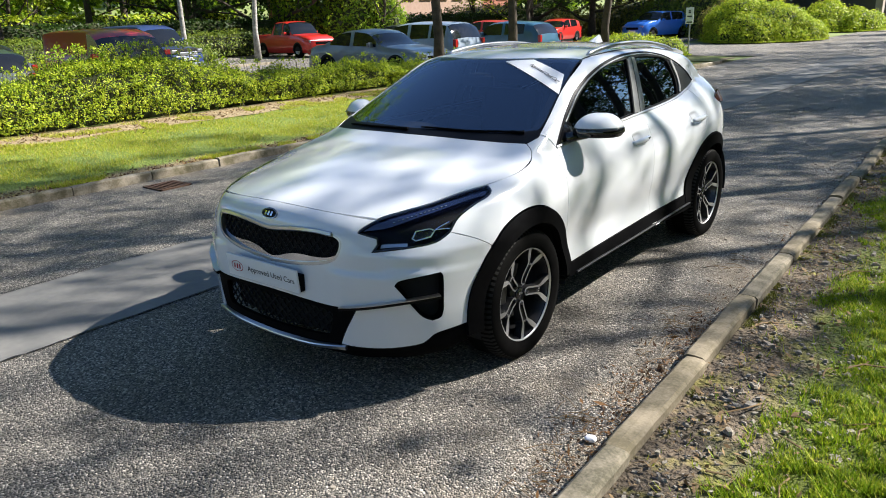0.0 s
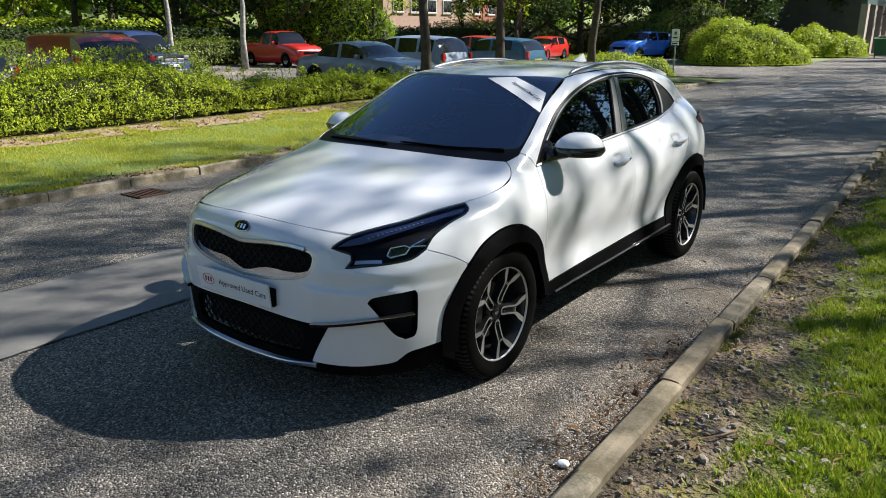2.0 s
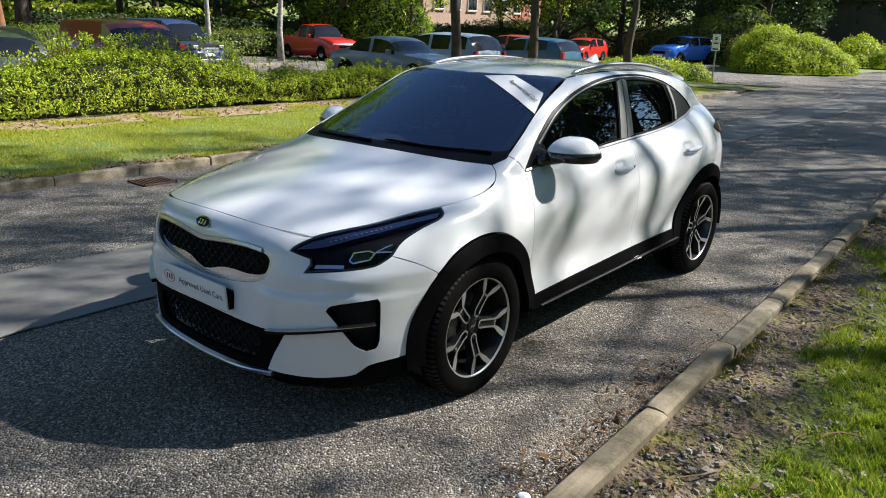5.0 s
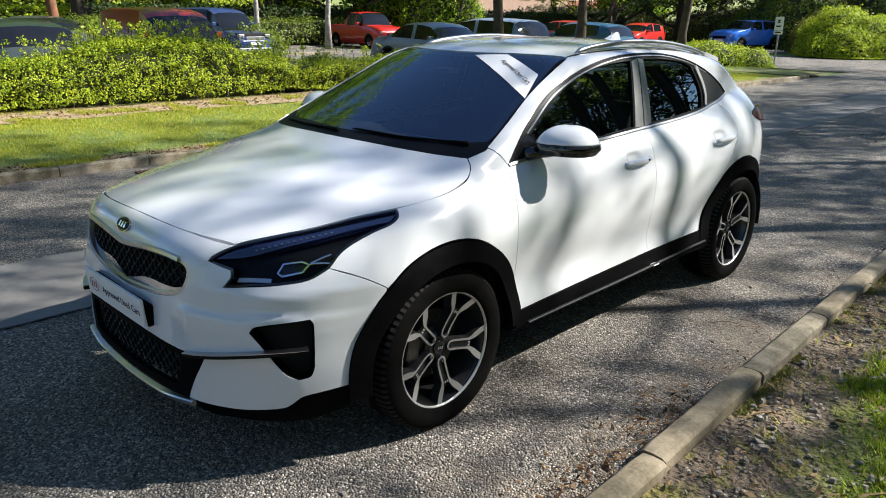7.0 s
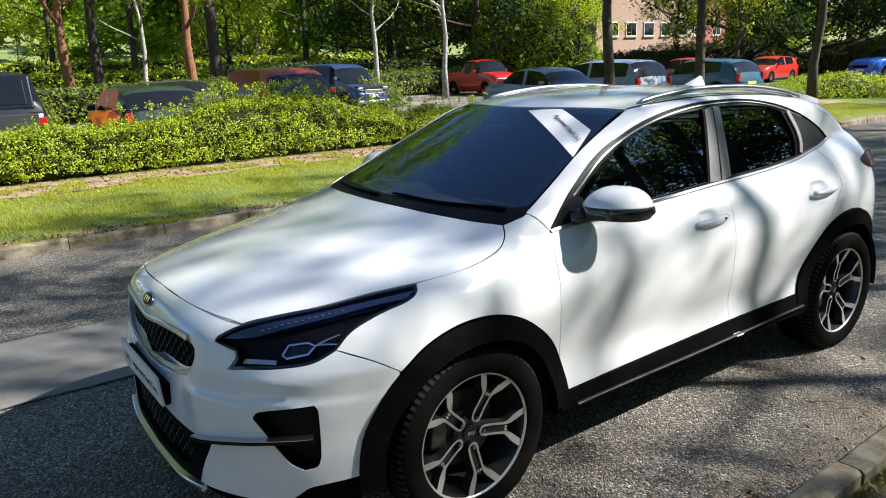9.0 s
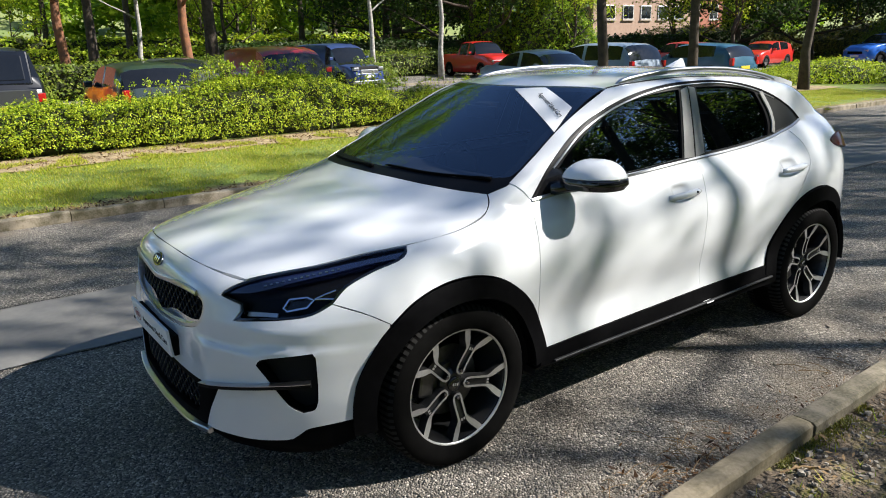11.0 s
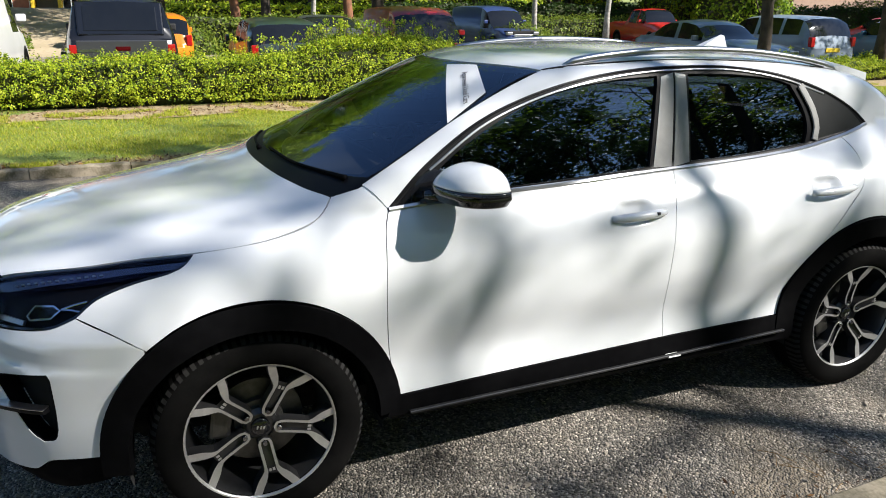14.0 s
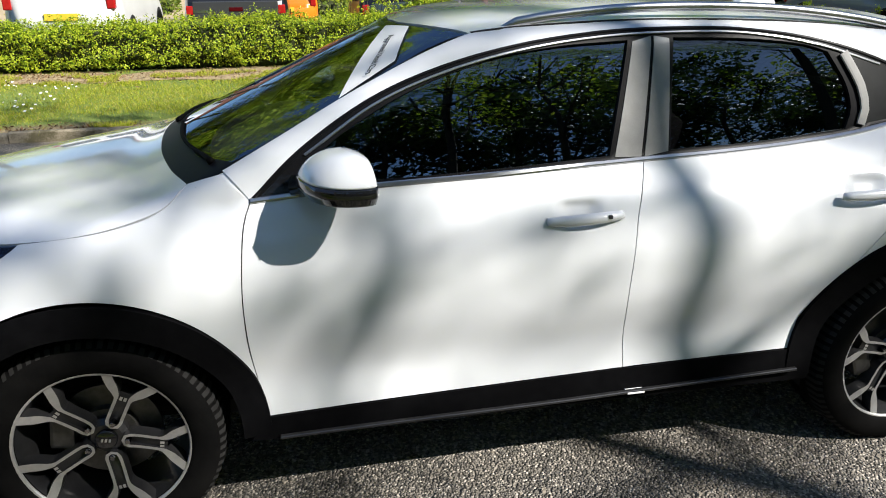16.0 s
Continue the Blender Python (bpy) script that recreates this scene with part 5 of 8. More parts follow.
def inset(loop, d):
    """The loop moved inwards by d."""
    n = len(loop)
    area = sum(loop[i][0] * loop[(i + 1) % n][1] - loop[(i + 1) % n][0] * loop[i][1] for i in range(n))
    out = []
    for i in range(n):
        a, b, c = Vector(loop[i - 1]), Vector(loop[i]), Vector(loop[(i + 1) % n])
        t = ((b - a).normalized() + (c - b).normalized())
        t = t.normalized() if t.length > 1e-6 else (c - b).normalized()
        nrm = Vector((-t.y, t.x)) * (1 if area > 0 else -1)
        out.append(tuple(b + nrm * d))
    return out


def sheet(name, chart, loops, material, parent, label="", lift=0.0, flange=0.022, grid=0.035, thick=0.0, warp=None, fine=()):
    """A body panel: the area inside the first loop less the others, laid on the skin and lifted off it, its edges turned in."""
    from mathutils.geometry import delaunay_2d_cdt
    pts, edges = [], []
    for loop in loops:
        k, n = len(pts), len(loop)
        pts += [Vector(q) for q in loop]
        edges += [(k + i, k + (i + 1) % n) for i in range(n)]
    rim = np.array([tuple(q) for q in pts])
    lo, hi = rim.min(0), rim.max(0)
    spots = [(grid, lo, hi)] + [(g, np.array(c) - r, np.array(c) + r) for g, c, r in fine]
    for g, a, b in spots:
        gx, gy = np.meshgrid(np.arange(a[0] + g / 2, b[0], g), np.arange(a[1] + g / 2, b[1], g * 0.87))
        gx = gx + (np.arange(gx.shape[0]) % 2)[:, None] * g / 2
        q = np.stack([gx.ravel(), gy.ravel()], 1)
        if len(q):
            near = np.min(np.linalg.norm(q[:, None, :] - rim[None, :, :], axis=2), axis=1)
            pts += [Vector(v) for v in q[near > g * 0.45]]
    vs, _, fs, *_ = delaunay_2d_cdt(pts, edges, [], 0, 1e-5)
    uv = np.array([tuple(v) for v in vs])
    tri = np.array([f[:3] for f in fs])
    mid, odd = uv[tri].mean(1), np.zeros(len(fs), bool)
    for loop in loops:
        a = np.array(loop)
        b = np.roll(a, -1, axis=0)
        for (x1, y1), (x2, y2) in zip(a, b):
            if y1 != y2:
                odd ^= ((y1 > mid[:, 1]) != (y2 > mid[:, 1])) & (mid[:, 0] < (x2 - x1) * (mid[:, 1] - y1) / (y2 - y1) + x1)
    fs = [f for f, o in zip(fs, odd) if o]
    origin, way = chart.rays(uv)
    p = shoot(origin, way)
    nrm = skin_normal(p)
    p = p + nrm * (lift if warp is None else warp(p, lift)[:, None])
    verts, faces, normals = [tuple(v) for v in p], [], [tuple(v) for v in nrm]
    for f in fs:
        a, b, c = (p[i] for i in f[:3])
        out = np.dot(np.cross(b - a, c - a), nrm[f[0]]) > 0
        faces.append(tuple(f) if out else tuple(reversed(f)))
    front = len(faces)
    if flange:
        count = {}
        for f in faces:
            for i in range(len(f)):
                a, b = f[i], f[(i + 1) % len(f)]
                key = (min(a, b), max(a, b))
                count[key] = None if key in count else (a, b)
        for a, b in [e for e in count.values() if e]:
            k = len(verts)
            side = np.cross(p[b] - p[a], nrm[a])
            side = side / max(np.linalg.norm(side), 1e-9)
            for q in (p[a], p[b], p[b] - nrm[b] * flange, p[a] - nrm[a] * flange):
                verts.append(tuple(q))
                normals.append(tuple(side))
            faces.append((k, k + 3, k + 2, k + 1))
    me = bpy.data.meshes.new(name)
    me.from_pydata(verts, [], faces)
    me.polygons.foreach_set("use_smooth", [True] * len(faces))
    me.normals_split_custom_set_from_vertices(normals)
    me.materials.append(M[material])
    ob = new(name, me)
    ob.parent = parent
    if label:
        ob["label"] = label
    return ob


def mirrored(ob):
    """The same part on the car's other flank."""
    me = ob.data.copy()
    keep = [tuple(n.vector) for n in me.corner_normals]
    co = np.empty(len(me.vertices) * 3, np.float32)
    me.vertices.foreach_get("co", co)
    co = co.reshape(-1, 3) * np.array((-1, 1, 1), np.float32)
    faces = [tuple(reversed(f.vertices)) for f in me.polygons]
    vn = {}
    for f in me.polygons:
        for li in f.loop_indices:
            vn[me.loops[li].vertex_index] = keep[li]
    other = bpy.data.meshes.new(me.name)
    other.from_pydata([tuple(v) for v in co], [], faces)
    smooth = bool(len(me.polygons) and me.polygons[0].use_smooth)
    other.polygons.foreach_set("use_smooth", [smooth] * len(faces))
    if smooth:
        other.normals_split_custom_set_from_vertices([(-n[0], n[1], n[2]) for n in (vn.get(i, (0, 0, 1)) for i in range(len(other.vertices)))])
    for m in me.materials:
        other.materials.append(m)
    bpy.data.meshes.remove(me)
    twin = new(ob.name.split(".")[0], other)
    twin.parent = ob.parent
    twin.matrix_basis = Matrix.Diagonal((-1, 1, 1, 1)) @ ob.matrix_basis @ Matrix.Diagonal((-1, 1, 1, 1))
    if "label" in ob:
        twin["label"] = ob["label"]
    for child in ob.children:
        mirrored(child).parent = twin
    return twin


def on_skin(chart, points, lift=0.0, step=0.03):
    """A smooth line of points laid on the skin."""
    uv = spline([chart.flat(p) for p in points], step)
    p = shoot(*chart.rays(uv))
    return p + skin_normal(p) * lift


def beading(name, chart, points, material, parent, wide, proud, label="", lift=0.0):
    """A moulded strip along a line on the skin."""
    p = on_skin(chart, points, lift)
    n = skin_normal(p)
    t = np.gradient(p, axis=0)
    w = np.cross(n, t)
    w /= np.linalg.norm(w, axis=1, keepdims=True)
    rows = [p - w * wide / 2 - n * 0.004, p - w * wide / 2 + n * proud * 0.7, p - w * wide * 0.3 + n * proud, p + w * wide * 0.3 + n * proud, p + w * wide / 2 + n * proud * 0.7, p + w * wide / 2 - n * 0.004]
    k = len(rows)
    verts = [tuple(r[i]) for i in range(len(p)) for r in rows]
    faces = [(i * k + j, i * k + (j + 1) % k, (i + 1) * k + (j + 1) % k, (i + 1) * k + j) for i in range(len(p) - 1) for j in range(k)]
    faces += [tuple(range(k)), tuple(reversed(range((len(p) - 1) * k, len(p) * k)))]
    bm = bmesh.new()
    bv = [bm.verts.new(v) for v in verts]
    for f in faces:
        bm.faces.new([bv[i] for i in f])
    return part(name, bm, material, parent, label)


def flip(points):
    return [(-x, y, z) for x, y, z in reversed(points)]


car = thing("crossover_car", "white crossover car parked on the road, clean, with black cladding", "car")

# outlines shared by neighbouring panels
NOSE_SEAM = [(0, -.812, .884), (.257, -.800, .876), (.42, -.765, .863), (.556, -.710, .847)]
LAMP_TOP = [(.556, -.710, .847), (.615, -.585, .871), (.665, -.470, .886), (.712, -.310, .907), (.770, -.150, .925)]
LAMP_LOW = [(.770, -.150, .925), (.812, -.178, .907), (.824, -.225, .888), (.812, -.326, .864), (.802, -.43, .826), (.806, -.495, .777)]
LAMP_BASE = [(.806, -.495, .777), (.785, -.57, .745), (.725, -.652, .731), (.65, -.72, .722), (.576, -.778, .714)]
LAMP_NOSE = [(.576, -.778, .714), (.592, -.752, .75), (.586, -.748, .772)]
LAMP_BEAK = [(.586, -.748, .772), (.55, -.772, .785), (.512, -.792, .799), (.53, -.75, .825), (.556, -.710, .847)]
BONNET_SIDE = [(.770, -.150, .925), (.808, -.03, .945), (.818, .081, .959), (.800, .198, .985), (.766, .262, 1.02), (.712, .30, 1.053)]
SEAM_ARCH = [(.806, -.495, .777), (.870, -.40, .735), (.907, -.32, .688)]
DOOR_FRONT = [(.790, .474, 1.013), (.830, .452, .955), (.882, .438, .842), (.895, .432, .71), (.880, .440, .556), (.888, .468, .372)]
DOOR_MID = [(.744, 1.668, 1.058), (.80, 1.636, .97), (.865, 1.610, .883), (.887, 1.594, .707), (.880, 1.593, .55), (.878, 1.598, .402)]
DOOR_LOW = [(.888, .468, .372), (.88, 1.0, .386), (.878, 1.598, .402)]
DOOR_LOW_REAR = [(.878, 1.598, .402), (.88, 1.95, .408), (.888, 2.235, .413)]
REAR_ARCH_DOOR = [(.888, 2.235, .413)] + arch(2.65, .472, 160, 128, 6)
DOOR_REAR = [REAR_ARCH_DOOR[-1], (.905, 2.49, .86), (.86, 2.60, .96), (.74, 2.635, 1.06), (.69, 2.62, 1.128)]
BELT_FRONT = [(.790, .474, 1.013), (.778, .80, 1.033), (.765, 1.2, 1.043), (.744, 1.668, 1.058)]
BELT_REAR = [(.744, 1.668, 1.058), (.73, 1.95, 1.066), (.712, 2.2, 1.078), (.70, 2.42, 1.097), (.69, 2.62, 1.128)]
BELT_TIP = [(.69, 2.62, 1.128), (.672, 2.75, 1.157), (.664, 2.80, 1.172)]
TRIM_TOP = [(.790, .474, 1.013), (.75, .62, 1.142), (.702, .828, 1.268), (.676, 1.04, 1.349), (.65, 1.266, 1.40), (.626, 1.51, 1.429), (.612, 1.737, 1.438), (.603, 2.02, 1.431), (.613, 2.30, 1.392), (.633, 2.53, 1.325), (.655, 2.70, 1.245), (.664, 2.80, 1.172)]
SCREEN_SIDE = [(.712, .30, 1.053), (.735, .40, 1.092), (.697, .56, 1.172), (.648, .77, 1.28), (.615, .96, 1.367), (.584, 1.143, 1.436)]
ROOF_SIDE = [(.584, 1.143, 1.436), (.568, 1.35, 1.475), (.556, 1.7, 1.49), (.548, 2.1, 1.48), (.538, 2.5, 1.447), (.53, 2.85, 1.39)]
ROOF_FRONT = [(.584, 1.143, 1.436), (.40, 1.05, 1.45), (.2, .985, 1.455), (0, .965, 1.455)]
SCREEN_BASE = [(.712, .30, 1.053), (.55, .232, 1.06), (.31, .172, 1.07), (0, .145, 1.075)]

# dark inner shell behind the seams
core = sheet("inner_shell", SIDE, [outline(SIDE, [[(.8, -.46, .40), (.8, -.46, .72)], [(.8, -.46, .72), (.8, -.1, .86), (.8, .4, .97)], [(.8, .4, .97), (.8, 2.6, 1.05)], [(.8, 2.6, 1.05), (.8, 3.2, 1.05)], [(.8, 3.2, 1.05), (.8, 3.2, .36)],
             [(.8, 3.2, .36)] + arch(2.65, .478, 2, 172), [(.8, 2.17, .36), (.8, .49, .36)], arch(0, .488, 4, 176), [(.8, -.49, .36), (.8, -.46, .40)]])], "void", car, lift=-0.03, flange=0, grid=0.08)
mirrored(core)
sheet("bonnet_liner", PLAN, [outline(PLAN, [[(-.55, -.73, 0), (0, -.82, 0), (.55, -.73, 0)], [(.55, -.73, 0), (.78, -.1, 0), (.78, .25, 0)], [(.78, .25, 0), (0, .15, 0), (-.78, .25, 0)], [(-.78, .25, 0), (-.78, -.1, 0), (-.55, -.73, 0)]])], "void", car, lift=-0.03, flange=0, grid=0.08)

# panels
bonnet = sheet("bonnet", PLAN, [inset(outline(PLAN, [flip(NOSE_SEAM) + NOSE_SEAM[1:], LAMP_TOP, BONNET_SIDE, SCREEN_BASE + flip(SCREEN_BASE)[1:], flip(BONNET_SIDE), flip(LAMP_TOP)]), 0.003)], "paint", car)
wing = sheet("front_wing", WING, [inset(outline(WING, [BONNET_SIDE, [(.712, .30, 1.053), (.738, .395, 1.082)], [(.738, .395, 1.082), (.790, .474, 1.013)], DOOR_FRONT, [(.888, .468, .372)] + arch(0, .477, 6, 130), arch(0, .477, 130, 131, 1)[1:] + [(.907, -.32, .688)], SEAM_ARCH[::-1], LAMP_LOW[::-1]]), 0.0015)], "paint", car)
mirrored(wing)
mirrored(sheet("wing_joint", WING, [outline(WING, [[(.712, .32, 1.05), (.737, .412, 1.092)], [(.737, .412, 1.092), (.796, .487, 1.02)], [(.796, .487, 1.02), (.80, .45, 1.0)], [(.80, .45, 1.0), (.712, .32, 1.05)]])], "paint", car, lift=-0.004, flange=0))
door = sheet("front_door", SIDE, [inset(outline(SIDE, [DOOR_FRONT, DOOR_LOW, DOOR_MID[::-1], BELT_FRONT[::-1]]), 0.0015)], "paint", car, fine=[(.008, SIDE.flat((0, 1.43, .925)), (.13, .07))])
rear_door = sheet("rear_door", SIDE, [inset(outline(SIDE, [DOOR_MID, DOOR_LOW_REAR, REAR_ARCH_DOOR, DOOR_REAR, BELT_REAR[::-1]]), 0.0015)], "paint", car, fine=[(.008, SIDE.flat((0, 2.40, .948)), (.13, .07))])
TAIL_TOP = [(.53, 2.85, 1.39), (.56, 2.97, 1.31), (.62, 3.06, 1.18), (.69, 3.11, 1.055)]
LAMP_TAIL = [(.69, 3.11, 1.055), (.745, 3.00, 1.052), (.79, 2.92, 1.035), (.825, 2.97, 1.004), (.79, 3.14, .98)]
quarter = sheet("rear_quarter", HIGH_SIDE, [inset(outline(HIGH_SIDE, [TRIM_TOP, BELT_TIP[::-1], DOOR_REAR[::-1], arch(2.65, .472, 128, 4, 14), [arch(2.65, .472, 128, 4, 14)[-1], (.86, 3.18, .40)], [(.86, 3.18, .40), (.85, 3.20, .7), (.80, 3.16, .98)], LAMP_TAIL[::-1], TAIL_TOP[::-1], ROOF_SIDE[::-1], SCREEN_SIDE[1:][::-1], [(.735, .40, 1.092), (.790, .474, 1.013)]]), 0.0015)], "paint", car)
mirrored(quarter)
roof = sheet("roof", PLAN, [inset(outline(PLAN, [[(0, .965, 1.455)] + ROOF_FRONT[::-1][1:], ROOF_SIDE, [(.53, 2.85, 1.39), (.51, 2.97, 1.37)], [(.51, 2.97, 1.37), (.3, 3.03, 1.37), (0, 3.05, 1.37), (-.3, 3.03, 1.37), (-.51, 2.97, 1.37)], [(-.51, 2.97, 1.37), (-.53, 2.85, 1.39)], flip(ROOF_SIDE), flip(ROOF_FRONT[::-1])[:]]), 0.003)], "paint", car)

# nose: bumper skin with openings
GRILLE = [(0, -.87, .775), (.10, -.87, .784), (.20, -.87, .795), (.32, -.86, .799), (.41, -.845, .79), (.447, -.838, .765), (.452, -.84, .73), (.437, -.852, .69), (.40, -.862, .66), (.30, -.872, .632), (.15, -.882, .612), (0, -.889, .603)]
LOWER_IN = [(0, -.89, .462), (.20, -.89, .458), (.40, -.872, .452), (.525, -.83, .458)]
LOWER_SLANT = [(.525, -.83, .458), (.478, -.865, .36), (.44, -.875, .272)]
CHIN = [(.44, -.875, .272), (.58, -.80, .258), (.70, -.72, .268), (.768, -.666, .284), (.80, -.63, .32), (.83, -.575, .333), (.876, -.476, .345)]
FRONT_ARCH = [(.876, -.476, .345)] + arch(0, .477, 172, 132, 8)[1:] + [(.907, -.32, .688)]
bumper_half = [NOSE_SEAM, LAMP_BEAK[::-1], LAMP_NOSE[::-1], LAMP_BASE[::-1], SEAM_ARCH, FRONT_ARCH[::-1], CHIN[::-1], LOWER_SLANT[::-1], LOWER_IN[::-1]]
bumper_runs = bumper_half + [flip(r) for r in bumper_half[::-1]]
grille_loop = outline(FAN, [GRILLE, flip(GRILLE)], 0.012)
FOG = [[(.672, -.737, .563), (.685, -.728, .585), (.72, -.70, .597)], [(.72, -.70, .597), (.77, -.65, .607), (.815, -.588, .616)], [(.815, -.588, .616), (.822, -.58, .60), (.824, -.58, .52), (.826, -.585, .435)], [(.826, -.585, .435), (.82, -.598, .40), (.795, -.632, .388)], [(.795, -.632, .388), (.765, -.665, .41), (.735, -.693, .46), (.70, -.718, .52), (.672, -.737, .563)]]
fog_loop = outline(FAN, FOG, 0.012)
bumper = sheet("front_bumper", FAN, [inset(outline(FAN, bumper_runs), 0.0015), grille_loop, fog_loop, [(-u, v) for u, v in reversed(fog_loop)]], "paint", car, grid=0.028)

# upper grille: dark mesh in a bright surround
sheet("grille_back", FAN, [inset(grille_loop, -0.004)], "void", car, lift=-0.055, flange=0, grid=0.05)
SURROUND_IN = inset(grille_loop, 0.014)
sheet("grille_surround", FAN, [inset(grille_loop, 0.001), SURROUND_IN], "satin", car, "satin silver grille surround", lift=-0.004, flange=0.05, grid=0.03)
WING_IN = [(0, -.88, .627), (.05, -.88, .636), (.12, -.878, .656), (.19, -.872, .664), (.28, -.865, .664), (.36, -.858, .671), (.42, -.848, .694), (.446, -.842, .735)]
WING_OUT = [(.446, -.842, .735), (.436, -.850, .694), (.395, -.860, .667), (.30, -.871, .640), (.15, -.881, .620), (0, -.887, .611)]
low_bar = outline(FAN, [WING_IN, WING_OUT, flip(WING_OUT), flip(WING_IN)], 0.012)
sheet("grille_wing", FAN, [low_bar], "chrome_smoke", car, "satin silver wing along the grille foot", lift=-0.010, flange=0.03, grid=0.03, warp=lambda p, l: l - 0.35 * np.clip(p[:, 2] - .615, 0, .1) * .6)
BROW = [(0, -.875, .772), (.10, -.873, .781), (.20, -.87, .792), (.32, -.86, .796), (.40, -.848, .789)]
beading("grille_brow", FAN, flip(BROW) + BROW[1:], "satin", car, 0.022, 0.010, "satin silver edge over the grille", lift=-0.002)


def lattice(name, chart, loop, parent, pitch, rise, material, lift):
    """A dark grille of interlocking wavy bars inside a loop."""
    from mathutils.geometry import intersect_line_line_2d
    uv = np.array(loop)
    lo, hi = uv.min(0), uv.max(0)
    pieces, v, row = [], lo[1] + rise / 2, 0

    def inside(q):
        hit = False
        for (x1, y1), (x2, y2) in zip(loop, loop[1:] + loop[:1]):
            if (y1 > q[1]) != (y2 > q[1]) and q[0] < (x2 - x1) * (q[1] - y1) / (y2 - y1) + x1:
                hit = not hit
        return hit
    while v < hi[1]:
        line, u, k = [], lo[0], 0
        while u < hi[0] + pitch:
            line.append((u, v + rise * 0.34 * (1 if (k + row) % 2 else -1)))
            line.append((u + pitch * 0.28, v + rise * 0.34 * (1 if (k + row) % 2 else -1)))
            u, k = u + pitch * 0.5, k + 1
        runs, run = [], []
        for q in line:
            if inside(q):
                run.append(q)
            else:
                if len(run) > 1:
                    runs.append(run)
                run = []
        if len(run) > 1:
            runs.append(run)
        for r in runs:
            p = shoot(*chart.rays(r))
            p = p + skin_normal(p) * lift
            pieces.append(tube([tuple(a) for a in p], rise * 0.2, 5))
        v, row = v + rise, row + 1
    return part(name, merged(*pieces), material, parent, smooth=True)


lattice("grille_mesh", FAN, SURROUND_IN, car, 0.05, 0.024, "mesh_black", -0.030)

# lower intake, black apron and silver lip
APRON = [LOWER_IN, LOWER_SLANT]
apron_loop = outline(FAN, APRON + [[(.44, -.875, .272), (.25, -.895, .255), (0, -.90, .25)], [(0, -.90, .25), (-.25, -.895, .255), (-.44, -.875, .272)]] + [flip(r) for r in APRON[::-1]])
intake_loop = outline(FAN, [[(-.345, -.87, .43), (0, -.885, .432), (.345, -.87, .43)], [(.345, -.87, .43), (.40, -.87, .41), (.385, -.875, .32)], [(.385, -.875, .32), (.33, -.88, .295), (0, -.9, .285), (-.33, -.88, .295), (-.385, -.875, .32)], [(-.385, -.875, .32), (-.40, -.87, .41), (-.345, -.87, .43)]], 0.014)
sheet("lower_apron", FAN, [inset(apron_loop, 0.002), intake_loop], "clad", car, "dark textured lower apron", lift=-0.004)
sheet("intake_back", FAN, [inset(intake_loop, -0.01)], "void", car, lift=-0.07, flange=0, grid=0.06)
lattice("intake_mesh", FAN, intake_loop, car, 0.052, 0.024, "mesh_black", -0.026)
LIP = [(-.47, -.875, .262), (-.25, -.90, .243), (0, -.905, .236), (.25, -.90, .243), (.47, -.875, .262)]
beading("front_lip", FAN, LIP, "satin", car, 0.022, 0.018, "satin silver lip under the bumper")
under = outline(FAN, [[(-.86, -.48, .34), (-.80, -.63, .315), (-.765, -.668, .278), (-.58, -.80, .252), (-.44, -.875, .262), (-.25, -.9, .24), (0, -.905, .23), (.25, -.9, .24), (.44, -.875, .262), (.58, -.80, .252), (.765, -.668, .278), (.80, -.63, .315), (.86, -.48, .34)],
                      [(.86, -.48, .34), (.85, -.455, .25)], [(.85, -.455, .25), (.76, -.6, .20), (.5, -.78, .175), (0, -.85, .17), (-.5, -.78, .175), (-.76, -.6, .20), (-.85, -.455, .25)], [(-.85, -.455, .25), (-.86, -.48, .34)]])
sheet("chin_cladding", FAN, [under], "clad", car, "black chin cladding", lift=-0.012, flange=0.03)

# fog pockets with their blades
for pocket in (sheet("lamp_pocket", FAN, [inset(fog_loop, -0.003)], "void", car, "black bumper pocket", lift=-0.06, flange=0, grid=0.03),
               sheet("pocket_wall", FAN, [inset(fog_loop, -0.001), inset(fog_loop, 0.004)], "clad", car, "black bumper pocket wall", lift=-0.002, flange=0.05, grid=0.03)):
    mirrored(pocket)
BLADE = [(.455, -.868, .452), (.55, -.822, .462), (.66, -.745, .480), (.74, -.685, .494), (.812, -.60, .503)]
mirrored(beading("bumper_blade", FAN, BLADE, "mesh_black", car, 0.016, 0.024, "glossy black blade across the bumper pocket"))
mirrored(beading("blade_edge", FAN, [(x, y, z + 0.010) for x, y, z in BLADE], "satin", car, 0.004, 0.026, "thin satin edge of the bumper blade"))

# headlamps
lamp_loop = outline(LAMP, [LAMP_TOP, LAMP_LOW, LAMP_BASE, LAMP_NOSE, LAMP_BEAK], 0.014)
headlamp = sheet("headlamp", LAMP, [inset(lamp_loop, 0.001)], "lamp_black", car, "dark headlamp with chrome-edged projector", lift=-0.045, flange=0, grid=0.03)
sheet("bezel", LAMP, [inset(lamp_loop, 0.001), inset(lamp_loop, 0.008)], "gloss", headlamp, lift=-0.003, flange=0.045)
brow = outline(LAMP, [[(.53, -.775, .806), (.562, -.70, .836), (.625, -.575, .862), (.675, -.46, .876), (.735, -.30, .896), (.785, -.168, .915)], [(.785, -.168, .915), (.80, -.21, .897)], [(.80, -.21, .897), (.758, -.31, .882), (.712, -.44, .858), (.668, -.55, .836), (.60, -.68, .806), (.53, -.775, .806)]], 0.015)
sheet("brow", LAMP, [brow], "brow_sky_tint", headlamp, "dark brow over the lamp", lift=-0.012, flange=0.02, grid=0.03)
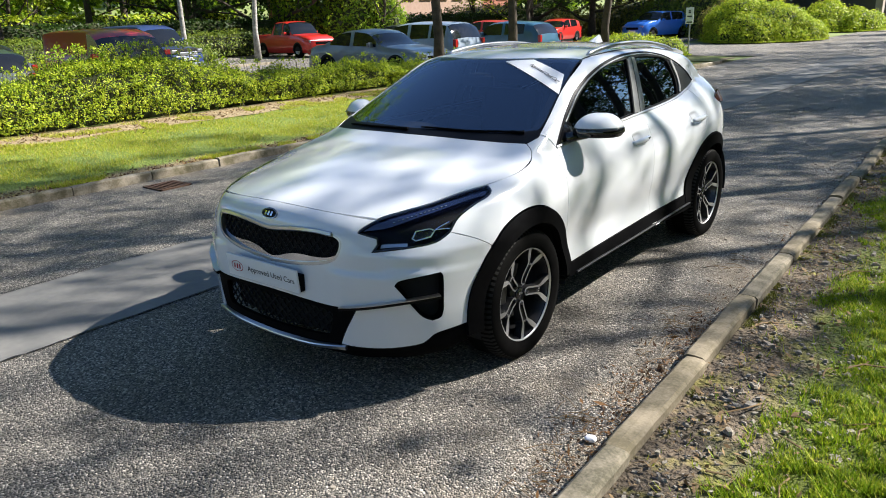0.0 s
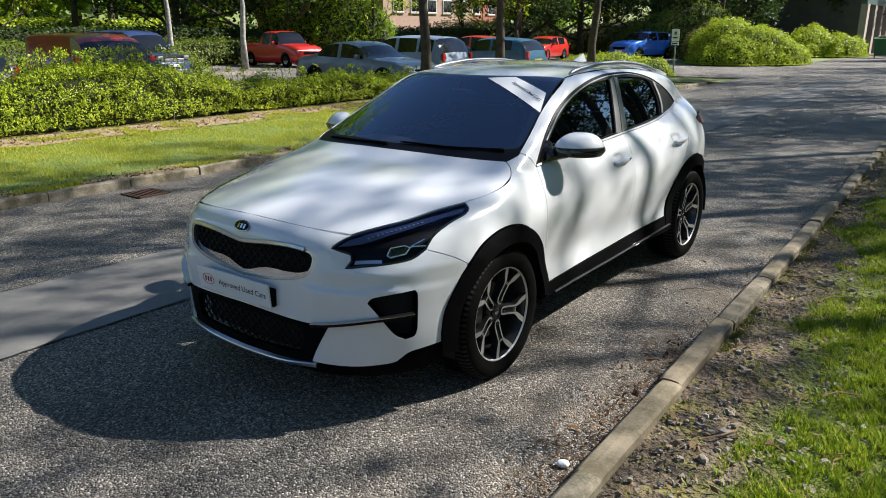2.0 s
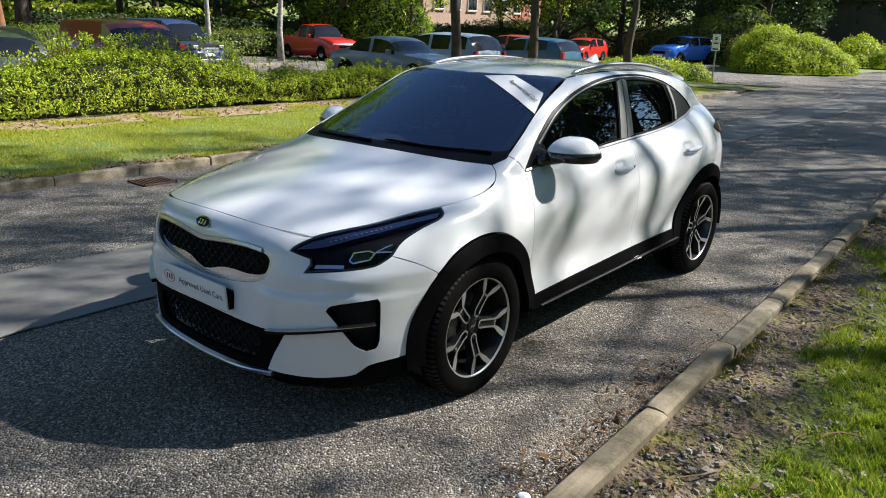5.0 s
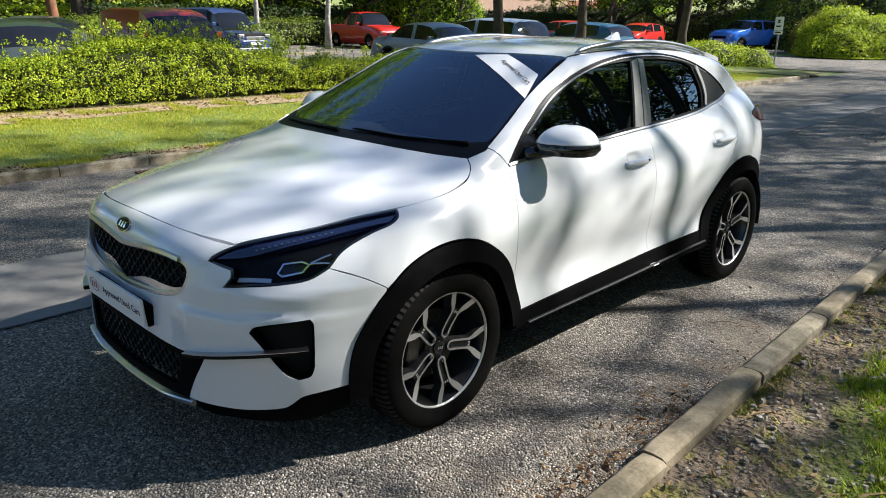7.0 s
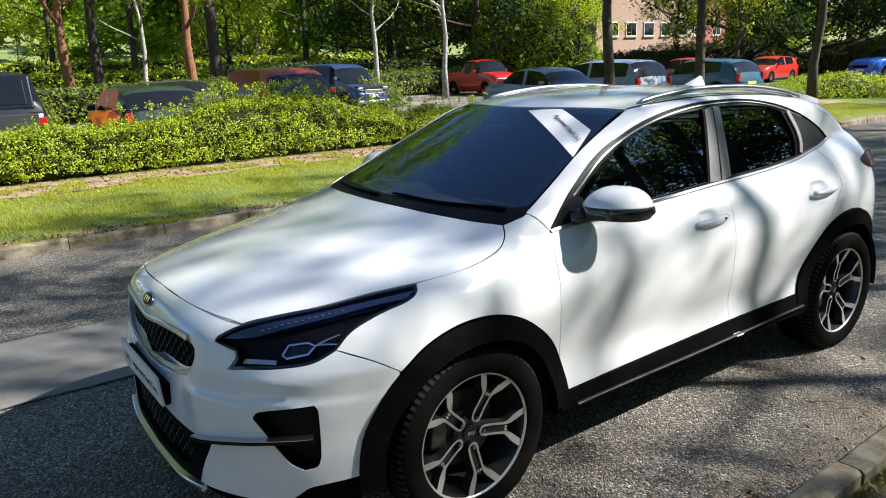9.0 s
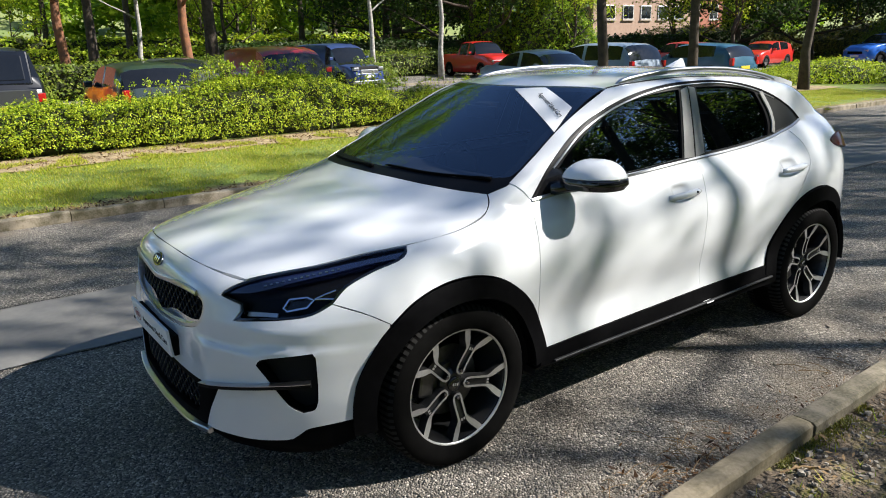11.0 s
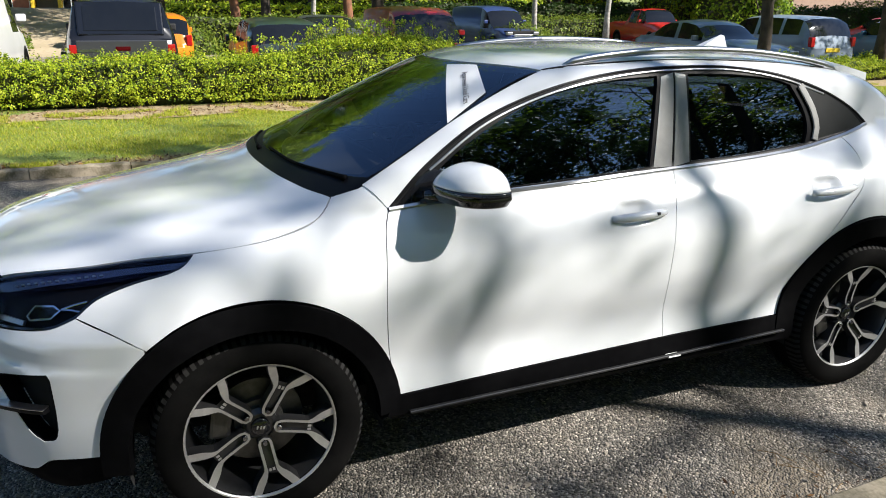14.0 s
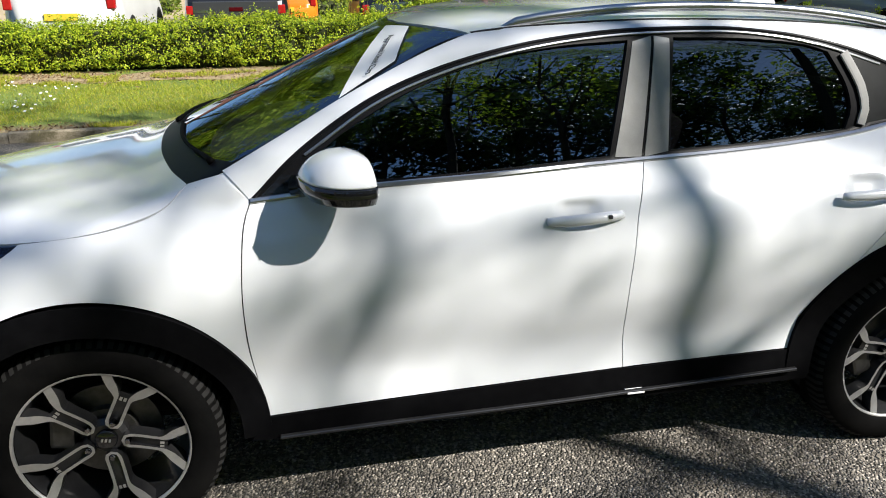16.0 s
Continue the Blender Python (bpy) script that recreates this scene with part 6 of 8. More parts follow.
for i in range(13):
    q = Vector((.60, -.655, .821)).lerp(Vector((.705, -.41, .865)), i / 12)
    p = on_skin(LAMP, [tuple(q), tuple(q + Vector((.004, .009, .001)))], -0.010)
    part("led", tube([tuple(p[0]), tuple(p[-1])], 0.0032, 6), "satin", headlamp)


def lamp_frame(name, corners, width, material, lift, depth):
    loop = outline(LAMP, [[corners[i], corners[(i + 1) % len(corners)]] for i in range(len(corners))], 0.012)
    return sheet(name, LAMP, [loop, inset(loop, width)], material, headlamp, lift=lift, flange=depth)


SQUARE = [(.698, -.628, .81), (.752, -.555, .822), (.775, -.525, .80), (.765, -.562, .758), (.712, -.645, .742), (.692, -.66, .76)]
SQUARE_MID = Vector((.733, -.596, .782))
SQUARE = [tuple(SQUARE_MID.lerp(Vector(q), .74)) for q in SQUARE]
lamp_frame("projector_bezel", SQUARE, 0.006, "chrome", -0.016, 0.028)
sheet("projector", LAMP, [inset(outline(LAMP, [[SQUARE[i], SQUARE[(i + 1) % 6]] for i in range(6)], 0.012), 0.006)], "window_far", headlamp, "projector lens", lift=-0.032, flange=0, grid=0.02)
for z0, z1 in ((.832, .818), (.79, .776)):
    beading("bracket", LAMP, [(.764, -.545, .800), (.778, -.510, (z0 + .800) / 2), (.789, -.470, (z0 + z1) / 2)], "chrome", headlamp, 0.007, 0.004, lift=-0.02)
sheet("indicator", LAMP, [outline(LAMP, [[(.60, -.752, .733), (.70, -.672, .742)], [(.70, -.672, .742), (.70, -.668, .757)], [(.70, -.668, .757), (.605, -.745, .75)], [(.605, -.745, .75), (.60, -.752, .733)]], 0.012)], "satin", headlamp, "pale reflector strip", lift=-0.03, flange=0.01)
lens = sheet("lens", LAMP, [inset(lamp_loop, 0.002)], "lens", headlamp, "clear lamp lens", lift=0.0, flange=0)
mirrored(headlamp)

# cladding, sills and wheel housings
def ring(cy, r0, r1, a0, a1, name, label):
    outer = [SIDE.flat(p) for p in arch(cy, r1, a0, a1, 40)]
    inner = [SIDE.flat(p) for p in arch(cy, r0, a1, a0, 40)]
    mirrored(sheet(name, SIDE, [outer + inner], "clad", car, label, lift=0.012, flange=0.05, grid=0.03, warp=lambda p, l: l + 0.012 * np.clip((r1 - np.hypot(p[:, 1] - cy, p[:, 2] - .335)) / (r1 - r0), 0, 1)))
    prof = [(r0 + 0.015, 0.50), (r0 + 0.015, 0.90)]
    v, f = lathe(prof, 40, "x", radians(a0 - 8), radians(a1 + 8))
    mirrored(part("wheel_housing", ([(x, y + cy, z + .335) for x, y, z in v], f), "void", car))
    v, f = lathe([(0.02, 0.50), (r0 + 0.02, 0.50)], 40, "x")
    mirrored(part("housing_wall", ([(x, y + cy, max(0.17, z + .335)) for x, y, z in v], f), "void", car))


ring(0, .395, .477, -2, 187, "arch_cladding", "black textured wheel arch cladding")
ring(2.65, .392, .472, 2, 182, "arch_cladding", "black textured wheel arch cladding")
sill = outline(SIDE, [[(.9, .40, .30), (.9, .468, .372)], [p for p in DOOR_LOW], DOOR_LOW_REAR, [(.9, 2.235, .413), (.9, 2.262, .30)], [(.9, 2.262, .30), (.9, 2.20, .25), (.9, 1.2, .235), (.9, .5, .235), (.9, .40, .30)]])
mirrored(sheet("sill_cladding", SIDE, [inset(sill, 0.001)], "clad", car, "black textured sill cladding", lift=0.008, flange=0.06, warp=lambda p, l: l + 0.022 * np.clip((.345 - p[:, 2]) / .03, 0, 1) - 0.14 * np.clip((.312 - p[:, 2]) / .09, 0, 1)))
# strip added to draw the highlight along the sill ledge
mirrored(beading("sill_strip", SIDE, [(.9, .50, .318), (.9, 1.2, .324), (.9, 1.6, .332), (.9, 2.2, .352)], "anthracite", car, 0.010, 0.010, "dark satin strip in place of the sill ledge highlight", lift=0.03))
# white block put in for a small sunlit patch under the door
part("sill_clip", block((.90, 1.60, .326), (.925, 1.66, .334), 0.002), "plate_white", car, "small white block painted as a sunlit patch on the sill")
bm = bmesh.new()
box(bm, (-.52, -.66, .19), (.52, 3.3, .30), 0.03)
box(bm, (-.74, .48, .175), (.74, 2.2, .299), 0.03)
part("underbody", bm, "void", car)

# rear end
REAR = Flat((0.0, 1, 0.12), (0, 2.6, 0.7))
back = outline(REAR, [[(-.79, 3.17, .97), (-.83, 3.2, .7), (-.84, 3.18, .4)], [(-.84, 3.18, .4), (-.7, 3.4, .38), (0, 3.5, .38), (.7, 3.4, .38), (.84, 3.18, .4)], [(.84, 3.18, .4), (.83, 3.2, .7), (.79, 3.17, .97)], [(.79, 3.17, .97), (.69, 3.12, 1.09)], [(.69, 3.12, 1.09), (0, 3.37, 1.08), (-.69, 3.12, 1.09)], [(-.69, 3.12, 1.09), (-.79, 3.17, .97)]])
sheet("tailgate", REAR, [inset(back, 0.002)], "paint", car, grid=0.06)
sheet("rear_cladding", REAR, [outline(REAR, [[(-.84, 3.18, .39), (0, 3.5, .37), (.84, 3.18, .39)], [(.84, 3.18, .39), (.8, 3.2, .22)], [(.8, 3.2, .22), (0, 3.45, .2), (-.8, 3.2, .22)], [(-.8, 3.2, .22), (-.84, 3.18, .39)]])], "clad", car, flange=0.03, grid=0.06)
sheet("rear_window", REAR, [outline(REAR, [[(-.66, 3.12, 1.10), (0, 3.36, 1.09), (.66, 3.12, 1.10)], [(.66, 3.12, 1.10), (.5, 3.0, 1.33)], [(.5, 3.0, 1.33), (0, 3.05, 1.35), (-.5, 3.0, 1.33)], [(-.5, 3.0, 1.33), (-.66, 3.12, 1.10)]])], "glass_privacy", car, "dark rear window", lift=-0.004, flange=0, grid=0.06)
tl = outline(HIGH_SIDE, [LAMP_TAIL, [(.79, 3.14, .98), (.69, 3.11, 1.055)]])
mirrored(sheet("tail_lamp", HIGH_SIDE, [inset(tl, 0.002)], "red_lens", car, "dark red wrap-round tail lamp", lift=0.004, flange=0.06, grid=0.02, warp=lambda p, l: l + 0.022 * np.clip((p[:, 1] - 2.93) / .16, 0, 1)))
bm = bmesh.new()
rows = []
for i in range(13):
    x = -.54 + 1.08 * i / 12
    e = 1 - (abs(x) / .54) ** 2.4
    za, zt, yt = float(top_height(np.array(x), np.array(2.60))), 1.385 + 0.035 * e, 2.90 + 0.07 * e
    rows.append([bm.verts.new(q) for q in ((x, 2.60, za - .003), (x, 2.75, za * .5 + zt * .5 + .02), (x, yt, zt), (x, yt + .004, zt - .04), (x, yt - .03, zt - .06), (x, 2.80, float(top_height(np.array(x), np.array(2.80))) - .07))])
for a, b in zip(rows, rows[1:]):
    for j in range(5):
        bm.faces.new((a[j], a[j + 1], b[j + 1], b[j]))
bm.faces.new(rows[0])
bm.faces.new(list(reversed(rows[-1])))
part("roof_spoiler", bm, "paint", car, "white roof-end spoiler", smooth=False)

# glass
GLASS_SIDE = [(.706, .402, 1.092), (.705, .48, 1.13), (.685, .565, 1.172), (.637, .775, 1.28), (.604, .96, 1.367), (.574, 1.135, 1.43)]
GLASS_TOP = [(.574, 1.135, 1.43), (.40, 1.043, 1.44), (.2, .98, 1.45), (0, .96, 1.45)]
GLASS_LOW = [(0, .172, 1.08), (.31, .203, 1.08), (.55, .286, 1.085), (.706, .402, 1.092)]
screen_loop = outline(SCREEN, [GLASS_LOW, GLASS_SIDE, GLASS_TOP, flip(GLASS_TOP), flip(GLASS_SIDE), flip(GLASS_LOW)])
glass = sheet("windscreen", SCREEN, [screen_loop], "glass", car, "large raked windscreen", lift=-0.004, flange=0)
glass.visible_shadow = False
sheet("windscreen_band", SCREEN, [inset(screen_loop, -0.006), inset(screen_loop, 0.042)], "lamp_black", glass, "black border of the glass", lift=-0.007, flange=0)
cowl = outline(PLAN, [[(-.75, .31, 0), (-.55, .225, 0), (-.31, .165, 0), (0, .135, 0), (.31, .165, 0), (.55, .225, 0), (.75, .31, 0)], [(.75, .31, 0), (.727, .44, 0)], [(.727, .44, 0), (.64, .375, 0), (.5, .295, 0), (0, .205, 0), (-.5, .295, 0), (-.64, .375, 0), (-.727, .44, 0)], [(-.727, .44, 0), (-.75, .31, 0)]])
sheet("scuttle", PLAN, [cowl], "lamp_black", car, "black scuttle panel under the glass", lift=-0.002, flange=0.03)
for blade in ([(.655, .375, 1.08), (.36, .262, 1.085), (.06, .222, 1.09)], [(-.02, .192, 1.08), (-.30, .217, 1.08), (-.57, .282, 1.08)]):
    p = on_skin(SCREEN, blade, 0.003)
    part("wiper", tube([tuple(q) for q in p], [0.012] + [0.009] * 2 + [0.006] * (len(p) - 4) + [0.004], 6), "clad", car, "black wiper at rest", smooth=True)

WIN_FRONT = [[(.765, .60, 1.060), (.772, .85, 1.050), (.755, 1.2, 1.058), (.735, 1.555, 1.074)], [(.735, 1.555, 1.074), (.68, 1.595, 1.25), (.63, 1.632, 1.408)], [(.63, 1.632, 1.408), (.65, 1.40, 1.396), (.672, 1.19, 1.365), (.70, .97, 1.298), (.73, .79, 1.21), (.75, .67, 1.13), (.765, .60, 1.060)]]
WIN_REAR = [[(.732, 1.762, 1.082), (.715, 2.05, 1.088), (.703, 2.40, 1.112)], [(.703, 2.40, 1.112), (.682, 2.42, 1.176), (.66, 2.40, 1.255), (.632, 2.335, 1.355)], [(.632, 2.335, 1.355), (.626, 2.235, 1.382), (.622, 2.02, 1.404), (.628, 1.785, 1.412)], [(.628, 1.785, 1.412), (.68, 1.77, 1.25), (.732, 1.762, 1.082)]]
win1, win2 = outline(SIDE, WIN_FRONT), outline(SIDE, WIN_REAR)
frame_loop = outline(SIDE, [BELT_FRONT, BELT_REAR, BELT_TIP, TRIM_TOP[::-1]])
mirrored(sheet("window_frame", SIDE, [inset(frame_loop, 0.0015), win1, win2], "lamp_black", car, "black window surround", lift=0.0015, flange=0.016))
for ob in (sheet("front_window", SIDE, [inset(win1, -0.004)], "glass_dark", car, "front door glass reflecting trees", lift=-0.009, flange=0),
           sheet("back_window", SIDE, [inset(win2, -0.004)], "glass_privacy", car, "dark privacy glass in the rear door", lift=-0.009, flange=0)):
    ob.visible_shadow = False
    mirrored(ob).visible_shadow = False
for name, a, b, c, d in (("door_pillar", (.74, 1.572, 1.07), (.63, 1.646, 1.403), (.618, 1.710, 1.417), (.744, 1.660, 1.066)), ("door_pillar", (.744, 1.672, 1.066), (.618, 1.720, 1.417), (.622, 1.770, 1.409), (.733, 1.752, 1.078))):
    loop = outline(SIDE, [[a, b], [b, c], [c, d], [d, a]])
    mirrored(sheet(name, SIDE, [loop], "pillar", car, "door pillar coloured grey for its bright reflection", lift=0.004, flange=0.006))
FIN = outline(SIDE, [[(.69, 2.435, 1.118), (.682, 2.60, 1.138), (.666, 2.775, 1.168)], [(.666, 2.775, 1.168), (.655, 2.67, 1.25), (.638, 2.51, 1.325), (.622, 2.37, 1.365)], [(.622, 2.37, 1.365), (.66, 2.44, 1.245), (.685, 2.455, 1.17), (.69, 2.435, 1.118)]])
mirrored(sheet("quarter_trim", SIDE, [inset(FIN, 0.003)], "fin_grey", car, "dark quarter window trim", lift=0.004, flange=0.008))
mirrored(beading("quarter_bar", SIDE, [(.69, 2.452, 1.122), (.684, 2.468, 1.17), (.66, 2.452, 1.245), (.626, 2.388, 1.35)], "pillar", car, 0.03, 0.004, "grey film bar on the quarter trim", lift=0.009))
mirrored(beading("belt_strip", SIDE, BELT_FRONT + BELT_REAR[1:] + BELT_TIP[1:], "satin", car, 0.016, 0.008, "thin chrome strip under the windows", lift=0.0))
mirrored(beading("window_seal", SIDE, TRIM_TOP, "lamp_black", car, 0.009, 0.005, "black window seal", lift=0.0))
STRIP = [(x, y + .012, z - .013) for x, y, z in TRIM_TOP[1:8]] + [(x, y, z - .015) for x, y, z in TRIM_TOP[8:10]]
mirrored(beading("window_strip", SIDE, STRIP, "satin", car, 0.008, 0.004, "grey strip over the side windows", lift=0.003))

# roof rails, fin and badge
for s in (1,):
    P = []
    for i in range(25):
        y = 1.24 + 1.50 * i / 24
        e = math.sin(math.pi * min(1, max(0, (i / 24)))) ** 0.45
        x = .548 - 0.02 * i / 24
        P.append((x, y, float(top_height(np.array(x), np.array(y))) - 0.012 + 0.048 * e))
    mirrored(part("roof_rail", tube(P, [0.006] + [0.015] * 23 + [0.006], 8), "satin", car, "satin silver roof rail", smooth=True))
    mirrored(beading("roof_ditch", PLAN, [(.578, 1.15, 1.44), (.566, 1.4, 1.47), (.553, 1.8, 1.49), (.543, 2.3, 1.47), (.532, 2.8, 1.4)], "void", car, 0.012, 0.0012, lift=0.0))
bm = bmesh.new()
for i, (y, z, w) in enumerate(((2.36, 0.0, .03), (2.44, .035, .02), (2.50, .062, .008), (2.525, .06, .006), (2.53, 0.0, .03))):
    zr = float(top_height(np.array(0.0), np.array(y)))
    bm.verts.new((-w, y, zr - 0.005)), bm.verts.new((w, y, zr - 0.005)), bm.verts.new((0, y, zr + z + 0.004))
bmesh.ops.convex_hull(bm, input=bm.verts)
part("aerial_fin", bm, "paint", car, "white shark-fin aerial")


def disc(chart, centre, rx, rz, lift, thick, n=28):
    """A raised oval on the skin."""
    cu, cv = chart.flat(centre)
    loop = [(cu + rx * math.cos(math.tau * i / n), cv + rz * math.sin(math.tau * i / n)) for i in range(n)]
    return loop


badge = sheet("badge", FAN, [disc(FAN, (0, -.878, .838), .054, .026, 0, 0)], "dark_chrome", car, "oval chrome-edged badge", lift=0.007, flange=0.008, grid=0.02)
sheet("badge_field", FAN, [disc(FAN, (0, -.878, .838), .047, .020, 0, 0)], "lamp_black", badge, "dark field of the badge", lift=0.0085, flange=0, grid=0.02)
for i in (-1, 0, 1):
    sheet("badge_bar", FAN, [[(q[0] + 0.021 * i, q[1]) for q in [FAN.flat((-.008, -.878, .828)), FAN.flat((.004, -.878, .828)), FAN.flat((.008, -.878, .848)), FAN.flat((-.004, -.878, .848))]]], "chrome", badge, lift=0.0095, flange=0, grid=0.02)


# plate with its printed words
def words(name, text, size, m, material, parent, label=""):
    c = bpy.data.curves.new(name, "FONT")
    c.body, c.size, c.align_x, c.align_y, c.extrude = text, size, "CENTER", "CENTER", 0.0004
    tmp = new("tmp", c)
    me = bpy.data.meshes.new_from_object(tmp.evaluated_get(bpy.context.evaluated_depsgraph_get()))
    bpy.data.objects.remove(tmp)
    me.materials.clear()
    me.materials.append(M[material])
    ob = new(name, me)
    ob.parent, ob.matrix_basis = parent, m
    if label:
        ob["label"] = label
    return ob


plate = part("number_plate", block((-.265, -.008, -.058), (.265, .004, .058), 0.004), "plate_white", car, "white dealer show plate reading Approved Used Cars")
plate.matrix_basis = pose(-.035, -.918, .548, 5, 0, 0)
part("plate_holder", block((-.25, .0045, -.054), (.272, .034, .03), 0.004), "clad", plate, "black plate holder")
words("lettering", "Approved Used Cars", 0.0405, pose(.07, -.0088, 0.0, 90, 0, 0), "ink", plate)
rim = [(.038 * math.cos(a), .024 * math.sin(a)) for a in [math.tau * i / 28 for i in range(28)]]
vs = [(-.185 + x * k * 1.2, -.0092, z * k * 1.2) for k in (1.0, 0.9) for x, z in rim]
part("emblem", (vs, [(i, (i + 1) % 28, 28 + (i + 1) % 28, 28 + i) for i in range(28)]), "red_ink", plate, "oval red ring emblem")
for i in (-1, 0, 1):
    part("emblem_bar", ([(-.185 + .020 * i + x * 1.2, -.0092, z * 1.2) for x, z in ((-.006, -.011), (.003, -.011), (.006, .011), (-.003, .011))], [(0, 1, 2, 3)]), "red_ink", plate)

# windscreen sheet
CARD = [(.15, .945, 1.43), (.322, 1.003, 1.437), (.582, .92, 1.36), (.65, .742, 1.265)]
card_loop = outline(SCREEN, [[CARD[0], CARD[1]], [CARD[1], CARD[2]], [CARD[2], CARD[3]], [CARD[3], CARD[0]]], 0.03)
card = sheet("windscreen_card", SCREEN, [card_loop], "plate_white", glass, "white dealer card on the windscreen", lift=0.001, flange=0)
ctr = shoot(*SCREEN.rays([SCREEN.flat((.435, .905, 1.375))]))[0]
nn = skin_normal(np.array([ctr]))[0]
along = Vector((.611, .835, 1.313)) - Vector((.26, .978, 1.434))
nz = Vector(nn)
ax = (along - along.dot(nz) * nz).normalized()
ay = nz.cross(ax)
mm = Matrix((ax, ay, nz)).transposed().to_4x4()
mm.translation = Vector(ctr) + nz * 0.003
words("card_lettering", "Approved Used Cars", 0.034, mm @ pose(.04, 0, 0), "ink", card)

# door handles
for cy, cz in ((1.445, .912), (2.415, .936)):
    bm = bmesh.new()
    rows = []
    for i in range(13):
        u = i / 12
        y = cy - .12 + .24 * u
        x = float(side_width(np.array(cy + .17), np.array(cz))) + 0.010 + 0.022 * math.sin(math.pi * min(1, u * 0.9 + 0.05)) ** 0.7
        hh = 0.017 * (1 - 0.35 * abs(2 * u - 1) ** 3)
        rows.append([bm.verts.new((x - .02 * (k in (0, 4)) - 0.006 * (k in (1, 3)), y, cz + 0.008 * u + hh * dz)) for k, dz in enumerate((-1.05, -.8, 0.0, .8, 1.05))])
    for a, b in zip(rows, rows[1:]):
        for j in range(4):
            bm.faces.new((a[j], a[j + 1], b[j + 1], b[j]))
    bm.faces.new(rows[0]), bm.faces.new(list(reversed(rows[-1])))
    handle = part("door_handle", bm, "paint", door if cy < 2 else rear_door, "white pull handle", smooth=True)
    if cy < 2:
        part("key_button", block((x + .004, cy + .062, cz + .006), (x + .0135, cy + .076, cz + .017), 0.002), "ink", handle, "small black button")
mirrored(door)
mirrored(rear_door)

# door mirrors
mirror = new("door_mirror")
mirror.parent = car
mirror["label"] = "white door mirror with black base"


def mirror_shell(z0, z1, grow, flat):
    """A wedge-like housing: widest low down, peaked towards the door, blunt at the back."""
    bm, rows = bmesh.new(), []
    for i in range(15):
        t = i / 14
        z = z0 + (z1 - z0) * t
        w = (z - 1.05) / (1.1765 - 1.05)
        k = math.sqrt(max(0.0, 1 - max(0.0, (w - .2) / .8) ** 1.9)) if w > .2 else 0.86 + .14 * max(0, w) / .2
        ring_ = []
        for j in range(32):
            a = math.tau * j / 32
            cx, cy = math.cos(a), math.sin(a)
            px = math.copysign(abs(cx) ** 0.8, cx) * (.128 + grow) * (.18 + .82 * k if not flat else k)
            py = math.copysign(abs(cy) ** 0.85, cy) * (.105 + grow) * k
            if py > .05:
                py = .05 + (py - .05) * .45
            ring_.append(bm.verts.new((.915 + px * (1 if px > 0 else .95), .72 + py + 0.30 * px + .02 * (1 - k), z)))
        rows.append(ring_)
    for a, b in zip(rows, rows[1:]):
        for j in range(32):
            bm.faces.new((a[j], a[(j + 1) % 32], b[(j + 1) % 32], b[j]))
    bm.faces.new(rows[-1]), bm.faces.new(list(reversed(rows[0])))
    return bm


part("cap", mirror_shell(1.101, 1.176, 0.0, 0), "paint", mirror, "white mirror cap", smooth=True)
part("base", mirror_shell(1.050, 1.099, 0.002, 1), "gloss", mirror, "black lower mirror housing", smooth=True)
part("repeater", tube([(.86, .628, 1.095), (.93, .627, 1.094), (1.00, .655, 1.093), (1.035, .70, 1.093)], 0.005, 6), "gloss", mirror)
part("stem", tube([(.77, .60, 1.045), (.80, .645, 1.05), (.86, .69, 1.062)], [.035, .03, .028], 10), "gloss", mirror, "black mirror stem", smooth=True)
tri = outline(SIDE, [[(.78, .50, 1.022), (.765, .60, 1.027), (.77, .70, 1.033)], [(.77, .70, 1.033), (.76, .685, 1.12)], [(.76, .685, 1.12), (.755, .62, 1.125), (.78, .50, 1.022)]])
sheet("sail_panel", SIDE, [tri], "gloss", mirror, lift=0.003, flange=0.01)
twin = new("door_mirror")
twin.parent, twin["label"] = car, mirror["label"]
for child in list(mirror.children):
    mirrored(child).parent = twin


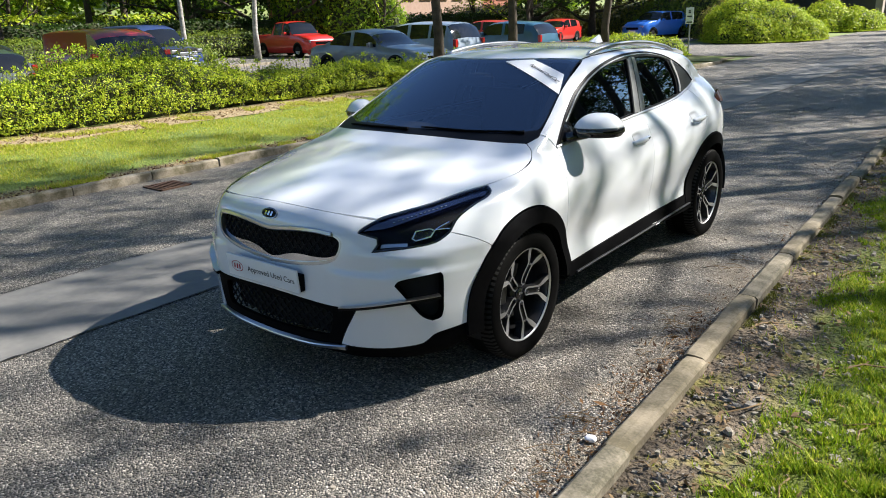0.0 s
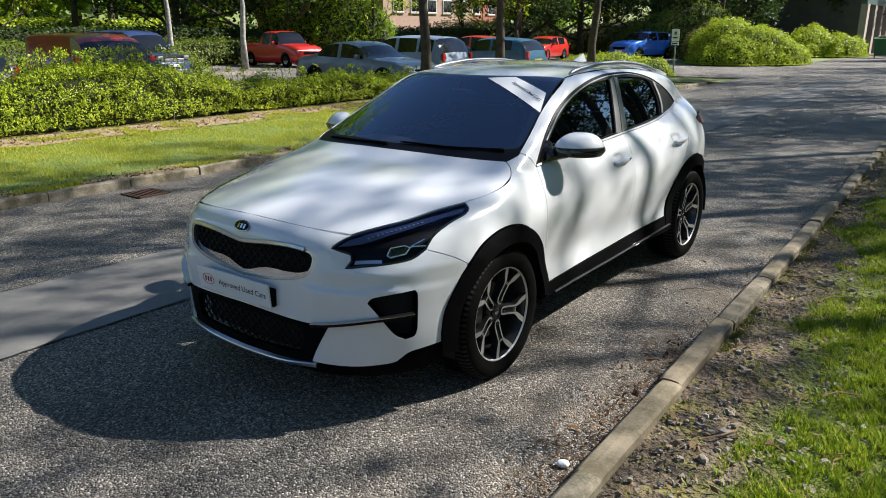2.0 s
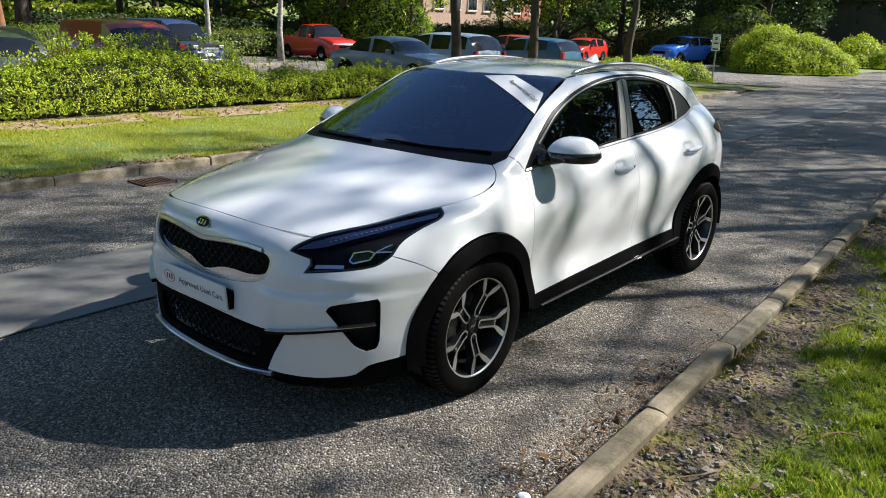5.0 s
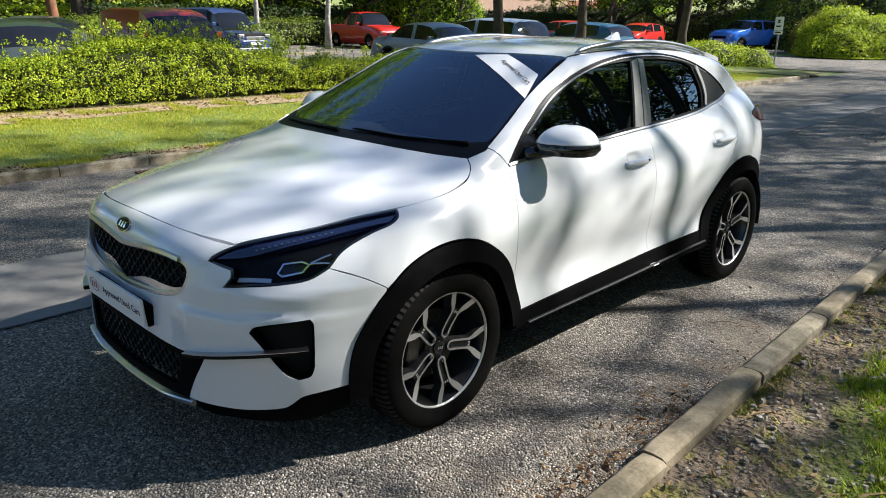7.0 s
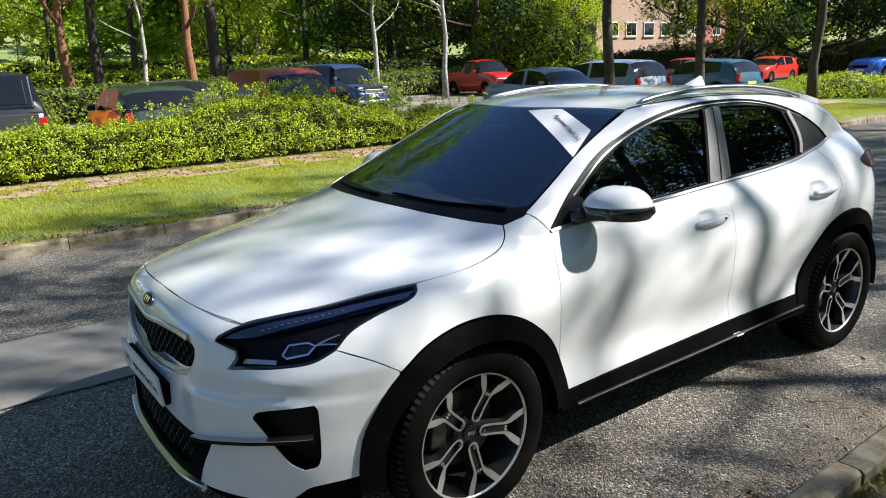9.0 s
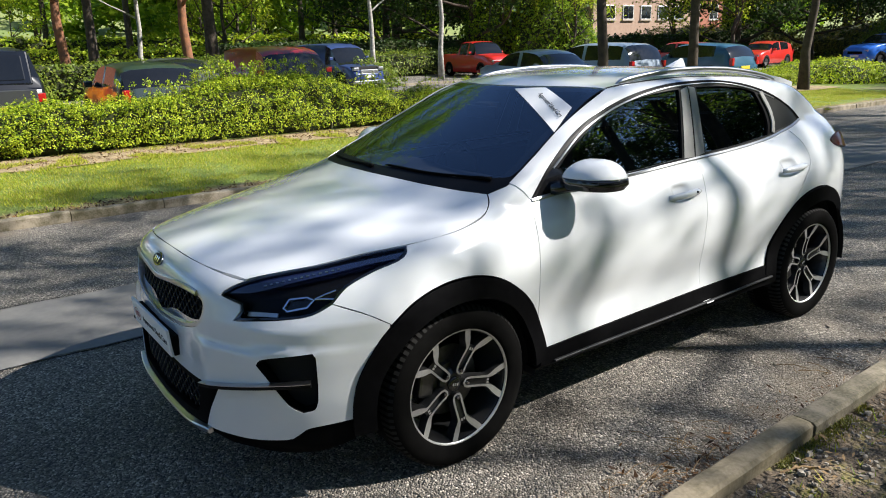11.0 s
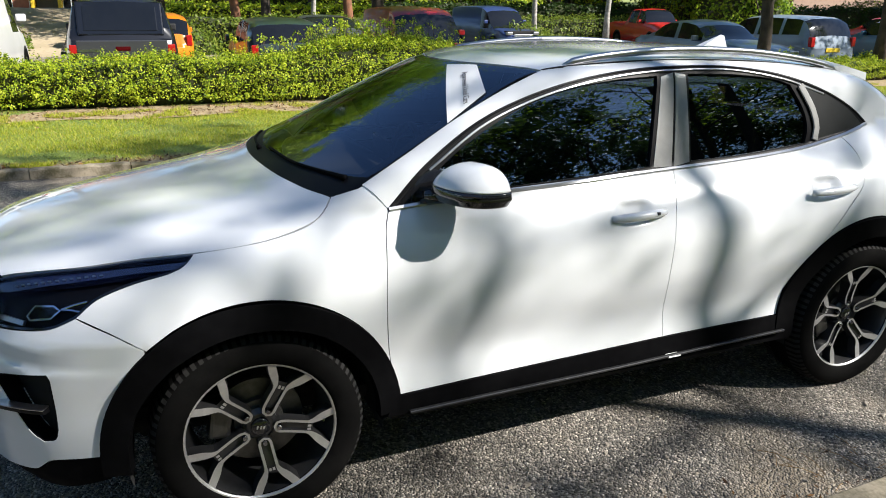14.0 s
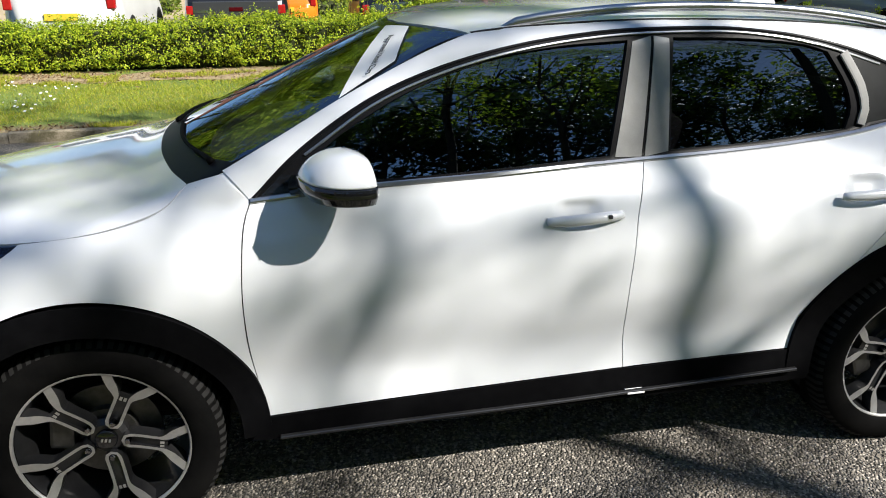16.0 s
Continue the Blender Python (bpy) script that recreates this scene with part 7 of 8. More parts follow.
# wheels
def road_wheel():
    w = new("wheel")
    w.parent = car
    w["label"] = "five-spoke machined alloy wheel with tyre"
    tyre = [(.235, -.10), (.245, -.115), (.285, -.124), (.322, -.118), (.337, -.10), (.341, -.06), (.341, .06), (.337, .10), (.322, .118), (.285, .124), (.255, .118), (.243, .110), (.236, .098)]
    t = part("tyre", lathe(tyre, 72), "rubber", w, "black road tyre", smooth=True)
    rings = [lathe([(.335, x - .004), (.3365, x), (.335, x + .004)], 72) for x in (-.03, .0, .03)]
    for side in (-1, 1):
        blocks = []
        for i in range(76):
            a = math.tau * i / 76
            c, s = math.cos(a), math.sin(a)
            c2, s2 = math.cos(a + .045), math.sin(a + .045)
            r0, r1 = .3445, .339
            x0, x1, x2 = side * .05, side * .10, side * .116
            k = [(x0, r0 * c, r0 * s), (x1, r1 * c, r1 * s), (x2, .3255 * c, .3255 * s), (x0, r0 * c2, r0 * s2), (x1, r1 * c2, r1 * s2), (x2, .3255 * c2, .3255 * s2)]
            blocks.append((k, [(0, 1, 4, 3), (1, 2, 5, 4)]))
        part("tread", merged(*blocks), "tread", t)
    part("rim", merged(lathe([(.247, .098), (.252, .106), (.247, .110), (.239, .104), (.234, .09), (.225, .05), (.215, -.02), (.215, -.1)], 64)), "anthracite", w, "dark rim barrel", smooth=True)
    part("rim_lip", lathe([(.246, .1085), (.2495, .1105), (.246, .1115), (.2375, .1085), (.2365, .103)], 64), "machined", w, "bright machined rim lip", smooth=True)
    part("brake_disc", merged(lathe([(.0, -.004), (.15, -.004), (.15, .012), (.085, .012), (.08, .03), (.0, .03)], 40)), "steel", w, smooth=False)
    part("caliper", block((-.02, -.16, -.05), (.05, -.09, .06), .012), "steel", w)
    part("hub", lathe([(.060, .02), (.058, .045), (.044, .060), (.0, .062)], 32), "anthracite", w, smooth=False)
    cap = part("centre_cap", lathe([(.031, .06), (.031, .07), (.027, .073), (.0, .074)], 28), "gloss", w, "glossy black centre cap", smooth=True)
    for i in (-1, 0, 1):
        part("cap_bar", ([(.0748, .0105 * i + y, z) for y, z in ((-.004, -.006), (.002, -.006), (.004, .006), (-.002, .006))], [(0, 1, 2, 3)]), "machined", cap)
    line = [(.2365, -.072), (.205, -.051), (.180, -.032), (.164, -.0222), (.148, -.0192), (.10, -.0190), (.064, -.0185), (.052, -.0140), (.046, 0)]
    line = line + [(r, -s) for r, s in line[-2::-1]]
    pts = spline(line, 0.008)
    wid = []
    for r, s in pts:
        wid.append(0.0046 + 0.0086 * min(1, max(0, (r - .15) / .04)))
    rows = []
    for i, (r, s) in enumerate(pts):
        a, b = Vector(pts[max(0, i - 1)]), Vector(pts[min(len(pts) - 1, i + 1)])
        t_ = (b - a).normalized()
        nn_ = Vector((-t_.y, t_.x)) * wid[i]
        x = .072 + .034 * max(0, min(1, (r - .08) / .155)) ** 1.2
        rows.append([(x - .04, r + nn_.x * 1.25, s + nn_.y * 1.25), (x, r + nn_.x, s + nn_.y), (x, r - nn_.x, s - nn_.y), (x - .04, r - nn_.x * 1.25, s - nn_.y * 1.25)])
    face_v, face_f, wall_v, wall_f = [], [], [], []
    for q in rows:
        face_v += [(q[1][0] + .0006, q[1][1], q[1][2]), (q[2][0] + .0006, q[2][1], q[2][2])]
        wall_v += q
    for i in range(len(rows) - 1):
        face_f.append((2 * i, 2 * i + 1, 2 * i + 3, 2 * i + 2))
        for j in (0, 1, 2):
            wall_f.append((4 * i + j, 4 * i + j + 1, 4 * i + 5 + j, 4 * i + 4 + j))
    webs = [(.046, -.014), (.15, -.0185), (.172, -.022), (.172, .022), (.15, .0185), (.046, .014)]
    web_v = [(.052 + .026 * (r > .1), r, s) for r, s in webs] + [(.03, r, s) for r, s in webs]
    web_f = [tuple(range(6))] + [(i, (i + 1) % 6, 6 + (i + 1) % 6, 6 + i) for i in range(6)]
    bolt = lathe([(.0, .082), (.007, .082), (.008, .078), (.008, .05)], 12)
    bolt = ([(x, y + .0605, z) for x, y, z in bolt[0]], bolt[1])
    clip = ([(.089, .152, -.010), (.089, .164, -.010), (.089, .164, -.002), (.089, .152, -.002), (.089, .152, .002), (.089, .164, .002), (.089, .164, .010), (.089, .152, .010)], [(0, 1, 2, 3), (4, 5, 6, 7)])
    first = {}
    for k in range(5):
        rot = Matrix.Rotation(math.tau * k / 5, 4, "X")
        if k == 0:
            sp = part("spoke", merged((wall_v, wall_f), (web_v, web_f)), "anthracite", w, "dark spoke with machined edges")
            kids = [part("machined_face", (face_v, face_f), "machined", sp), part("wheel_nut", bolt, "dark_chrome", sp), part("spoke_clip", clip, "machined", sp)]
        else:
            o = new("spoke", sp.data)
            o.parent, o.matrix_basis = w, rot
            for kid in kids:
                c = new(kid.name.split(".")[0], kid.data)
                c.parent = o
    valve = part("valve", tube([(.09, .205, .03), (.105, .20, .032)], .004, 6), "gloss", w)
    return w


wheel = road_wheel()
wheel.matrix_basis = pose(.792, 0, .335, -9)
copy_thing(wheel, pose(.792, 2.65, .335, 20))
copy_thing(wheel, pose(-.792, 0, .335, 0, 0, 180))
copy_thing(wheel, pose(-.792, 2.65, .335, 40, 0, 180))

# cabin
cabin = new("cabin")
cabin.parent = car
cabin["label"] = "black cabin lining"
part("floor_pan", block((-.70, .25, .28), (.70, 3.0, .33)), "trim", cabin)
part("door_lining", block((.69, .50, .33), (.72, 2.6, .98), 0.01), "trim", cabin)
part("door_lining", block((-.72, .50, .33), (-.69, 2.6, .98), 0.01), "trim", cabin)
sheet("headlining", PLAN, [outline(PLAN, [[(-.52, 1.12, 0), (0, 1.0, 0), (.52, 1.12, 0)], [(.52, 1.12, 0), (.50, 2.8, 0)], [(.50, 2.8, 0), (-.50, 2.8, 0)], [(-.50, 2.8, 0), (-.52, 1.12, 0)]])], "cloth", cabin, lift=-0.035, flange=0, grid=0.1)
bm = bmesh.new()
rows = []
for i in range(15):
    x = -.70 + 1.4 * i / 14
    yb = .30 + .42 * x * x * .6
    rows.append([bm.verts.new(q) for q in ((x, yb, 1.035 - .02 * abs(x)), (x, .58, 1.045 + (.03 if .15 < -x < .6 else 0)), (x, .72, 1.02), (x, .78, .93), (x, .74, .62))])
for a, b in zip(rows, rows[1:]):
    for j in range(4):
        bm.faces.new((a[j], a[j + 1], b[j + 1], b[j]))
part("dashboard", bm, "trim", cabin, "black dashboard", smooth=True)
part("screen_panel", block((-.13, .70, .98), (.13, .715, 1.12), .008), "gloss", cabin, "black centre screen")
tor = []
for i in range(33):
    a = math.tau * i / 32
    tor.append((-.36 + .185 * math.cos(a), .92 + .05 * math.sin(a), .93 + .178 * math.sin(a)))
part("steering_wheel", merged(tube(tor, .016, 8), tube([(-.54, .92, .93), (-.36, .88, .92), (-.18, .92, .93)], .02, 6)), "trim", cabin, "black steering wheel", smooth=True)


def seat(x, y, w):
    s = new("seat")
    s.parent = cabin
    bm = bmesh.new()
    box(bm, (x - w / 2, y - .28, .50), (x + w / 2, y + .26, .66), .05)
    part("cushion", bm, "cloth", s)
    bm = bmesh.new()
    box(bm, (-w / 2, -.06, 0), (w / 2, .07, .60), .05, pose(x, y + .26, .60, -18))
    part("seat_back", bm, "cloth", s)
    bm = bmesh.new()
    box(bm, (-.13, -.05, 0), (.13, .04, .19), .04, pose(x, y + .47, 1.19, -14))
    part("headrest", bm, "cloth", s)


for x in (-.36, .36):
    seat(x, 1.38, .50)
for x in (-.42, 0, .42):
    seat(x, 2.25, .42)
part("rear_view_mirror", block((-.13, .84, 1.28), (.13, .865, 1.345), .012), "void", cabin, "black rear-view mirror")
part("mirror_mount", block((-.07, .845, 1.30), (.07, .93, 1.362), .02), "void", cabin)



# ---- parked cars ----
def tint(name, c, rough=0.25):
    if name not in M:
        M[name] = mat(name, c, tuple(v * 0.88 for v in c), 2.0, rough + .05, coat=0.6)
    return name


SHAPES = {  # nose at 0: length, width, height; top line and belt line as (share of length, share of height)
    "hatch": (4.1, 1.72, 1.47, [(0, .44), (.03, .52), (.10, .60), (.26, .66), (.43, .965), (.55, 1.0), (.82, .97), (.91, .91), (.985, .62), (1, .45)], [(0, .44), (.26, .64), (.6, .66), (.9, .69), (1, .45)]),
    "saloon": (4.7, 1.8, 1.42, [(0, .42), (.03, .50), (.10, .585), (.29, .66), (.45, .965), (.56, 1.0), (.68, .97), (.84, .70), (.97, .68), (1, .50)], [(0, .42), (.29, .64), (.6, .67), (.84, .69), (1, .5)]),
    "estate": (4.5, 1.78, 1.56, [(0, .44), (.03, .52), (.10, .60), (.25, .65), (.42, .96), (.55, 1.0), (.86, .98), (.92, .93), (.985, .60), (1, .45)], [(0, .44), (.25, .63), (.6, .65), (.92, .67), (1, .45)]),
    "van": (4.6, 1.85, 1.95, [(0, .34), (.03, .42), (.10, .50), (.20, .54), (.36, .93), (.45, .99), (.6, 1.0), (.95, .985), (.99, .92), (1, .35)], [(0, .34), (.20, .53), (.6, .55), (.95, .56), (1, .35)]),
    "pickup": (5.2, 1.82, 1.80, [(0, .46), (.02, .54), (.08, .60), (.26, .63), (.37, .96), (.45, 1.0), (.60, .985), (.645, .64), (.97, .63), (1, .60)], [(0, .46), (.26, .61), (.645, .63), (.97, .62), (1, .6)]),
    "canopy_pickup": (5.2, 1.84, 1.78, [(0, .46), (.02, .54), (.08, .60), (.26, .63), (.37, .96), (.45, .99), (.62, 1.0), (.945, .985), (.99, .64), (1, .60)], [(0, .46), (.26, .61), (.645, .63), (.985, .63), (1, .6)]),
    "suv": (4.3, 1.82, 1.60, [(0, .46), (.02, .55), (.10, .63), (.27, .68), (.42, .97), (.55, 1.0), (.84, .97), (.91, .90), (.985, .62), (1, .46)], [(0, .46), (.27, .66), (.6, .68), (.9, .70), (1, .46)]),
}
PANES = {"hatch": [(.34, .57), (.60, .82)], "saloon": [(.36, .56), (.59, .80)], "estate": [(.33, .53), (.56, .74), (.765, .90)], "van": [(.25, .43)], "pickup": [(.31, .44), (.46, .60)],
         "canopy_pickup": [(.31, .44), (.46, .61), (.65, .93)], "suv": [(.34, .55), (.58, .80)]}


def parked_car(kind, colour, rgb, label, x, y, yaw, plate="plate_white", scale=1.0):
    length, width, height, top, belt = SHAPES[kind]
    tint(colour, rgb)
    root = thing("parked_" + ("van" if kind == "van" else "pickup" if "pickup" in kind else "car"), label, "van" if kind == "van" else "pickup" if "pickup" in kind else "car",
                 pose(x, y, 0, 0, 0, yaw) @ Matrix.Diagonal((scale, scale, scale, 1)), "parked cars")
    T, B = curve([(a, b * height) for a, b in top]), curve([(a, b * height) for a, b in belt])
    panes = PANES[kind]
    cuts = sorted({round(i / 44, 4) for i in range(45)} | {v for p in panes for v in p} | {.005, .995})
    hood_end = max(a for a, b in top if b < .70 and a < .4)
    roof_a, roof_b = hood_end + (.13 if kind != "van" else .15), max(a for a, b in top if b > .87)
    body_bm, glass_bm = bmesh.new(), {}
    rows = []
    for s in cuts:
        t, b = float(T(s)), float(B(s))
        b = min(b, t - 0.01)
        w = width / 2 * (1 - .16 * max(0, 1 - s / .10) ** 2 - .10 * max(0, (s - .93) / .07) ** 2)
        lean = .26 * (t - b) if kind != "van" else .10 * (t - b)
        up = t - b > .12
        sec = [(w * .92, .24), (w, .40), (w * 1.0, b * .78), (w * .965, b), (w * .965 - lean, t - (.07 if up else .012)), (w * .70 - lean * .6, t - (.01 if up else 0)), (0, t + .015)]
        rows.append([(px, (s - .5) * length, pz) for px, pz in sec])
    verts_of = {}

    def corner(bm, p):
        key = (id(bm), tuple(round(v, 5) for v in p))
        if key not in verts_of:
            verts_of[key] = bm.verts.new(p)
        return verts_of[key]

    def quad(bm, ps):
        vs = []
        for p in ps:
            v = corner(bm, p)
            if v not in vs:
                vs.append(v)
        if len(vs) > 2:
            try:
                bm.faces.new(vs)
            except ValueError:
                pass
    for i in range(len(cuts) - 1):
        mid = (cuts[i] + cuts[i + 1]) / 2
        for j in range(6):
            for sgn in (1, -1):
                ps = [(q[0] * sgn, q[1], q[2]) for q in (rows[i][j], rows[i][j + 1], rows[i + 1][j + 1], rows[i + 1][j])]
                if sgn < 0:
                    ps.reverse()
                target = body_bm
                if j == 3 and T(mid) - B(mid) > .14:
                    for n, (a, b) in enumerate(panes):
                        if a <= mid <= b:
                            target = glass_bm.setdefault(("side_window", n, sgn), bmesh.new())
                if j >= 4 and hood_end + .012 < mid < roof_a:
                    target = glass_bm.setdefault(("windscreen", 0, 0), bmesh.new())
                rear_cab = kind == "pickup" and .60 < mid < .645
                if j >= 4 and ((kind not in ("van", "pickup") and roof_b < mid < (.97 if kind != "saloon" else .835) and T(mid) > B(mid) + .10) or rear_cab):
                    target = glass_bm.setdefault(("rear_window", 0, 0), bmesh.new())
                quad(target, ps)
    for row, rev in ((rows[0], False), (rows[-1], True)):
        for j in range(6):
            quad(body_bm, [row[j], row[j + 1], (-row[j + 1][0], row[j + 1][1], row[j + 1][2]), (-row[j][0], row[j][1], row[j][2])])
    shell = part("body", body_bm, colour, root, smooth=True)
    for (name, n, sgn), bm in glass_bm.items():
        part(name, bm, "window_far", root, smooth=True)
    inner = bmesh.new()
    box(inner, (-width * .40, -length * .47, .2), (width * .40, length * .47, height * .50), .05)
    part("underbody", inner, "void", root)
    if kind == "van":
        for sgn in (1, -1):
            part("rear_window", block((sgn * .42 - .33, length * .5 - .05, height * .60), (sgn * .42 + .33, length * .5 + .012, height * .86), .02), "window_far", root)
    if kind == "canopy_pickup":
        for sgn in (1, -1):
            part("badge_bar", block((sgn * .55 - .18, length * .5 - .01, height * .49), (sgn * .55 + .18, length * .5 + .012, height * .515)), "satin", root)
        tilt = pose(0, length * .49, height * .64, 20.9)
        frame_ = part("canopy_frame", block((-.70, -.02, .0), (.70, .02, .60), .03, tilt), "gloss", root, "black canopy frame")
        part("canopy_window", block((-.60, .0, .07), (.60, .026, .52), .02, tilt), "window_far", frame_, "large dark rear window")
        part("tailgate", block((-.74, length * .5 - .03, height * .36), (.74, length * .5 + .008, height * .60), .02), tint("tailgate_grey", (.045, .046, .05)), root, "dark grey tailgate")
        part("tailgate_handle", block((-.12, length * .5 - .01, height * .50), (.12, length * .5 + .015, height * .54), .008), "red_lens", root)
    if kind == "pickup":
        part("load_bed", block((-width * .40, length * .16, height * .55), (width * .40, length * .46, height * .628)), "trim", root, "dark open load bed")
    r = .33 if "pickup" not in kind and kind != "van" else .36
    for cy in (-length / 2 + .19 * length, length / 2 - .20 * length):
        for sgn in (1, -1):
            # black half disc on the flank painted as the arch opening's shade
            arch_v, arch_f = lathe([(.0, sgn * width * .5 + sgn * .004), (r + .07, sgn * width * .5 + sgn * .004)], 24, "x", 0, math.pi)
            part("arch", ([(px, py + cy, pz + r - .02) for px, py, pz in arch_v], arch_f), "void", root)
            w = new("wheel")
            w.parent, w.matrix_basis = root, pose(sgn * (width / 2 - .10), cy, r, 0, 0, 0 if sgn > 0 else 180)
            part("tyre", lathe([(.19, .09), (.22, .115), (r - .02, .115), (r, .08), (r, -.09), (.2, -.1)], 24), "rubber", w, smooth=True)
            part("rim", lathe([(.205, .10), (.20, .085), (.15, .075), (.06, .10), (0, .10)], 10), "satin", w)
    for sgn in (1, -1):
        zl = .40 * height
        part("headlamp", block((sgn * width * .36 - .15, -length * .5 - .012 + .03, zl + .03), (sgn * width * .36 + .13, -length * .5 + .16, zl + .16), .03), "satin", root, "clear headlamp")
        part("tail_lamp", block((sgn * width * .43 - .07, length * .5 - .13, height * .47), (sgn * width * .43 + .065, length * .5 + .004, height * .47 + (.26 if kind in ("estate", "van", "hatch", "suv") else .16)), .02), "tail_red", root, "red tail lamp")
        m = part("door_mirror", block((sgn * (width / 2 + .07) - .09, -length * .5 + length * (hood_end + .09), height * .64), (sgn * (width / 2 + .07) + .09, -length * .5 + length * (hood_end + .09) + .1, height * .64 + .14), .03), colour if kind not in ("canopy_pickup",) else "trim", root)
    part("front_grille", block((-width * .26, -length * .5 - .012, .36 * height), (width * .26, -length * .5 + .05, .36 * height + .14), .02), "clad", root)
    part("number_plate", block((-.26, length * .5 - .02, .38 * height), (.26, length * .5 + .022, .38 * height + .11), .004), "plate_yellow", root, "yellow rear plate with unreadable bars")
    part("front_plate", block((-.26, -length * .5 - .03, .26 * height), (.26, -length * .5 + .02, .26 * height + .11), .004), "plate_white", root)
    part("bumper", block((-width * .46, -length * .5 - .02, .24), (width * .46, -length * .5 + .12, .40), .04), colour if kind not in ("pickup", "canopy_pickup") else "trim", root)
    part("bumper", block((-width * .46, length * .5 - .12, .26), (width * .46, length * .5 + .02, .46), .04), colour if kind not in ("pickup", "canopy_pickup") else "trim", root)
    return root


parked_car("canopy_pickup", "charcoal_paint", (.010, .010, .012), "black pickup with a canopy parked behind the hedge", -13.95, -.40, -90)
parked_car("van", "white_van_paint", (.78, .78, .77), "white van parked behind the hedge", -13.9, -3.35, -90, scale=1.05)
parked_car("hatch", "orange_paint", (.75, .20, .01), "bright orange hatchback parked in the car park", -19.1, .35, -90)
parked_car("hatch", "bottle_green_paint", (.02, .035, .032), "dark green hatchback parked tail to the hedge", -14.2, 2.7, -90, scale=.97)
parked_car("saloon", "slate_paint", (.06, .065, .07), "dark grey saloon parked further back", -20.4, 5.2, -90)
parked_car("van", "red_van_paint", (.33, .012, .016), "dark red van parked nose to the hedge", -13.8, 5.9, 90, scale=.86)
navy = parked_car("van", "navy_van_paint", (.025, .045, .15), "dark blue van with a bright front", -24.2, 13.0, 98, scale=.9)
parked_car("pickup", "red_pickup_paint", (.55, .02, .015), "red double-cab pickup in the car park", -27.4, 22.9, 84, scale=.96)
parked_car("saloon", "steel_paint", (.17, .20, .23), "steel grey saloon parked nose to the hedge", -13.4, 14.3, 90)
parked_car("estate", "silver_blue_paint", (.24, .29, .36), "silver blue estate car parked tail to the hedge", -14.7, 17.8, -90)
parked_car("hatch", "teal_paint", (.03, .10, .16), "dark teal hatchback parked tail to the hedge", -14.3, 22.8, -90)
parked_car("hatch", "bright_red_paint", (.55, .03, .02), "small red hatchback parked near the entrance", -20.6, 37.8, 4, scale=.95)
parked_car("hatch", "bright_red_paint", (.55, .03, .02), "red hatchback parked behind other cars", -21.5, 31.5, -90, scale=1.0)
parked_car("suv", "bright_blue_paint", (.03, .17, .68), "bright blue hatchback parked on the bank side", -16.7, 43.6, -18, scale=1.04)
parked_car("saloon", "black_paint", (.012, .012, .014), "black saloon parked beyond the estate car", -22.5, 25.5, -90)

for ob in navy.children:
    if ob.name.split(".")[0] in ("bumper", "front_grille"):
        ob.data.materials[0] = M["satin"]



# ---- buildings, sign, bin and distance ----
def building(name, label, lo, hi, wall, roof_h, rows, face, openings, door=None):
    """A brick block with real window recesses on one face ('+x' or '-y')."""
    b = thing(name, label, "building")
    (x0, y0, z0), (x1, y1, z1) = lo, hi
    part("wall", block((x0, y0, z0), (x1, y1, z1), 0.02), wall, b)
    bm = bmesh.new()
    box(bm, (x0 - .5, y0 - .5, z1), (x1 + .5, y1 + .5, z1 + roof_h), .02)
    part("roof", bm, "fascia", b)
    for z, h in rows:
        for k in range(openings):
            f = (k + .5) / openings
            w = new("window")
            w.parent = b
            if face == "+x":
                c = y0 + (y1 - y0) * f
                part("frame", block((x1 - .02, c - .75, z), (x1 + .06, c + .75, z + h), .01), "white_paint", w)
                for s in (-1, 1):
                    part("pane", block((x1 + .05, c + s * .36 - .32, z + .08), (x1 + .072, c + s * .36 + .32, z + h - .08)), "window_far", w)
                part("sill", block((x1, c - .85, z - .12), (x1 + .14, c + .85, z)), "beige", w)
    return b


b = building("brick_office", "red brick office block with white-framed windows", (-100, -24, 0.5), (-80, 2, 9.0), "brick", .5, [(1.2, 1.5), (4.2, 1.5)], "+x", 9)
porch = new("porch")
porch.parent = b
part("porch_wall", block((-80, -8.6, .5), (-78.6, -8.3, 3.2)), "yellow", porch)
part("porch_wall", block((-80, -6.3, .5), (-78.6, -6.0, 3.2)), "yellow", porch)
bm = bmesh.new()
v = [bm.verts.new(p) for p in ((-80, -8.9, 3.2), (-78.4, -8.9, 3.2), (-78.4, -5.7, 3.2), (-80, -5.7, 3.2), (-80, -7.3, 4.1), (-78.4, -7.3, 4.1))]
for f in ((0, 1, 5, 4), (3, 4, 5, 2), (1, 2, 5), (0, 4, 3), (0, 3, 2, 1)):
    bm.faces.new([v[i] for i in f])
part("porch_roof", bm, "yellow", porch, "yellow gabled porch roof")
part("door", block((-80, -8.2, .5), (-79.9, -6.4, 2.9)), "door_and_wall_shade", porch)
building("brick_hall", "red brick hall behind dark trees", (-70, 56, 0), (-49, 76, 8.5), "brick", .5, [(3.6, 1.6)], "+x", 6)
b2 = thing("brick_wing", "plain red brick wing with a strip of windows", "building")
part("wall", block((-60, 51.5, 0), (-46, 66, 7.5), .02), "brick_pale", b2)
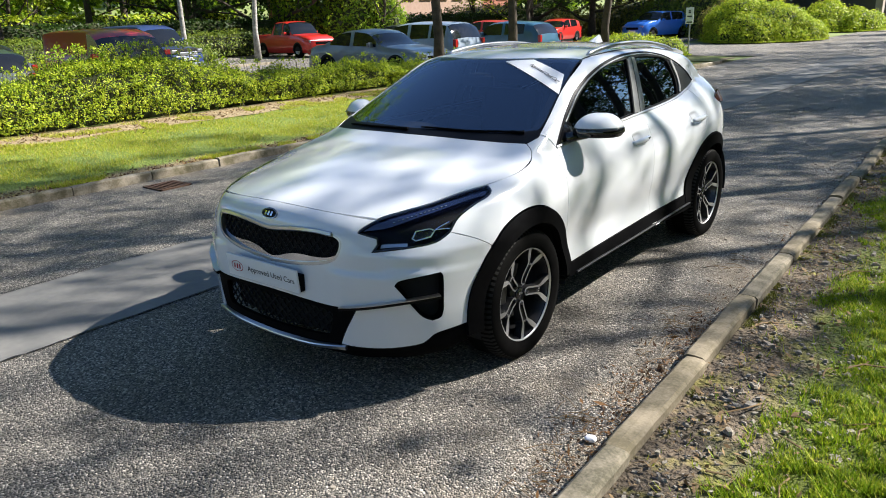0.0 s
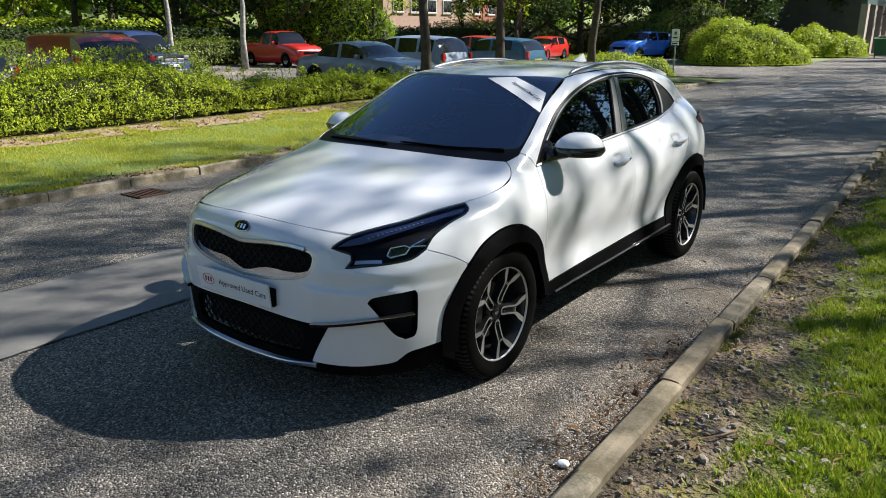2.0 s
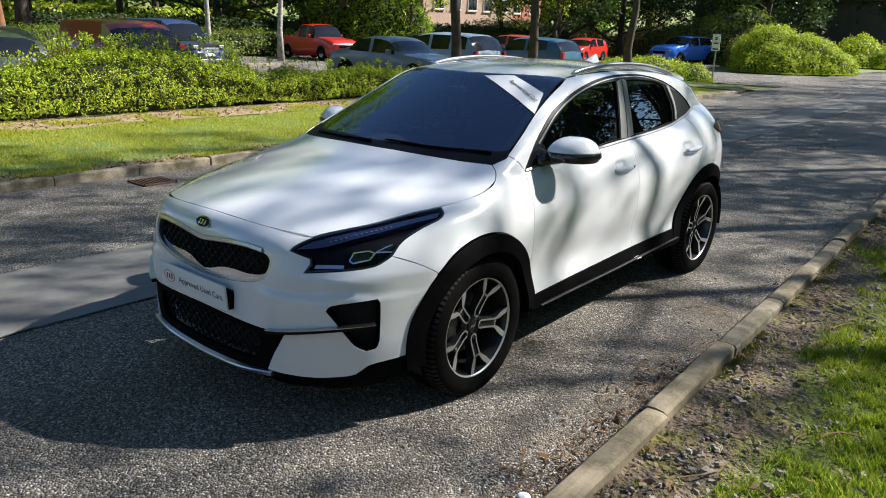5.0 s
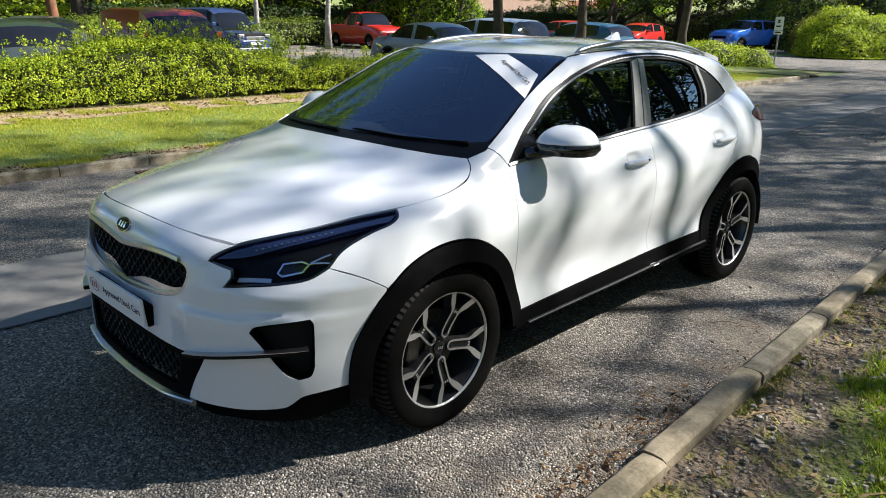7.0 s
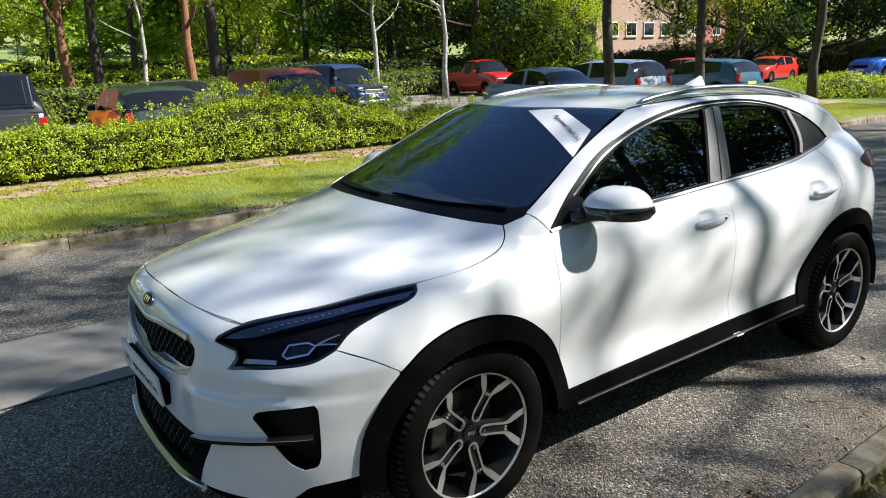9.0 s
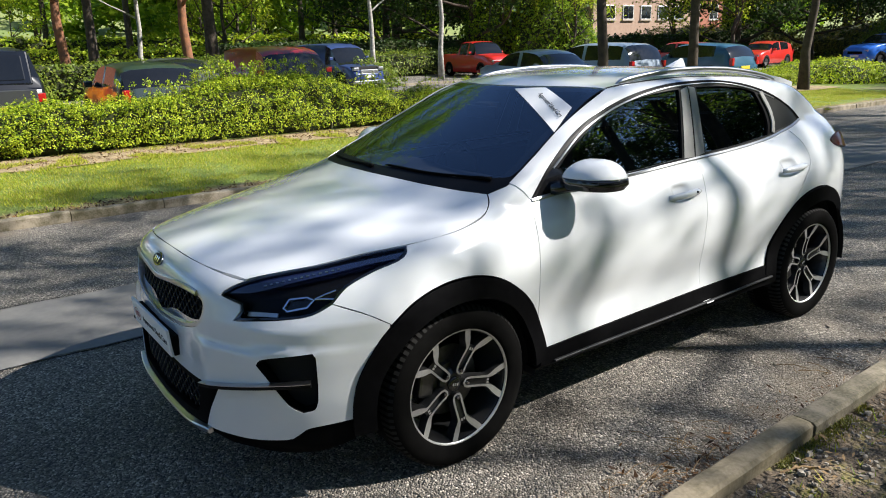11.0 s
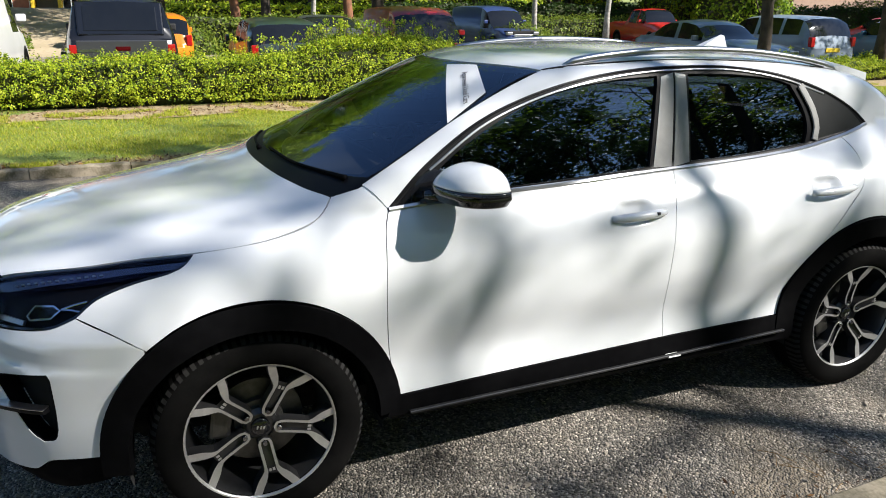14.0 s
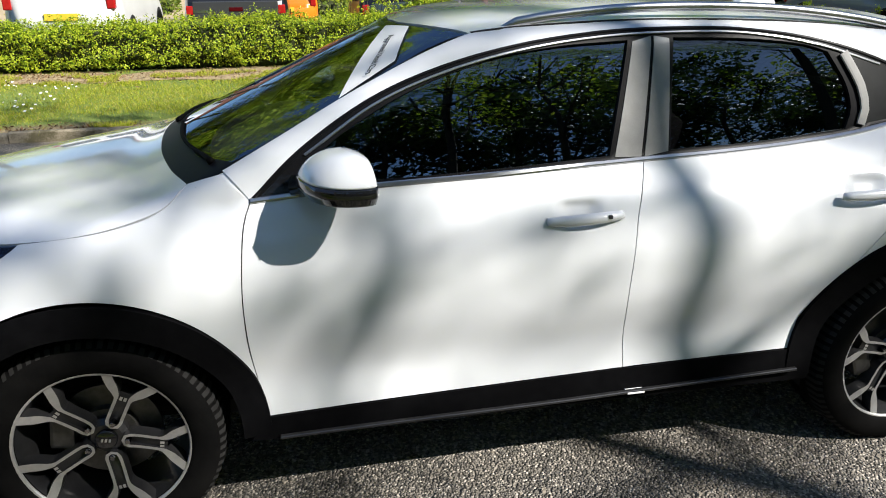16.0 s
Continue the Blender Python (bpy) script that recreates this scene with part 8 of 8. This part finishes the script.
for k in range(5):
    w = new("window")
    w.parent = b2
    y = 52.9 + k * 2.6
    part("frame", block((-46.05, y, 3.5), (-45.9, y + 1.5, 4.8), .01), "white_paint", w)
    for s in (0, 1):
        part("pane", block((-45.92, y + .1 + s * .7, 3.6), (-45.86, y + .7 + s * .7, 4.7)), "window_far", w)
    part("sill", block((-46, y - .1, 3.38), (-45.84, y + 1.6, 3.5)), "beige", w)

# garages along the road
garages = thing("garage_block", "long low garage block with beige piers and dark doors", "building", pose(-1.3, 1.0, 0))
# wall takes the near-black door colour to paint in its shaded end
part("wall", block((-21, 57, 0), (-5.6, 118, 4.4), .02), "door_and_wall_shade", garages)
part("roof", block((-21.4, 56.5, 4.4), (-5.0, 118.5, 5.0), .02), "fascia", garages)
part("shutter", block((-14.6, 56.93, 0), (-12.4, 57.0, 3.6), .01), tint("shutter_blue", (.012, .02, .07)), garages, "dark blue roller shutter")
part("fascia_board", block((-5.6, 56.8, 3.5), (-5.2, 118.2, 4.4), .01), "fascia", garages, "green fascia board")
pier = part("pier", block((-5.6, 0, 0), (-5.15, .9, 3.5), .02), "beige", garages, "beige rendered pier")
gdoor = part("garage_door", block((-5.6, .95, 0), (-5.5, 3.35, 3.3), .01), "door_and_wall_shade", garages)
for k in range(18):
    for src in (pier, gdoor):
        ob = src if k == 0 else new(src.name.split(".")[0], src.data)
        ob.parent, ob.location = garages, (0, 57.0 + 3.4 * k, 0)

bin_ = thing("wheeled_bin", "green wheeled refuse bin with an open lid", "bin", pose(-4.4, 53.0, 0, 0, 0, 8))
bm = bmesh.new()
box(bm, (-.65, -.5, .15), (.65, .5, 1.15), .04)
for v in bm.verts:
    if v.co.z < .5:
        v.co.x, v.co.y = v.co.x * .85, v.co.y * .82
part("tub", bm, "bin", bin_)
part("lid", block((-.68, -.55, 1.15), (.68, .5, 1.25), .04, pose(0, 0, 0, 4)), "bin", bin_)
part("rubbish", block((-.4, -.3, 1.2), (.45, .3, 1.38), .08), "sand", bin_, "cardboard on top")
for x in (-.5, .5):
    for y in (-.38, .38):
        v, f = lathe([(.0, -.03), (.1, -.03), (.1, .03), (.0, .03)], 14)
        part("castor", ([(a + x, c + y, d + .1) for a, c, d in v], f), "rubber", bin_)

sign = thing("parking_sign", "small white sign on a grey post at the entrance", "sign", pose(-8.1, 26.2, 0.05, 0, 0, -14))
part("post", tube([(0, 0, 0), (0, 0, 1.75)], .03, 8), "grey_post", sign)
part("panel", block((-.17, -.05, 1.27), (.17, -.03, 1.72), .008), "white_paint", sign)
part("panel", block((-.17, -.05, 1.12), (.17, -.03, 1.25), .008), "white_paint", sign, "small white plate under the sign")
for z, w in ((1.60, .05), (1.54, .05), (1.40, .10), (1.185, .12)):
    part("printed_bar", block((-w, -.056, z - .025), (w, -.05, z + .025)), "ink", sign)

# sandy bank and rails behind the parked pickup
bank = grid_sheet("sandy_bank", [-44 + i for i in range(21)], [-16 + i * 1.5 for i in range(10)],
                  lambda x, y: (x, y, -0.1 + 1.55 * max(0, min(1, (-x - 24) / 12)) * max(0, min(1, (-y + 0) / 2.5)) * max(0, min(1, (y + 17) / 2.0)) + rough(x, y, .7, .12)), "sand")
tagged(bank, "bare sandy bank beside the car park", "bank", kind="structure")
rng = np.random.default_rng(77)
for k, (x, y) in enumerate(((-24.2, 1.0), (-26.2, -5.0), (-23.4, 13.6))):
    shrub("low_shrub", "scrubby green bush at the car park edge", (x, y, 0), (1.3, 1.7, 1.25), 2600, 0.06, "hedge_dark", 60 + k)
kerb2 = block((-23.2, -12, -.1), (-23.05, 18, .1), .01)
tagged(part("kerb_car_park", kerb2, "kerb"), "pale concrete kerb at the back of the car park", "kerb", kind="structure")
